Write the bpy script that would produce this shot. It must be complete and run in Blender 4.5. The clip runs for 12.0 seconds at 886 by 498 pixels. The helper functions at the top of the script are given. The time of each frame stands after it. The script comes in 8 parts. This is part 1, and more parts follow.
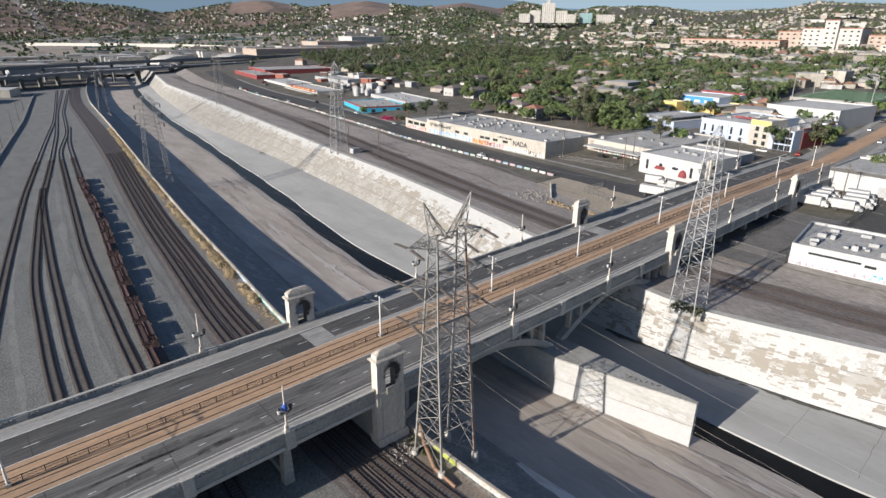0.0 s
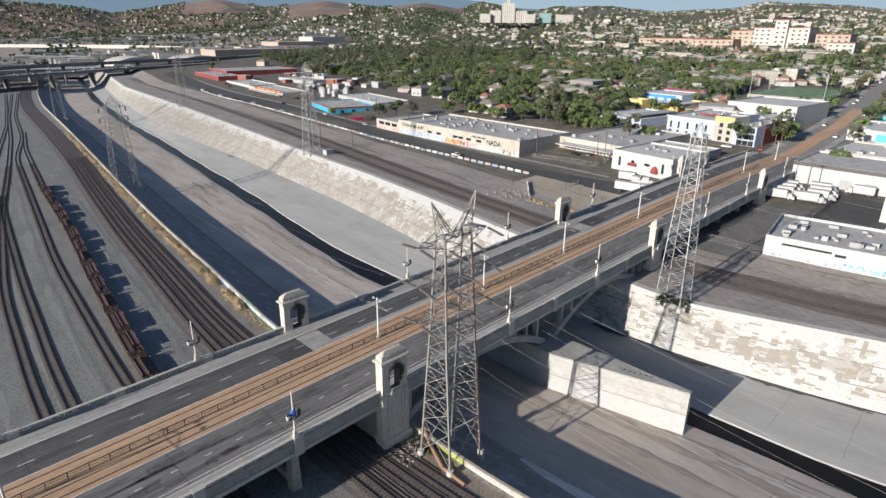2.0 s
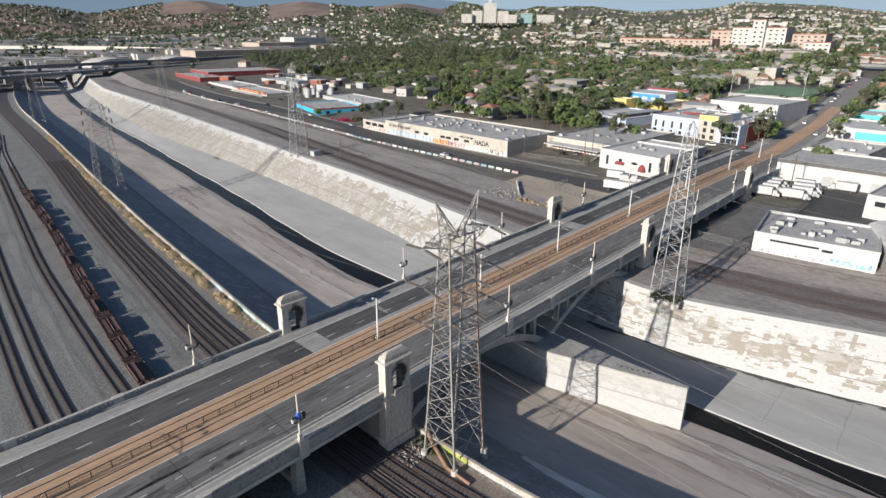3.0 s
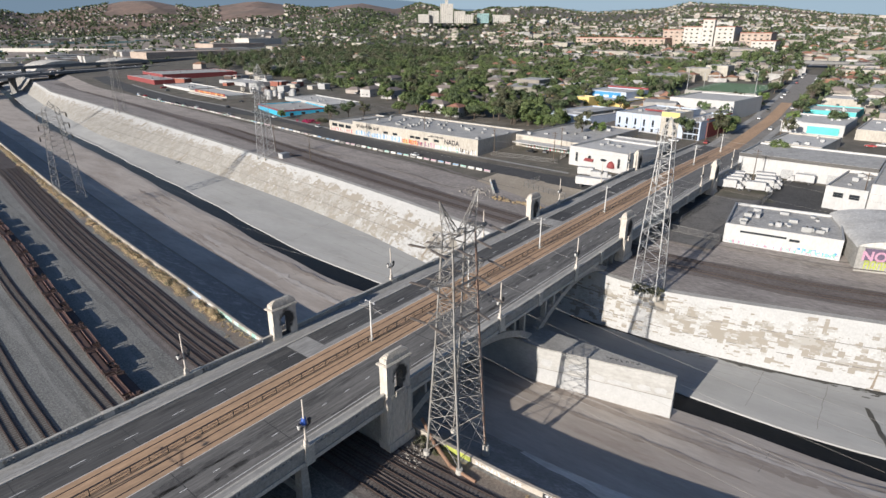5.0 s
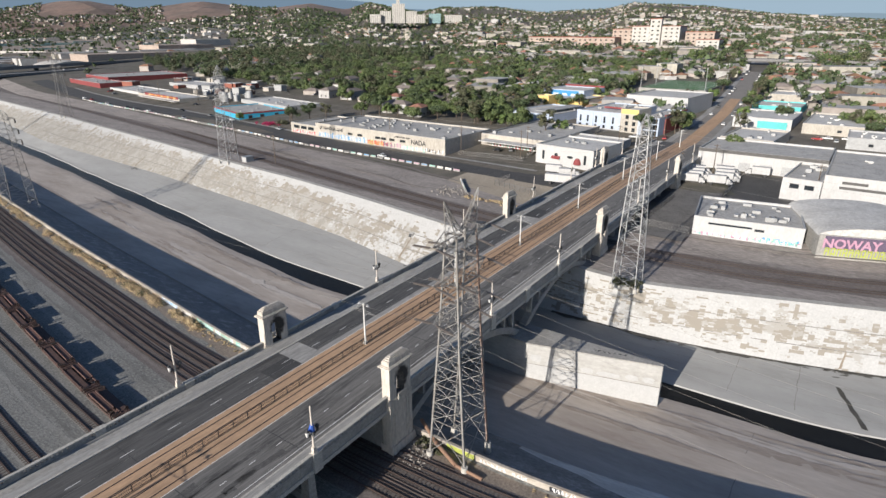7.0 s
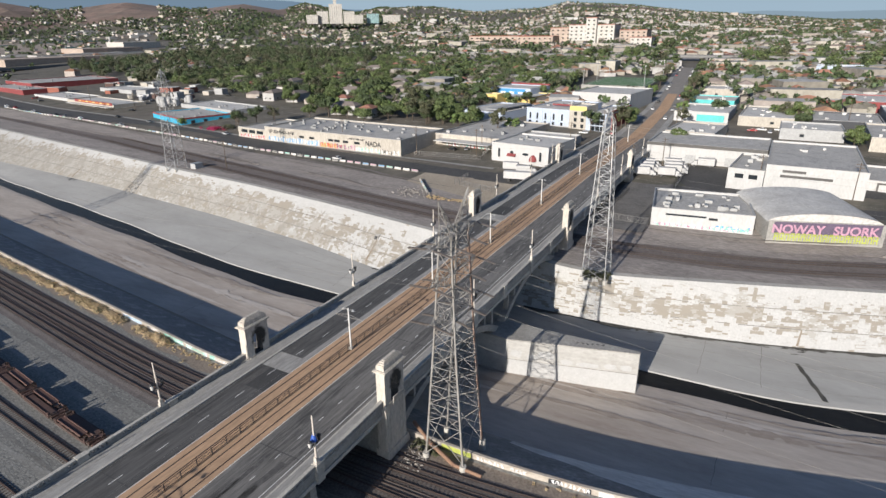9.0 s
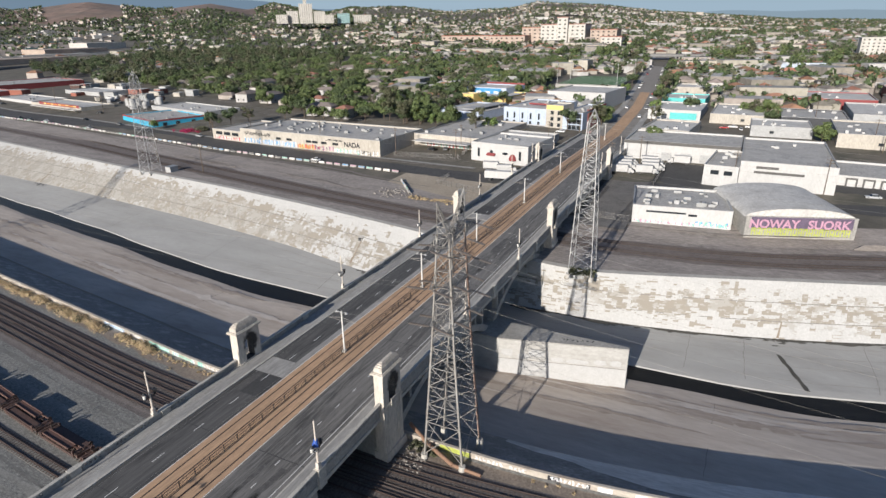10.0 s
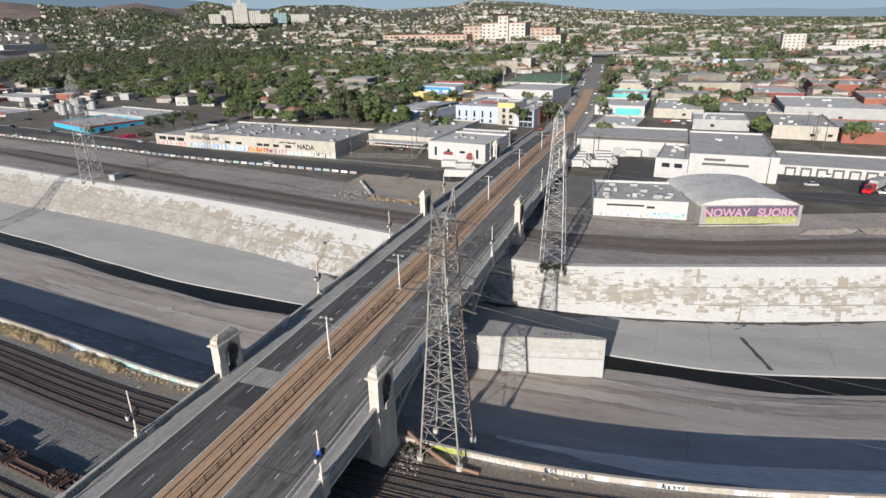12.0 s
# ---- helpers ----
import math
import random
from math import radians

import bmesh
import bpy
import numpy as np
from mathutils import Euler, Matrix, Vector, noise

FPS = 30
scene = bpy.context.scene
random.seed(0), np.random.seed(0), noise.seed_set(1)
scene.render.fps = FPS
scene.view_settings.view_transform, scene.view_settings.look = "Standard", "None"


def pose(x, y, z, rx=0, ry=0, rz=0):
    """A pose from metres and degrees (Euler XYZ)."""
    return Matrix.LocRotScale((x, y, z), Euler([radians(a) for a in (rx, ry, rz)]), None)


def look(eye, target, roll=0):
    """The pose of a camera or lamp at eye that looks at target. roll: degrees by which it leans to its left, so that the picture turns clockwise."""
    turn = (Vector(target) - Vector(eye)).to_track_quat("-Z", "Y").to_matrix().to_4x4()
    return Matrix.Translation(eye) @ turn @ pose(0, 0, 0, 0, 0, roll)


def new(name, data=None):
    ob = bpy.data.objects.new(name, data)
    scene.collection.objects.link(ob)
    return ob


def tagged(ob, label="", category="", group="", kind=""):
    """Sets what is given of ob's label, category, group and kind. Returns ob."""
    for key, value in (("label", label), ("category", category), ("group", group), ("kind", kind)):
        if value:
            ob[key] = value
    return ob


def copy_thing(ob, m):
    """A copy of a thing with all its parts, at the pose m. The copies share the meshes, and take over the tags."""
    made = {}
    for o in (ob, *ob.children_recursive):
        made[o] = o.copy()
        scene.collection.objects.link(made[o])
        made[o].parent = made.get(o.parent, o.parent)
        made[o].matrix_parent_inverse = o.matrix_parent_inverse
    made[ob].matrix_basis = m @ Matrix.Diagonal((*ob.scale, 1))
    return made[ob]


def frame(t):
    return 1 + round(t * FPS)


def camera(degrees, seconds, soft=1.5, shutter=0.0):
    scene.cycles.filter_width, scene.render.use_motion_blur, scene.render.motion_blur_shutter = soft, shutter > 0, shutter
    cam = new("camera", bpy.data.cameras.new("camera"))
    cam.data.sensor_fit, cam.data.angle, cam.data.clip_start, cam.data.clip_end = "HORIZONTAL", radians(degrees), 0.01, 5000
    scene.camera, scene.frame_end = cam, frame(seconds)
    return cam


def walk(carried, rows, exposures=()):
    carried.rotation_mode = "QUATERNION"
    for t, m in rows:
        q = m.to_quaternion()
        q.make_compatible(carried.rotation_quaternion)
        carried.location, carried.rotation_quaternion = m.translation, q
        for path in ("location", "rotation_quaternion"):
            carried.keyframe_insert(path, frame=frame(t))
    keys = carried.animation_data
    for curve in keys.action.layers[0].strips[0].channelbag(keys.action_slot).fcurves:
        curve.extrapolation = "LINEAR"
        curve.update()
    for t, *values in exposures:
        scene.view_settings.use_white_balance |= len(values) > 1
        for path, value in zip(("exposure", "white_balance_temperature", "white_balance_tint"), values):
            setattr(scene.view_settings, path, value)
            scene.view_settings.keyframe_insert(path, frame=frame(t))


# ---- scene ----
cam = camera(74.9, 12.0)
# the picture darkens slowly on the way
EXPOSURES = [(0, 0.56), (3, 0.51), (6, 0.45), (9, 0.40), (12, 0.37)]
PATH = [
    (0, (-40.270, -76.175, 61.093), (-9.534, -40.950, 43.359), 0.50),
    (0.5, (-41.374, -75.283, 61.048), (-10.149, -40.487, 43.322), 0.50),
    (1, (-42.461, -74.292, 60.997), (-10.644, -40.034, 43.276), 0.60),
    (1.5, (-43.545, -73.468, 61.046), (-11.091, -39.811, 43.325), 0.50),
    (2, (-44.443, -72.547, 61.013), (-11.484, -39.377, 43.309), 0.40),
    (2.5, (-45.392, -71.709, 60.987), (-11.950, -39.011, 43.312), 0.40),
    (3, (-46.327, -70.716, 60.968), (-12.380, -38.540, 43.295), 0.30),
    (5, (-49.900, -66.755, 60.819), (-13.763, -37.046, 43.169), 0.10),
    (5.5, (-50.839, -65.620, 60.809), (-14.019, -36.766, 43.154), -0.00),
    (6, (-51.735, -64.464, 60.799), (-14.326, -36.375, 43.147), -0.10),
    (6.5, (-52.689, -63.278, 60.778), (-14.758, -35.882, 43.150), -0.10),
    (7, (-53.581, -61.988, 60.781), (-15.212, -35.219, 43.138), -0.10),
    (9, (-56.888, -56.680, 60.920), (-16.075, -33.838, 43.241), -0.60),
    (9.5, (-57.542, -55.369, 61.060), (-16.246, -33.454, 43.330), -0.60),
    (10, (-58.298, -53.991, 61.118), (-16.475, -33.095, 43.393), -0.70),
    (10.5, (-58.846, -52.497, 61.124), (-16.507, -32.708, 43.354), -0.80),
    (11, (-59.489, -51.054, 61.139), (-16.681, -32.328, 43.338), -0.80),
    (11.5, (-60.027, -49.551, 61.169), (-16.778, -31.865, 43.372), -0.90),
    (12, (-60.534, -48.210, 61.254), (-16.906, -31.541, 43.400), -1.00),
]
walk(cam, [(t, look(eye, aim, roll)) for t, eye, aim, roll in PATH], EXPOSURES)

# ---- world, sun, exposure ----
SUN_ELEV, SUN_TURN = radians(18.0), radians(-87.0)
world = bpy.data.worlds.new("world")
scene.world = world
world.use_nodes = True
sky = world.node_tree.nodes.new("ShaderNodeTexSky")
sky.sky_type, sky.sun_disc, sky.sun_elevation, sky.sun_rotation = "NISHITA", False, SUN_ELEV, SUN_TURN
sky.air_density, sky.dust_density, sky.ozone_density = 1.0, 0.6, 2.5
back = world.node_tree.nodes["Background"]
back.inputs["Strength"].default_value = 0.066
tint = world.node_tree.nodes.new("ShaderNodeMix")
tint.data_type, tint.blend_type = "RGBA", "MULTIPLY"
tint.inputs[0].default_value, tint.inputs[7].default_value = 1.0, (0.88, 0.945, 1.09, 1)
world.node_tree.links.new(sky.outputs[0], tint.inputs[6])
world.node_tree.links.new(tint.outputs[2], back.inputs[0])
sun = new("sun", bpy.data.lights.new("sun", "SUN"))
sun.data.energy, sun.data.angle, sun.data.color = 4.9, radians(0.5), (1.0, 0.94, 0.87)
toward = Vector((math.sin(SUN_TURN) * math.cos(SUN_ELEV), math.cos(SUN_TURN) * math.cos(SUN_ELEV), math.sin(SUN_ELEV)))
sun.matrix_world = look(toward * 300, (0, 0, 0))


# ---- materials ----
def mat(name, a, b=None, c=None, rough=0.85, metal=0.0, big=12.0, small=0.6, bump=0.15, random_tint=0.0, spot=0.5, world_space=True, stretch=(1, 1, 1), grain=0.22):
    """A surface of two noise scales: a with patches of b (metres: big) and grains of c (metres: small)."""
    m = bpy.data.materials.new(name)
    m.use_nodes = True
    n, link = m.node_tree.nodes, m.node_tree.links.new
    bsdf = n["Principled BSDF"]
    bsdf.inputs["Roughness"].default_value, bsdf.inputs["Metallic"].default_value = rough, metal
    if world_space:
        src = n.new("ShaderNodeNewGeometry").outputs["Position"]
    else:
        src = n.new("ShaderNodeTexCoord").outputs["Object"]
    mp = n.new("ShaderNodeMapping")
    mp.inputs["Scale"].default_value = stretch
    link(src, mp.inputs[0])
    b, c = b or tuple(x * 0.75 for x in a), c or tuple(x * 0.85 for x in a)
    n1, n2 = n.new("ShaderNodeTexNoise"), n.new("ShaderNodeTexNoise")
    n1.inputs["Scale"].default_value, n1.inputs["Detail"].default_value = 1.0 / big, 8
    n2.inputs["Scale"].default_value, n2.inputs["Detail"].default_value = 1.0 / small, 6
    n1.inputs["Roughness"].default_value, n2.inputs["Roughness"].default_value = 0.62, 0.7
    for q in (n1, n2):
        link(mp.outputs[0], q.inputs["Vector"])
    r1, r2 = n.new("ShaderNodeValToRGB"), n.new("ShaderNodeValToRGB")
    for r, lo, hi in ((r1, spot - 0.12, spot + 0.14), (r2, 0.40, 0.63)):
        r.color_ramp.elements[0].position, r.color_ramp.elements[1].position = lo, hi
    link(n1.outputs[0], r1.inputs[0]), link(n2.outputs[0], r2.inputs[0])
    m1, m2 = n.new("ShaderNodeMix"), n.new("ShaderNodeMix")
    m1.data_type = m2.data_type = "RGBA"
    m1.inputs[6].default_value, m1.inputs[7].default_value = (*a, 1), (*b, 1)
    m2.inputs[7].default_value = (*c, 1)
    link(r1.outputs[0], m1.inputs[0]), link(m1.outputs[2], m2.inputs[6])
    sc = n.new("ShaderNodeMath")
    sc.operation, sc.inputs[1].default_value = "MULTIPLY", 0.8
    link(r2.outputs[0], sc.inputs[0]), link(sc.outputs[0], m2.inputs[0])
    out = m2.outputs[2]
    if grain:
        n3, g3, v3 = n.new("ShaderNodeTexNoise"), n.new("ShaderNodeMapRange"), n.new("ShaderNodeHueSaturation")
        n3.inputs["Scale"].default_value, n3.inputs["Detail"].default_value, n3.inputs["Roughness"].default_value = 0.9 / small, 3, 0.75
        for key, val in (("From Min", 0.3), ("From Max", 0.7), ("To Min", 1 - grain), ("To Max", 1 + grain)):
            g3.inputs[key].default_value = val
        link(mp.outputs[0], n3.inputs["Vector"]), link(n3.outputs[0], g3.inputs[0])
        link(g3.outputs[0], v3.inputs["Value"]), link(out, v3.inputs["Color"])
        out = v3.outputs[0]
    if random_tint:
        hsv = n.new("ShaderNodeHueSaturation")
        rng = n.new("ShaderNodeMapRange")
        rng.inputs["To Min"].default_value, rng.inputs["To Max"].default_value = 1 - random_tint, 1 + random_tint
        link(n.new("ShaderNodeObjectInfo").outputs["Random"], rng.inputs[0])
        link(rng.outputs[0], hsv.inputs["Value"]), link(out, hsv.inputs["Color"])
        out = hsv.outputs[0]
    link(out, bsdf.inputs["Base Color"])
    if bump:
        bp = n.new("ShaderNodeBump")
        bp.inputs["Strength"].default_value, bp.inputs["Distance"].default_value = bump, 0.1
        link(n2.outputs[0], bp.inputs["Height"]), link(bp.outputs[0], bsdf.inputs["Normal"])
    return m


def island(m, spread=0.25, hue=0.0):
    """Varies each loose piece of a joined mesh."""
    n, link = m.node_tree.nodes, m.node_tree.links.new
    sock = n["Principled BSDF"].inputs["Base Color"]
    src = sock.links[0].from_socket
    hsv, rng = n.new("ShaderNodeHueSaturation"), n.new("ShaderNodeMapRange")
    rng.inputs["To Min"].default_value, rng.inputs["To Max"].default_value = 1 - spread, 1 + spread
    isl = n.new("ShaderNodeNewGeometry").outputs["Random Per Island"]
    link(isl, rng.inputs[0]), link(rng.outputs[0], hsv.inputs["Value"]), link(src, hsv.inputs["Color"])
    if hue:
        wn, r2 = n.new("ShaderNodeTexWhiteNoise"), n.new("ShaderNodeMapRange")
        wn.noise_dimensions = "1D"
        r2.inputs["To Min"].default_value, r2.inputs["To Max"].default_value = 0.5 - hue, 0.5 + hue
        link(isl, wn.inputs["W"]), link(wn.outputs[0], r2.inputs[0]), link(r2.outputs[0], hsv.inputs["Hue"])
    link(hsv.outputs[0], sock)
    return m


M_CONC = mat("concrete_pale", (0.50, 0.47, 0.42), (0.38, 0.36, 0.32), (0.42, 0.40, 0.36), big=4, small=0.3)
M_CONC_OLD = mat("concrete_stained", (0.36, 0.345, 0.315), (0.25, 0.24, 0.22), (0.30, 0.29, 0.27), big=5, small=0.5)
M_WALK = mat("sidewalk_concrete", (0.36, 0.35, 0.328), (0.23, 0.223, 0.21), (0.30, 0.29, 0.272), big=2.5, small=0.4, stretch=(0.22, 1, 1))
M_ASPH = mat("asphalt", (0.155, 0.148, 0.138), (0.060, 0.058, 0.055), (0.20, 0.19, 0.177), big=2.2, small=0.4, stretch=(0.09, 1, 1), bump=0.25)
M_ASPH_N = mat("dark_asphalt", (0.086, 0.084, 0.081), (0.040, 0.0395, 0.039), (0.118, 0.114, 0.109), big=2.2, small=0.4, stretch=(0.08, 1, 1), bump=0.25)
M_ASPH_ROAD = mat("street_asphalt", (0.062, 0.060, 0.059), (0.038, 0.037, 0.036), (0.085, 0.082, 0.078), big=7, small=0.7)
M_SLAB = mat("track_slab_tan", (0.50, 0.32, 0.195), (0.38, 0.25, 0.155), (0.43, 0.285, 0.178), big=3.5, small=0.3, stretch=(0.16, 1, 1))
M_STEEL = mat("galvanised_steel", (0.34, 0.33, 0.31), (0.26, 0.23, 0.20), rough=0.55, metal=0.35, big=3, small=0.2, bump=0.05)
M_RUST = mat("rusty_steel", (0.095, 0.055, 0.046), (0.048, 0.033, 0.030), (0.13, 0.075, 0.06), rough=0.8, big=1.2, small=0.2, random_tint=0.35)
M_RAIL = mat("rail_steel", (0.085, 0.062, 0.053), (0.05, 0.04, 0.036), rough=0.6, metal=0.3, big=2, small=0.2, bump=0.05)
M_TIE = mat("timber_tie", (0.15, 0.125, 0.108), (0.085, 0.071, 0.062), big=2, small=0.3)
M_BALLAST = mat("ballast", (0.130, 0.113, 0.105), (0.075, 0.065, 0.061), (0.20, 0.175, 0.162), big=3, small=0.3, bump=0.6)
M_YARD = mat("yard_gravel", (0.168, 0.168, 0.157), (0.102, 0.101, 0.093), (0.28, 0.274, 0.252), big=5, small=0.3, bump=0.8, stretch=(1, 0.45, 1), grain=0.3)
M_EDIRT = mat("east_dirt", (0.285, 0.252, 0.228), (0.165, 0.145, 0.131), (0.36, 0.32, 0.288), big=7, small=0.5, bump=0.5, stretch=(1, 0.28, 1))
M_SAND = mat("pale_sand", (0.40, 0.34, 0.26), (0.32, 0.27, 0.21), big=9, small=0.7)
M_FLOOR = mat("channel_floor", (0.51, 0.45, 0.39), (0.325, 0.268, 0.222), (0.43, 0.37, 0.315), big=7, small=1.1, stretch=(1, 0.22, 1), bump=0.05, spot=0.54, grain=0.08)
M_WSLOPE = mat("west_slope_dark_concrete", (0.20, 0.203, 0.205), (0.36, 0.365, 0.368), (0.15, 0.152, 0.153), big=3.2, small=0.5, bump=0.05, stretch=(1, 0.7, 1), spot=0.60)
M_APRON = mat("west_apron_concrete", (0.60, 0.595, 0.585), (0.45, 0.445, 0.435), (0.53, 0.525, 0.515), big=5, small=0.8, bump=0.05, stretch=(1, 0.3, 1))
M_FLOOR_E = mat("east_floor_concrete", (0.375, 0.37, 0.352), (0.285, 0.28, 0.264), (0.345, 0.34, 0.322), big=8, small=0.9, stretch=(1, 0.3, 1), bump=0.05, spot=0.55, grain=0.07)
M_WET = mat("wet_algae_stain", (0.05, 0.047, 0.040), (0.10, 0.092, 0.076), big=1.5, small=0.3, rough=0.5, bump=0.1)
M_WATER = mat("shallow_water", (0.006, 0.007, 0.008), (0.016, 0.018, 0.020), rough=0.3, big=1.6, small=0.4, bump=0.5, stretch=(1, 0.25, 1), spot=0.58)
M_BLACK = mat("dark_metal", (0.035, 0.035, 0.037), rough=0.5, big=2, small=0.2, bump=0.03)
M_WHITE = mat("white_paint", (0.64, 0.63, 0.60), (0.56, 0.55, 0.52), rough=0.6, big=3, small=0.4, bump=0.05)
M_LINE = mat("road_marking", (0.72, 0.71, 0.68), (0.55, 0.54, 0.52), rough=0.7, big=1, small=0.2, bump=0.05)
M_SCRUB = island(mat("dry_scrub", (0.50, 0.38, 0.225), (0.38, 0.285, 0.165), (0.43, 0.335, 0.20), big=2, small=0.2), 0.35, 0.02)


M_WATER.node_tree.nodes["Principled BSDF"].inputs["Specular IOR Level"].default_value = 0.08


def slope_material():
    """Pale levee slabs with square-edged tan patches where the pale coat has gone."""
    m = mat("levee_slabs", (0.455, 0.449, 0.433), (0.41, 0.404, 0.388), (0.42, 0.414, 0.398), big=3, small=0.4, bump=0.08, grain=0.12)
    n, link = m.node_tree.nodes, m.node_tree.links.new
    sock = n["Principled BSDF"].inputs["Base Color"]
    pos = n.new("ShaderNodeNewGeometry").outputs["Position"]
    last = sock.links[0].from_socket

    def ops(op, a, b):
        q = n.new("ShaderNodeMath")
        q.operation = op
        for k, v in enumerate((a, b)):
            if isinstance(v, float):
                q.inputs[k].default_value = v
            else:
                link(v, q.inputs[k])
        return q.outputs[0]

    def blocks(dy, dz, big, move, detail):
        snap, mp, no = n.new("ShaderNodeVectorMath"), n.new("ShaderNodeMapping"), n.new("ShaderNodeTexNoise")
        snap.operation, snap.inputs[1].default_value = "SNAP", (500.0, dy, dz)
        mp.inputs["Location"].default_value, mp.inputs["Scale"].default_value = move, (1, 1, 2.0)
        no.inputs["Scale"].default_value, no.inputs["Detail"].default_value, no.inputs["Roughness"].default_value = 1 / big, detail, 0.6
        link(pos, snap.inputs[0]), link(snap.outputs[0], mp.inputs[0]), link(mp.outputs[0], no.inputs["Vector"])
        return no.outputs[0]

    sep = n.new("ShaderNodeSeparateXYZ")
    link(pos, sep.inputs[0])
    shift = None
    # fewer bare patches near the crest, at the foot and on the stretch below the viaduct
    for axis, table in ((1, ((-160.0, -0.01), (-60.0, -0.03), (40.0, -0.01), (110.0, 0.045), (400.0, 0.06))), (2, ((-6.5, -0.05), (-3.5, 0.02), (1.5, 0.02), (5.2, -0.14)))):
        ramp, rng = n.new("ShaderNodeFloatCurve"), n.new("ShaderNodeMapRange")
        lo, hi = table[0][0], table[-1][0]
        rng.inputs["From Min"].default_value, rng.inputs["From Max"].default_value = lo, hi
        link(sep.outputs[axis], rng.inputs[0])
        cur = ramp.mapping.curves[0]
        for k, (v, h) in enumerate(table):
            px, py = (v - lo) / (hi - lo), 0.5 + h * 2
            if k == 0:
                cur.points[0].location = (px, py)
            elif k == len(table) - 1:
                cur.points[-1].location = (px, py)
            else:
                cur.points.new(px, py)
        ramp.mapping.update()
        link(rng.outputs[0], ramp.inputs["Value"])
        off = ops("MULTIPLY", ops("SUBTRACT", ramp.outputs[0], 0.5), 0.5)
        shift = off if shift is None else ops("ADD", shift, off)
    for (dy, dz, big, move, detail, w), (dy2, dz2, big2, move2, w2), cut, col, most in (
            ((1.9, 0.55, 9.0, (0, 0, 0), 3, 0.48), (1.2, 0.36, 2.2, (40, 7, 3), 0.52), 0.512, (0.275, 0.247, 0.206), 1.0),
            ((1.1, 0.4, 5.0, (9, 31, 5), 3, 0.55), (0.45, 0.2, 1.6, (4, 17, 13), 0.45), 0.545, (0.345, 0.33, 0.30), 0.85),
            ((0.5, 0.9, 7.0, (77, 3, 21), 3, 0.5), (0.3, 0.25, 1.2, (14, 1, 33), 0.5), 0.60, (0.25, 0.232, 0.20), 0.7)):
        f = ops("ADD", ops("MULTIPLY", blocks(dy, dz, big, move, detail), w), ops("MULTIPLY", blocks(dy2, dz2, big2, move2, 2), w2))
        f = ops("ADD", f, shift)
        gate = n.new("ShaderNodeMapRange")
        gate.inputs["From Min"].default_value, gate.inputs["From Max"].default_value = cut, cut + 0.006
        link(f, gate.inputs[0])
        mix = n.new("ShaderNodeMix")
        mix.data_type = "RGBA"
        mix.inputs[7].default_value = (*col, 1)
        link(ops("MULTIPLY", gate.outputs[0], most), mix.inputs[0]), link(last, mix.inputs[6])
        last = mix.outputs[2]
    link(last, sock)
    return m


M_SLOPE = slope_material()
M_CITY = mat("city_ground", (0.115, 0.100, 0.080), (0.075, 0.073, 0.052), (0.165, 0.143, 0.115), big=60, small=9, bump=0.0)
M_HILL = mat("dry_hillside", (0.235, 0.160, 0.128), (0.085, 0.080, 0.062), (0.165, 0.122, 0.098), big=180, small=30, bump=0.0, spot=0.57)


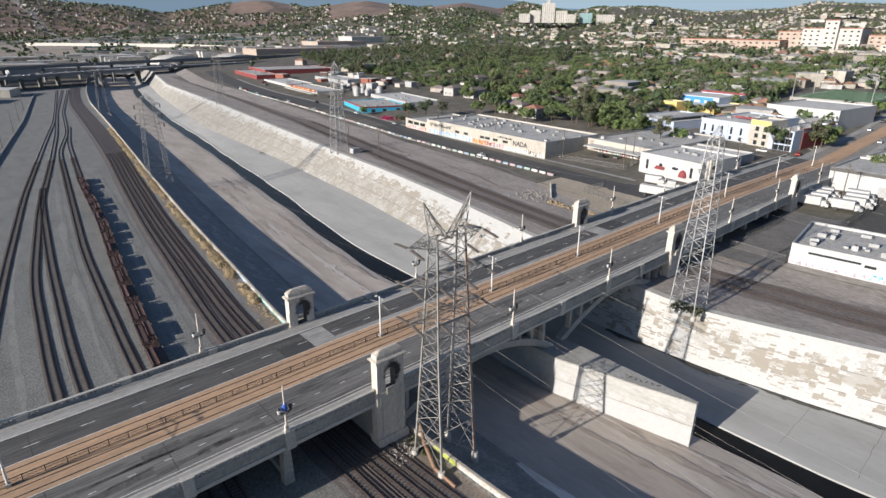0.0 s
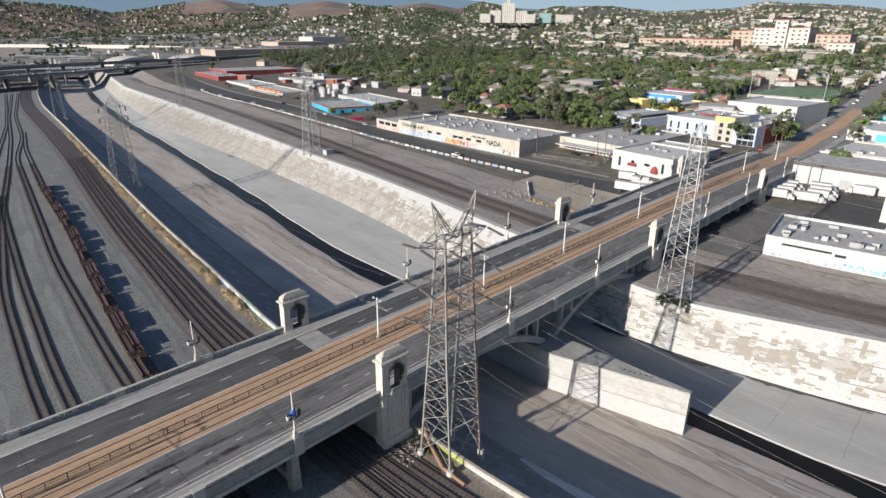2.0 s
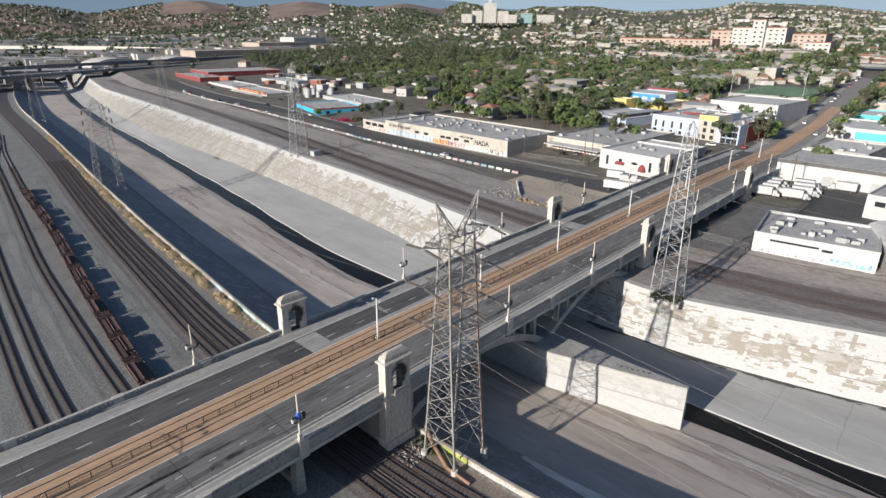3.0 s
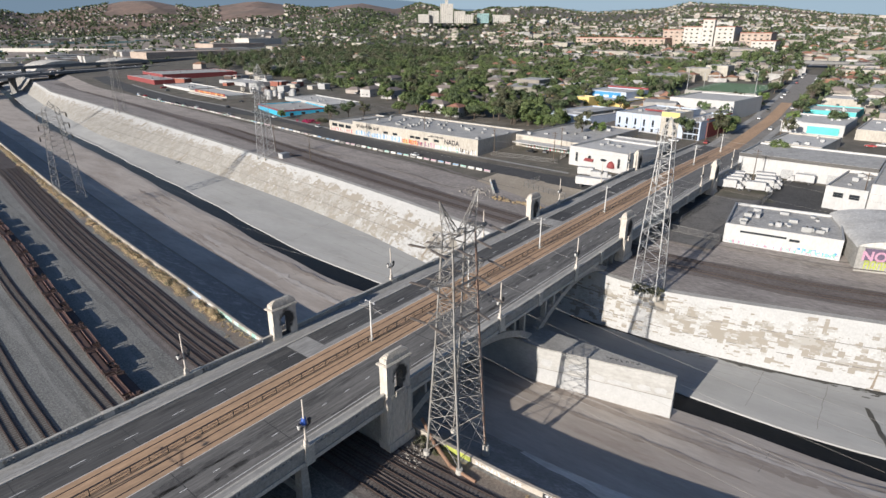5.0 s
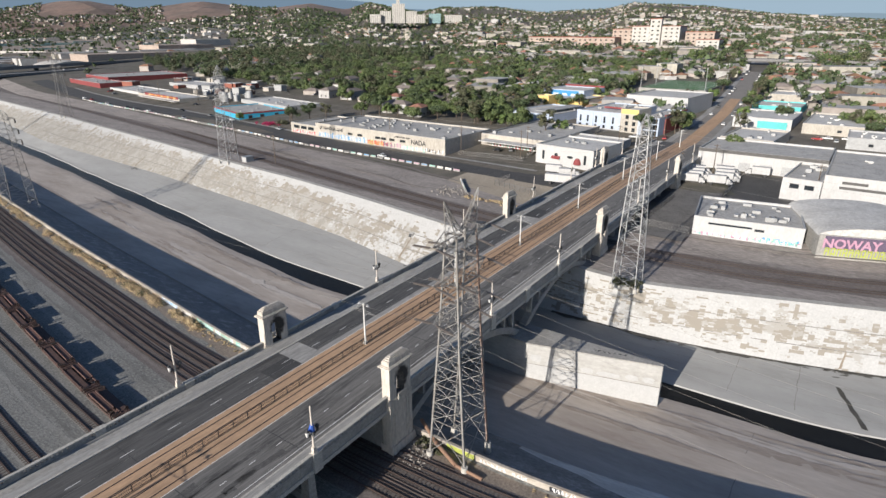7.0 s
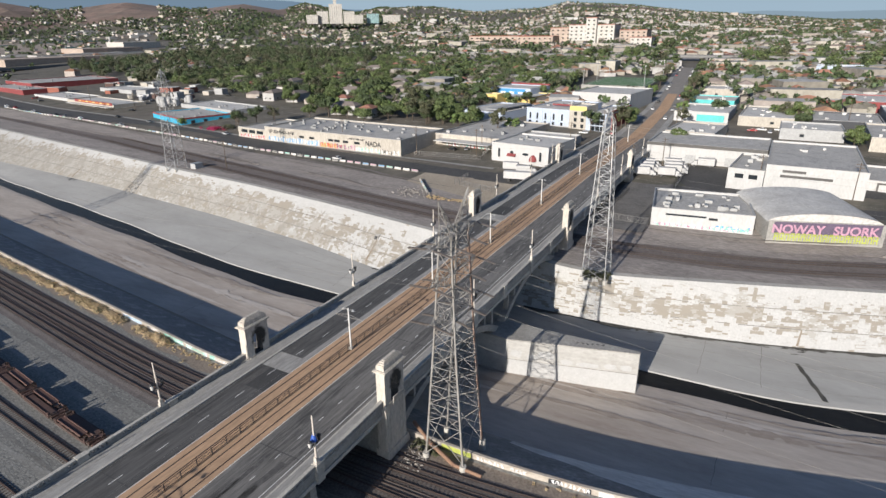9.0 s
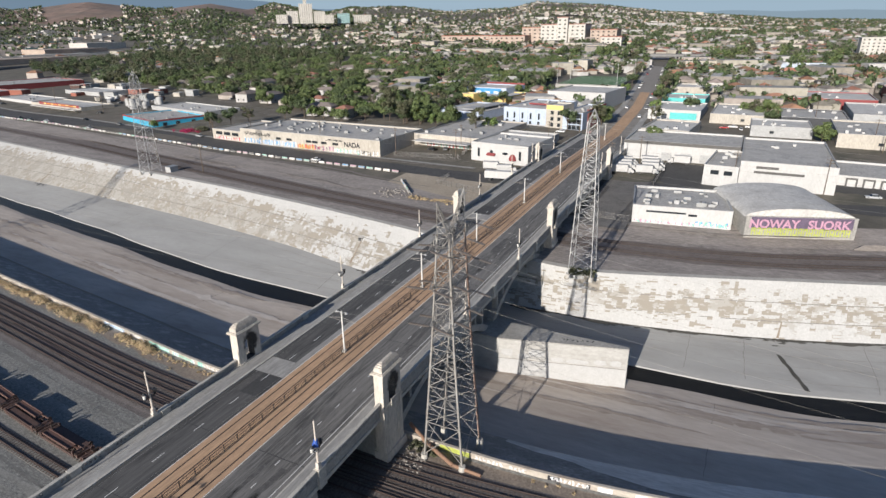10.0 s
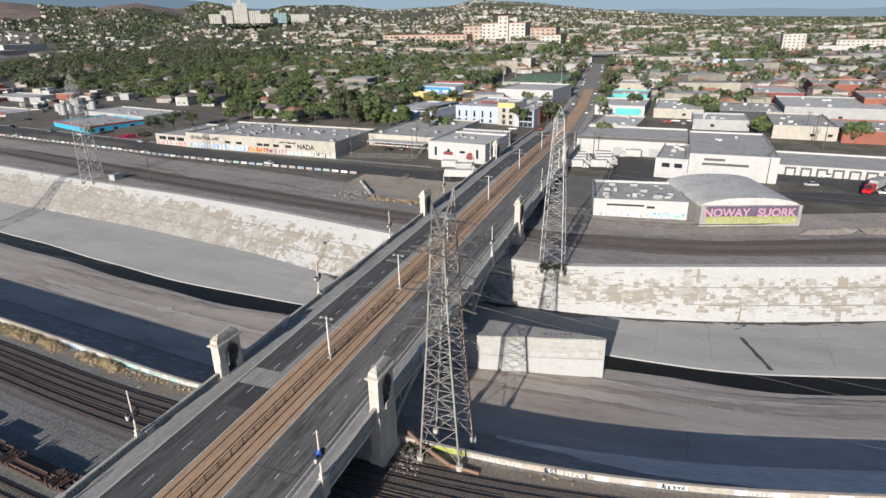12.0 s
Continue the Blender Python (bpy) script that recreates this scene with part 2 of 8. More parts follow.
# ---- mesh helpers ----
class Build:
    """Collects plain faces for one mesh."""

    def __init__(self):
        self.v, self.f, self.mi = [], [], []

    def add(self, verts, faces, mi=0):
        k = len(self.v)
        self.v += [tuple(p) for p in verts]
        self.f += [tuple(i + k for i in face) for face in faces]
        self.mi += [mi] * len(faces)
        return self

    def box(self, x0, x1, y0, y1, z0, z1, turn=None, mi=0):
        p = [Vector((x, y, z)) for z in (z0, z1) for y in (y0, y1) for x in (x0, x1)]
        if turn is not None:
            p = [turn @ q for q in p]
        return self.add(p, ((0, 2, 3, 1), (4, 5, 7, 6), (0, 1, 5, 4), (2, 6, 7, 3), (0, 4, 6, 2), (1, 3, 7, 5)), mi)

    def beam(self, a, b, w, h=None, mi=0):
        a, b = Vector(a), Vector(b)
        d = (b - a).normalized()
        side = d.cross(Vector((0, 0, 1))) if abs(d.z) < 0.95 else d.cross(Vector((0, 1, 0)))
        side.normalize()
        up = side.cross(d)
        s, u = side * w / 2, up * (h or w) / 2
        p = [q + i * s + j * u for q in (a, b) for i, j in ((-1, -1), (1, -1), (1, 1), (-1, 1))]
        return self.add(p, ((3, 2, 1, 0), (4, 5, 6, 7), (0, 1, 5, 4), (1, 2, 6, 5), (2, 3, 7, 6), (3, 0, 4, 7)), mi)

    def tube(self, a, b, r0, r1=None, n=8, mi=0):
        a, b, r1 = Vector(a), Vector(b), r0 if r1 is None else r1
        d = (b - a).normalized()
        s = (d.cross(Vector((0, 0, 1))) if abs(d.z) < 0.95 else d.cross(Vector((0, 1, 0)))).normalized()
        u = s.cross(d)
        ring = [(math.cos(2 * math.pi * i / n), math.sin(2 * math.pi * i / n)) for i in range(n)]
        p = [a + (s * c + u * q) * r0 for c, q in ring] + [b + (s * c + u * q) * r1 for c, q in ring]
        f = [(i, (i + 1) % n, n + (i + 1) % n, n + i) for i in range(n)] + [tuple(range(n))[::-1], tuple(range(n, 2 * n))]
        return self.add(p, [face[::-1] for face in f], mi)

    def prism(self, outline, axis, lo, hi, mi=0):
        """An outline of (a, b) pairs, carried along the axis from lo to hi. Pairs are the other two axes in x, y, z order."""
        def at(a, b, c):
            return {0: (c, a, b), 1: (a, c, b), 2: (a, b, c)}[axis]
        n = len(outline)
        p = [at(a, b, lo) for a, b in outline] + [at(a, b, hi) for a, b in outline]
        f = [(i, (i + 1) % n, n + (i + 1) % n, n + i) for i in range(n)] + [tuple(range(n))[::-1], tuple(range(n, 2 * n))]
        return self.add(p, f, mi)

    def strip(self, rows, mi=0):
        """A sheet from rows of points, all rows of one length."""
        n = len(rows[0])
        p = [q for row in rows for q in row]
        f = [(i * n + j, i * n + j + 1, (i + 1) * n + j + 1, (i + 1) * n + j) for i in range(len(rows) - 1) for j in range(n - 1)]
        return self.add(p, f, mi)

    def mesh(self, name, *mats, smooth=False, fix=True):
        me = bpy.data.meshes.new(name)
        me.from_pydata(self.v, [], self.f)
        for m in mats:
            me.materials.append(m)
        if len(mats) > 1:
            me.polygons.foreach_set("material_index", self.mi)
        if fix:
            bm = bmesh.new()
            bm.from_mesh(me)
            bmesh.ops.recalc_face_normals(bm, faces=bm.faces)
            bm.to_mesh(me)
            bm.free()
        if smooth:
            me.polygons.foreach_set("use_smooth", [True] * len(me.polygons))
        me.update()
        return me


def thing(name, label, category, x=0, y=0, z=0, rz=0, group="", kind=""):
    ob = new(name)
    ob.matrix_basis = pose(x, y, z, 0, 0, rz)
    ob.empty_display_size = 0.5
    return tagged(ob, label, category, group, kind)


def part(name, build, mats, parent=None, label="", smooth=False, at=None, **tags):
    """One mesh object under a thing or a part."""
    mats = mats if isinstance(mats, (tuple, list)) else (mats,)
    data = build if isinstance(build, bpy.types.Mesh) else build.mesh(name, *mats, smooth=smooth)
    ob = new(name, data)
    ob.parent = parent
    if at is not None:
        ob.matrix_basis = at
    return tagged(ob, label, **tags)


def lerp(table, k):
    """A value between the pairs of a table."""
    if k <= table[0][0]:
        return table[0][1]
    for (a, p), (b, q) in zip(table, table[1:]):
        if k <= b:
            return p + (q - p) * (k - a) / (b - a)
    return table[-1][1]


def glide(table, k, w):
    return (lerp(table, k - w) + lerp(table, k - w / 2) + lerp(table, k) + lerp(table, k + w / 2) + lerp(table, k + w)) / 5


# ---- the river's plan: x at a given y ----
WALL = [(-400, 110), (-200, 55), (-100, 23), (-77, 16), (-63, 12), (-48, 9), (-36, 7.5), (-26, 7), (0, 7), (33, 8), (70, 12), (124, 17.5), (191, 25.5), (241, 32), (360, 47), (504, 64), (600, 80), (900, 140), (1500, 300)]
FLOW = [(-400, 150), (-200, 97), (-95, 63.5), (-78, 58), (-68, 56), (-57, 56), (-42, 55), (0, 53), (37, 52.5), (60, 52.5), (95, 56), (138, 63), (172, 67.5), (250, 78), (312, 86), (420, 99), (600, 128), (900, 190), (1500, 350)]
TOE = [(-400, 190), (-200, 130), (-103, 93), (-76, 83), (-57, 77.6), (-30, 72.6), (-10, 71), (37, 71.5), (69, 78), (121, 85.5), (176, 91), (218, 95), (352, 103), (568, 139), (900, 205), (1500, 365)]
CREST = [(-400, 196), (-200, 136), (-101, 99), (-68, 88), (-42, 79.5), (-27, 75), (-15, 75), (24, 82), (70, 90.5), (117, 97.5), (158, 101.5), (235, 111.5), (385, 130), (578, 150), (900, 218), (1500, 380)]


def wall_x(y): return glide(WALL, y, 6)
def flow_x(y): return glide(FLOW, y, 8)
def toe_x(y): return glide(TOE, y, 6)
def crest_x(y): return glide(CREST, y, 6)
def toe_z(y): return lerp([(-40, -6.9), (0, -5.8), (70, -4.4)], y)
def crest_z(y): return lerp([(-30, 4.8), (10, 5.8)], y)


RISE = [(0, 5.8), (110, 5.9), (165, 6.9), (235, 10.3), (350, 13), (500, 18), (700, 24), (900, 34), (1200, 40), (5000, 45)]
SKYLINE = [(-40, 0.1), (-13, 0.15), (-3, 0.4), (2, 0.8), (7, 1.1), (12, 1.75), (18, 2.05), (20, 1.6), (26, 1.4), (30, 1.85), (35, 1.8), (37, 1.45), (40.5, 2.0), (41.5, 2.2), (43.5, 1.7), (47, 2.3), (51, 1.75), (56, 2.4), (61, 1.65), (64.5, 2.3), (66, 2.25), (68.5, 1.75), (71, 1.35), (73, 1.0), (75, 1.4), (80.5, 1.8), (90, 2.0), (120, 1.5), (180, 1.0)]


def east_z(x, y):
    """Height of the land east of the river and of the hills behind."""
    base = lerp(RISE, x)
    r = math.hypot(x + 50, y + 60)
    if r > 700:
        az = math.degrees(math.atan2(y + 60, x + 50))
        start = lerp([(0, 700), (30, 800), (38, 1200), (50, 1800), (60, 2400), (66, 2700), (90, 2800)], az)
        k = min(1, max(0, r - start) / (3900 - start))
        k = k * k * (3 - 2 * k)
        tall = 61 + 3900 * math.tan(radians(lerp(SKYLINE, az)))
        bump = noise.noise((x / 420, y / 420, 3)) * 0.22 + noise.noise((x / 170, y / 170, 7)) * 0.10
        base += max(0, tall - base) * max(0, k + k * (1 - k) * bump * 3)
    return base


def land_z(x, y):
    """Height of the ground anywhere outside the channel."""
    if x < wall_x(y) + 0.4:
        base = 0.0
    else:
        base = max(crest_z(y), east_z(x, y)) if x > crest_x(y) + 25 else crest_z(y)
    k = lerp([(950, 0), (1500, 1)], y)
    return base + (east_z(x, y) - base) * k if k else base


def ground_sheet():
    """One sheet of land from horizon to horizon with the river channel folded into it."""
    ys = [-1500, -700, -400] + list(range(-300, -120, 20)) + list(range(-120, 130, 5)) + list(range(130, 330, 10)) + list(range(330, 700, 25)) + list(range(700, 1500, 60)) + list(range(1500, 4600, 130))
    east = [2, 5, 9, 15, 25, 40, 60, 85, 115, 150, 200, 260, 330, 420, 520, 640, 780, 940, 1100, 1260, 1420, 1600, 1780, 1960, 2140, 2320, 2500, 2700, 2900, 3100, 3300, 3500, 3750, 4050]
    west = [-2200, -1900, -1650, -1400, -1200, -1050, -900, -750, -600, -500, -400, -260, -170, -110, -70, -40, -20, -8, -1]
    b = Build()
    rows = []
    for y in ys:
        xw, xl, xt, xc = wall_x(y), flow_x(y), toe_x(y), crest_x(y)
        zt, zc = toe_z(y), crest_z(y)
        half = 3.3 + 0.35 * math.sin(y / 23) + 0.3 * math.sin(y / 7.3)
        zl = min(zt - 1.2, -6.9)
        fill = lerp([(900, 0), (1100, 1)], y)
        zw, ze = land_z(xw - 1, y), land_z(xc + 2, y)
        row = [(xw + d, y, land_z(xw + d, y)) for d in west] + [(xw + 0.5, y, 0.3), (xw + 13, y, -5.6), (xw + 22, y, -5.9), (xl - half - 2, y, zl + 0.25), (xl - half, y, zl), (xl - half + 0.7, y, zl - 0.9), (xl + half - 0.7, y, zl - 0.9), (xl + half, y, zl), (xl + half + 2, y, zl + 0.2), (xt, y, zt), (xt + (xc - xt) * 0.5, y, zt + (zc - zt) * 0.5), (xc, y, zc)]
        if fill:
            for j in range(len(west), len(row)):
                x, _, z = row[j]
                row[j] = (x, y, z + (max(z, zw + (ze - zw) * (x - xw) / (xc - xw)) - z) * fill)
        row += [(xc + d, y, land_z(xc + d, y)) for d in east]
        rows.append(row)
    n, w = len(rows[0]), len(west)
    b.v = [p for row in rows for p in row]
    for i in range(len(rows) - 1):
        for j in range(n - 1):
            b.f.append((i * n + j, i * n + j + 1, (i + 1) * n + j + 1, (i + 1) * n + j))
            far = math.hypot(rows[i][j][0], rows[i][j][1])
            if j < w:
                k = 0 if rows[i][j][1] < 640 else (5 if far < 2600 else 6)
            elif rows[i][j][1] > 960 and j < w + 12:
                k = 5 if far < 2800 else 6
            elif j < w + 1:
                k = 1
            elif j < w + 6:
                k = 2
            elif j < w + 9:
                k = 7
            elif j < w + 11:
                k = 3
            elif j < w + 12:
                k = 8
            elif j < w + 17:
                k = 4
            else:
                k = 5 if far < 2800 else 6
            b.mi.append(k)
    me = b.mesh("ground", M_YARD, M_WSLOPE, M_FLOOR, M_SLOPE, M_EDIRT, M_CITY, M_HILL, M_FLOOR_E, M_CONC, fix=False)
    ob = new("ground", me)
    tagged(ob, "gravel rail land, paved concrete river channel and dry hills", "ground", kind="structure")
    return ob


ground_sheet()


# glowing sheets: far blue ranges and pale air, haze painted into their emission
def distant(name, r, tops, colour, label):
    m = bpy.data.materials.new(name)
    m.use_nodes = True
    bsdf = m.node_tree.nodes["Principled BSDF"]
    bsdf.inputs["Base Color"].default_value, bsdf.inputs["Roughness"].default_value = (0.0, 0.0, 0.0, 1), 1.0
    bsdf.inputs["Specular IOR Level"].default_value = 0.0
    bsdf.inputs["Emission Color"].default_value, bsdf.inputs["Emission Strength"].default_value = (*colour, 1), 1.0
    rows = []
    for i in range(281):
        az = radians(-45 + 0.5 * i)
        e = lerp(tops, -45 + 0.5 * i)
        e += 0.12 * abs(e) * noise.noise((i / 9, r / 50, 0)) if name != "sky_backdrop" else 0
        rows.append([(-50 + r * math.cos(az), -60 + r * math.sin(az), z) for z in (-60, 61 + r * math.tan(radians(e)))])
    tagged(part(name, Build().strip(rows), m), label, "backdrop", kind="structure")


distant("sky_backdrop", 4850, [(-45, 9), (100, 9)], (0.27, 0.36, 0.44), "glowing pale blue backdrop for the hazy sky low over the hills")
distant("haze_range", 4750, [(-45, 0.5), (-14, 0.9), (0, 1.2), (10, 1.0), (24, 0.7), (40, 0.2), (95, 0.2)], (0.205, 0.275, 0.335), "faint pale range far off, haze painted into its glow")
distant("far_range", 4650, [(-45, -0.6), (-14, -0.6), (0, -0.6), (10, -0.3), (24, 0.6), (34, 1.6), (44, 2.6), (60, 3.0), (80, 3.2), (95, 3.0)], (0.135, 0.195, 0.262), "far mountain range, blue haze painted into its glow")
rows = []
for y in list(range(-300, 340, 6)) + list(range(340, 900, 30)):
    half = 3.3 + 0.35 * math.sin(y / 23) + 0.3 * math.sin(y / 7.3)
    zl = min(toe_z(y) - 1.2, -6.9)
    rows.append([(flow_x(y) - half + 0.15, y, zl - 0.25), (flow_x(y) + half - 0.15, y, zl - 0.25)])
tagged(part("water", Build().strip(rows), M_WATER), "dark shallow water in the low-flow channel", "water", kind="structure")
for k in (0.12, 0.4, 0.62, 0.84):
    rows = []
    for y in range(-150, 330, 6):
        half, zl = 5.1, min(toe_z(y) - 1.2, -6.9)
        x0, x1 = flow_x(y) + half + 0.5, toe_x(y)
        for_z = zl + 0.2 + (toe_z(y) - zl - 0.2) * k
        rows.append([(x0 + (x1 - x0) * k - 0.07, y, for_z + 0.035), (x0 + (x1 - x0) * k + 0.07, y, for_z + 0.035)])
    tagged(part("floor_joint", Build().strip(rows), M_CONC_OLD), "dark expansion joint along the channel floor", "joint", kind="structure")
rows = [[(wall_x(y) + 0.5 + 12.5 * k, y, 0.3 - 5.9 * k + 0.05) for k in (lerp([(-72, 0.12), (-52, 0.3), (-38, 0.72), (-28, 0.86)], y) + 0.06 * noise.noise((y / 5, 0, 4)), 0.9, 1.0)] for y in range(-150, -24, 3)]
tagged(part("slope_apron", Build().strip(rows), M_APRON), "pale concrete apron on the lower west slope", "apron", kind="structure")
rnd0 = random.Random(9)
rows = []
for y in np.arange(-130, -8, 1.0):
    w = max(0.1, 0.55 + 1.5 * noise.noise((y / 9, 3, 0)) + 0.7 * noise.noise((y / 2, 8, 0)))
    rows.append([(toe_x(y) - 0.25 - w, y, toe_z(y) - 0.0 + 0.03 - 0.02 * w), (toe_x(y) + 0.05, y, toe_z(y) + 0.10)])
tagged(part("toe_stain", Build().strip(rows), M_WET), "dark wet algae along the slope's foot", "stain", kind="structure")
rows = []
for i in range(9):
    k = i / 8
    x, y = 74.5 + (62.5 - 74.5) * k, -70.5 + (-75.5 + 70.5) * k
    zl = min(toe_z(y) - 1.2, -6.9) + 0.2
    z = zl + (toe_z(y) - zl) * max(0, min(1, (x - flow_x(y) - 5.1) / (toe_x(y) - flow_x(y) - 5.1)))
    rows.append([(x, y - 0.35 - 0.2 * (i % 2), z + 0.05), (x, y + 0.35 + 0.15 * (i % 3), z + 0.05)])
tagged(part("drain_stain", Build().strip(rows), M_WET), "dark wet streak across the channel floor", "stain", kind="structure")
b = Build()
ys = list(range(-300, 340, 6)) + list(range(340, 900, 30))
for y0, y1 in zip(ys, ys[1:]):
    a, c = wall_x(y0), wall_x(y1)
    p = [(a - 0.25, y0, -0.3), (a + 0.25, y0, -0.3), (a + 0.25, y0, 1.15), (a - 0.25, y0, 1.15), (c - 0.25, y1, -0.3), (c + 0.25, y1, -0.3), (c + 0.25, y1, 1.15), (c - 0.25, y1, 1.15)]
    b.add(p, ((1, 5, 6, 2), (2, 6, 7, 3), (3, 7, 4, 0)))
M_FWALL = mat("flood_wall_concrete", (0.46, 0.42, 0.36), (0.31, 0.25, 0.195), (0.39, 0.35, 0.30), big=2.6, small=0.35, stretch=(1, 0.4, 1), spot=0.53)
tagged(part("flood_wall", b, M_FWALL), "low pale concrete flood wall on the west bank", "wall", kind="structure")


def on_levee(y, k, lift=0.03):
    """A point of the east slope, k from its foot to its crest."""
    return (toe_x(y) + (crest_x(y) - toe_x(y)) * k - lift * 0.6, y, toe_z(y) + (crest_z(y) - toe_z(y)) * k + lift)


def on_west(y, k, lift=0.03):
    """A point of the west slope, k from the flood wall down."""
    return (wall_x(y) + 0.5 + 12.5 * k + lift * 0.4, y, 0.3 - 5.9 * k + lift)


def on_floor(y, x, lift=0.03):
    """A point of the channel floor on either side of the low-flow channel."""
    zl, xl = min(toe_z(y) - 1.2, -6.9), flow_x(y)
    if x > xl:
        k = (x - xl - 5.3) / (toe_x(y) - xl - 5.3)
        return (x, y, zl + 0.2 + (toe_z(y) - zl - 0.2) * max(0, min(1, k)) + lift)
    k = (x - wall_x(y) - 13) / (xl - 5.3 - wall_x(y) - 13)
    return (x, y, lerp([(0, -5.6), (0.3, -5.9), (1, zl + 0.25)], k) + 0.06 + lift)


M_JOINT = mat("open_joint", (0.17, 0.16, 0.145), (0.25, 0.235, 0.21), big=2, small=0.3)
for k in (0.3, 0.62):
    rows = [[on_levee(y, k - 0.006), on_levee(y, k + 0.006)] for y in range(-150, 420, 6)]
    tagged(part("levee_joint", Build().strip(rows), M_JOINT), "dark construction joint along the levee", "joint", kind="structure")
# cracks across the floor and the west slope
crk = random.Random(12)
for y, side in ((-58, 0), (-104, 0), (22, 0), (66, 0), (118, 0), (176, 0), (-88, 1), (-64, 1), (-52, 1), (44, 1), (92, 1), (150, 1)):
    rows, yy = [], y
    xa, xb = (wall_x(y) + 14, flow_x(y) - 6) if side == 0 else (flow_x(y) + 5.8, toe_x(y) - 0.2)
    for i in range(22):
        yy += crk.uniform(-0.16, 0.16)
        w = crk.uniform(0.02, 0.06)
        x = xa + (xb - xa) * i / 21
        rows.append([on_floor(yy - w, x, 0.04), on_floor(yy + w, x, 0.04)])
    tagged(part("floor_crack", Build().strip(rows), M_JOINT), "thin dark crack across the channel floor", "crack", kind="structure")
# washed-out paint on the shaded west slope
M_DAUB = mat("washed_paint", (0.33, 0.335, 0.335), (0.22, 0.222, 0.222), (0.27, 0.272, 0.272), big=1.6, small=0.3, spot=0.5)
b = Build()
for i in range(95):
    y, k = crk.uniform(22, 150) if i < 70 else crk.uniform(150, 260), crk.uniform(0.25, 0.85)
    w, h, lean = crk.uniform(0.4, 2.6), crk.uniform(0.05, 0.17), crk.uniform(-1.2, 1.2)
    edge = [(y - w / 2, k), (y - w * 0.1, k - crk.uniform(0, 0.03)), (y + w / 2, k + crk.uniform(-0.02, 0.02)), (y + w / 2 + lean, k + h), (y + lean * 0.8, k + h + crk.uniform(-0.02, 0.03)), (y - w / 2 + lean, k + h * crk.uniform(0.7, 1))]
    b.add([on_west(*e) for e in edge], ((0, 1, 2, 3, 4, 5),))
part("washed_paint", b, M_DAUB, None, "faded pale paint marks on the shaded west slope", category="paint", kind="stuff")
# dark line along the foot of the west slope upstream
rows = [[on_west(y, 0.93 + 0.05 * noise.noise((y / 9, 0, 2)), 0.04), on_west(y, 1.02, 0.09)] for y in range(30, 330, 4)]
tagged(part("slope_foot_line", Build().strip(rows), M_JOINT), "dark line along the foot of the west slope", "stain", kind="structure")
# silt streaks beside the low-flow channel
M_SILT = mat("brown_silt", (0.34, 0.285, 0.238), (0.42, 0.36, 0.308), (0.29, 0.24, 0.20), big=2.5, small=0.6, stretch=(1, 0.3, 1), spot=0.5, grain=0.08)
M_PALE = mat("pale_dry_film", (0.56, 0.505, 0.45), (0.48, 0.425, 0.37), big=2.5, small=0.6, stretch=(1, 0.3, 1), grain=0.08)
for i in range(54):
    y0, L = crk.uniform(-140, 200), crk.uniform(12, 60)
    d, w, m = crk.uniform(0.4, 17) if i % 2 else crk.uniform(0.6, 9), crk.uniform(0.3, 1.3), (M_SILT, M_SILT, M_PALE)[i % 3]
    rows = []
    for j in range(25):
        y = y0 + L * j / 24
        g = w * math.sin(math.pi * (j + 0.2) / 24.4) * max(0.15, 0.75 + noise.noise((y / 2.3, i, 0)) + 0.6 * noise.noise((y / 0.8, i, 3)))
        x = flow_x(y) - 5.6 - d + 0.7 * noise.noise((y / 8, i, 5))
        rows.append([on_floor(y, x - g, 0.035 + 0.0006 * i), on_floor(y, min(x + g, flow_x(y) - 5.35), 0.035 + 0.0006 * i)])
    tagged(part("silt_streak", Build().strip(rows), m), "dry silt streak along the channel floor", "silt", kind="structure")
# growth and damp at the foot of the levee, spreading where drains come in
b = Build()
for y0, size in ((-37.5, 2.2), (-52, 1.2), (-70.8, 2.6), (-96, 1.4), (233, 2.4), (35, 1.6)):
    for i in range(26):
        y, d = y0 + crk.gauss(0, 1) * size * 1.3, abs(crk.gauss(0, 0.35)) * size
        w = crk.uniform(0.2, 0.9)
        e = [(y - w, d), (y, d - crk.uniform(0, 0.2)), (y + w, d), (y + w * crk.uniform(0.4, 1), d + w * 0.35), (y - w * 0.5, d + w * 0.4)]
        b.add([on_floor(p, toe_x(p) - 0.1 - max(0, q), 0.05 + 0.0006 * i) for p, q in e], ((4, 3, 2, 1, 0),))
part("toe_growth", b, M_WET, None, "dark algae growth at the levee's foot", category="algae", kind="stuff")
# rust-brown run below the flap drains
M_RUN = mat("rusty_run", (0.22, 0.175, 0.13), (0.30, 0.255, 0.20), big=1, small=0.2)
for y, k0, k1, w in ((43.2, 0.06, 0.55, 0.35), (236, 0.03, 0.42, 0.5), (-70.5, 0.02, 0.3, 0.25), (118, 0.2, 0.5, 0.2)):
    rows = [[on_levee(y - w * (0.5 + 0.5 * (1 - i / 9)) - 0.4 * i / 9, k0 + (k1 - k0) * i / 9, 0.04), on_levee(y + w * (0.5 + 0.6 * (1 - i / 9)) - 0.4 * i / 9, k0 + (k1 - k0) * i / 9, 0.04)] for i in range(10)]
    tagged(part("rust_run", Build().strip(rows), M_RUN), "brown run below a drain on the levee", "stain", kind="structure")


# ---- the viaduct ----
def deck_z(x): return 9.35 + 0.0155 * min(x, 150) if x < 150 else lerp([(150, 11.68), (190, 11.4), (240, 10.75), (350, 13.25), (500, 18.25), (700, 24.25)], x)


DECK_W, DECK_E = -260.0, 240.0


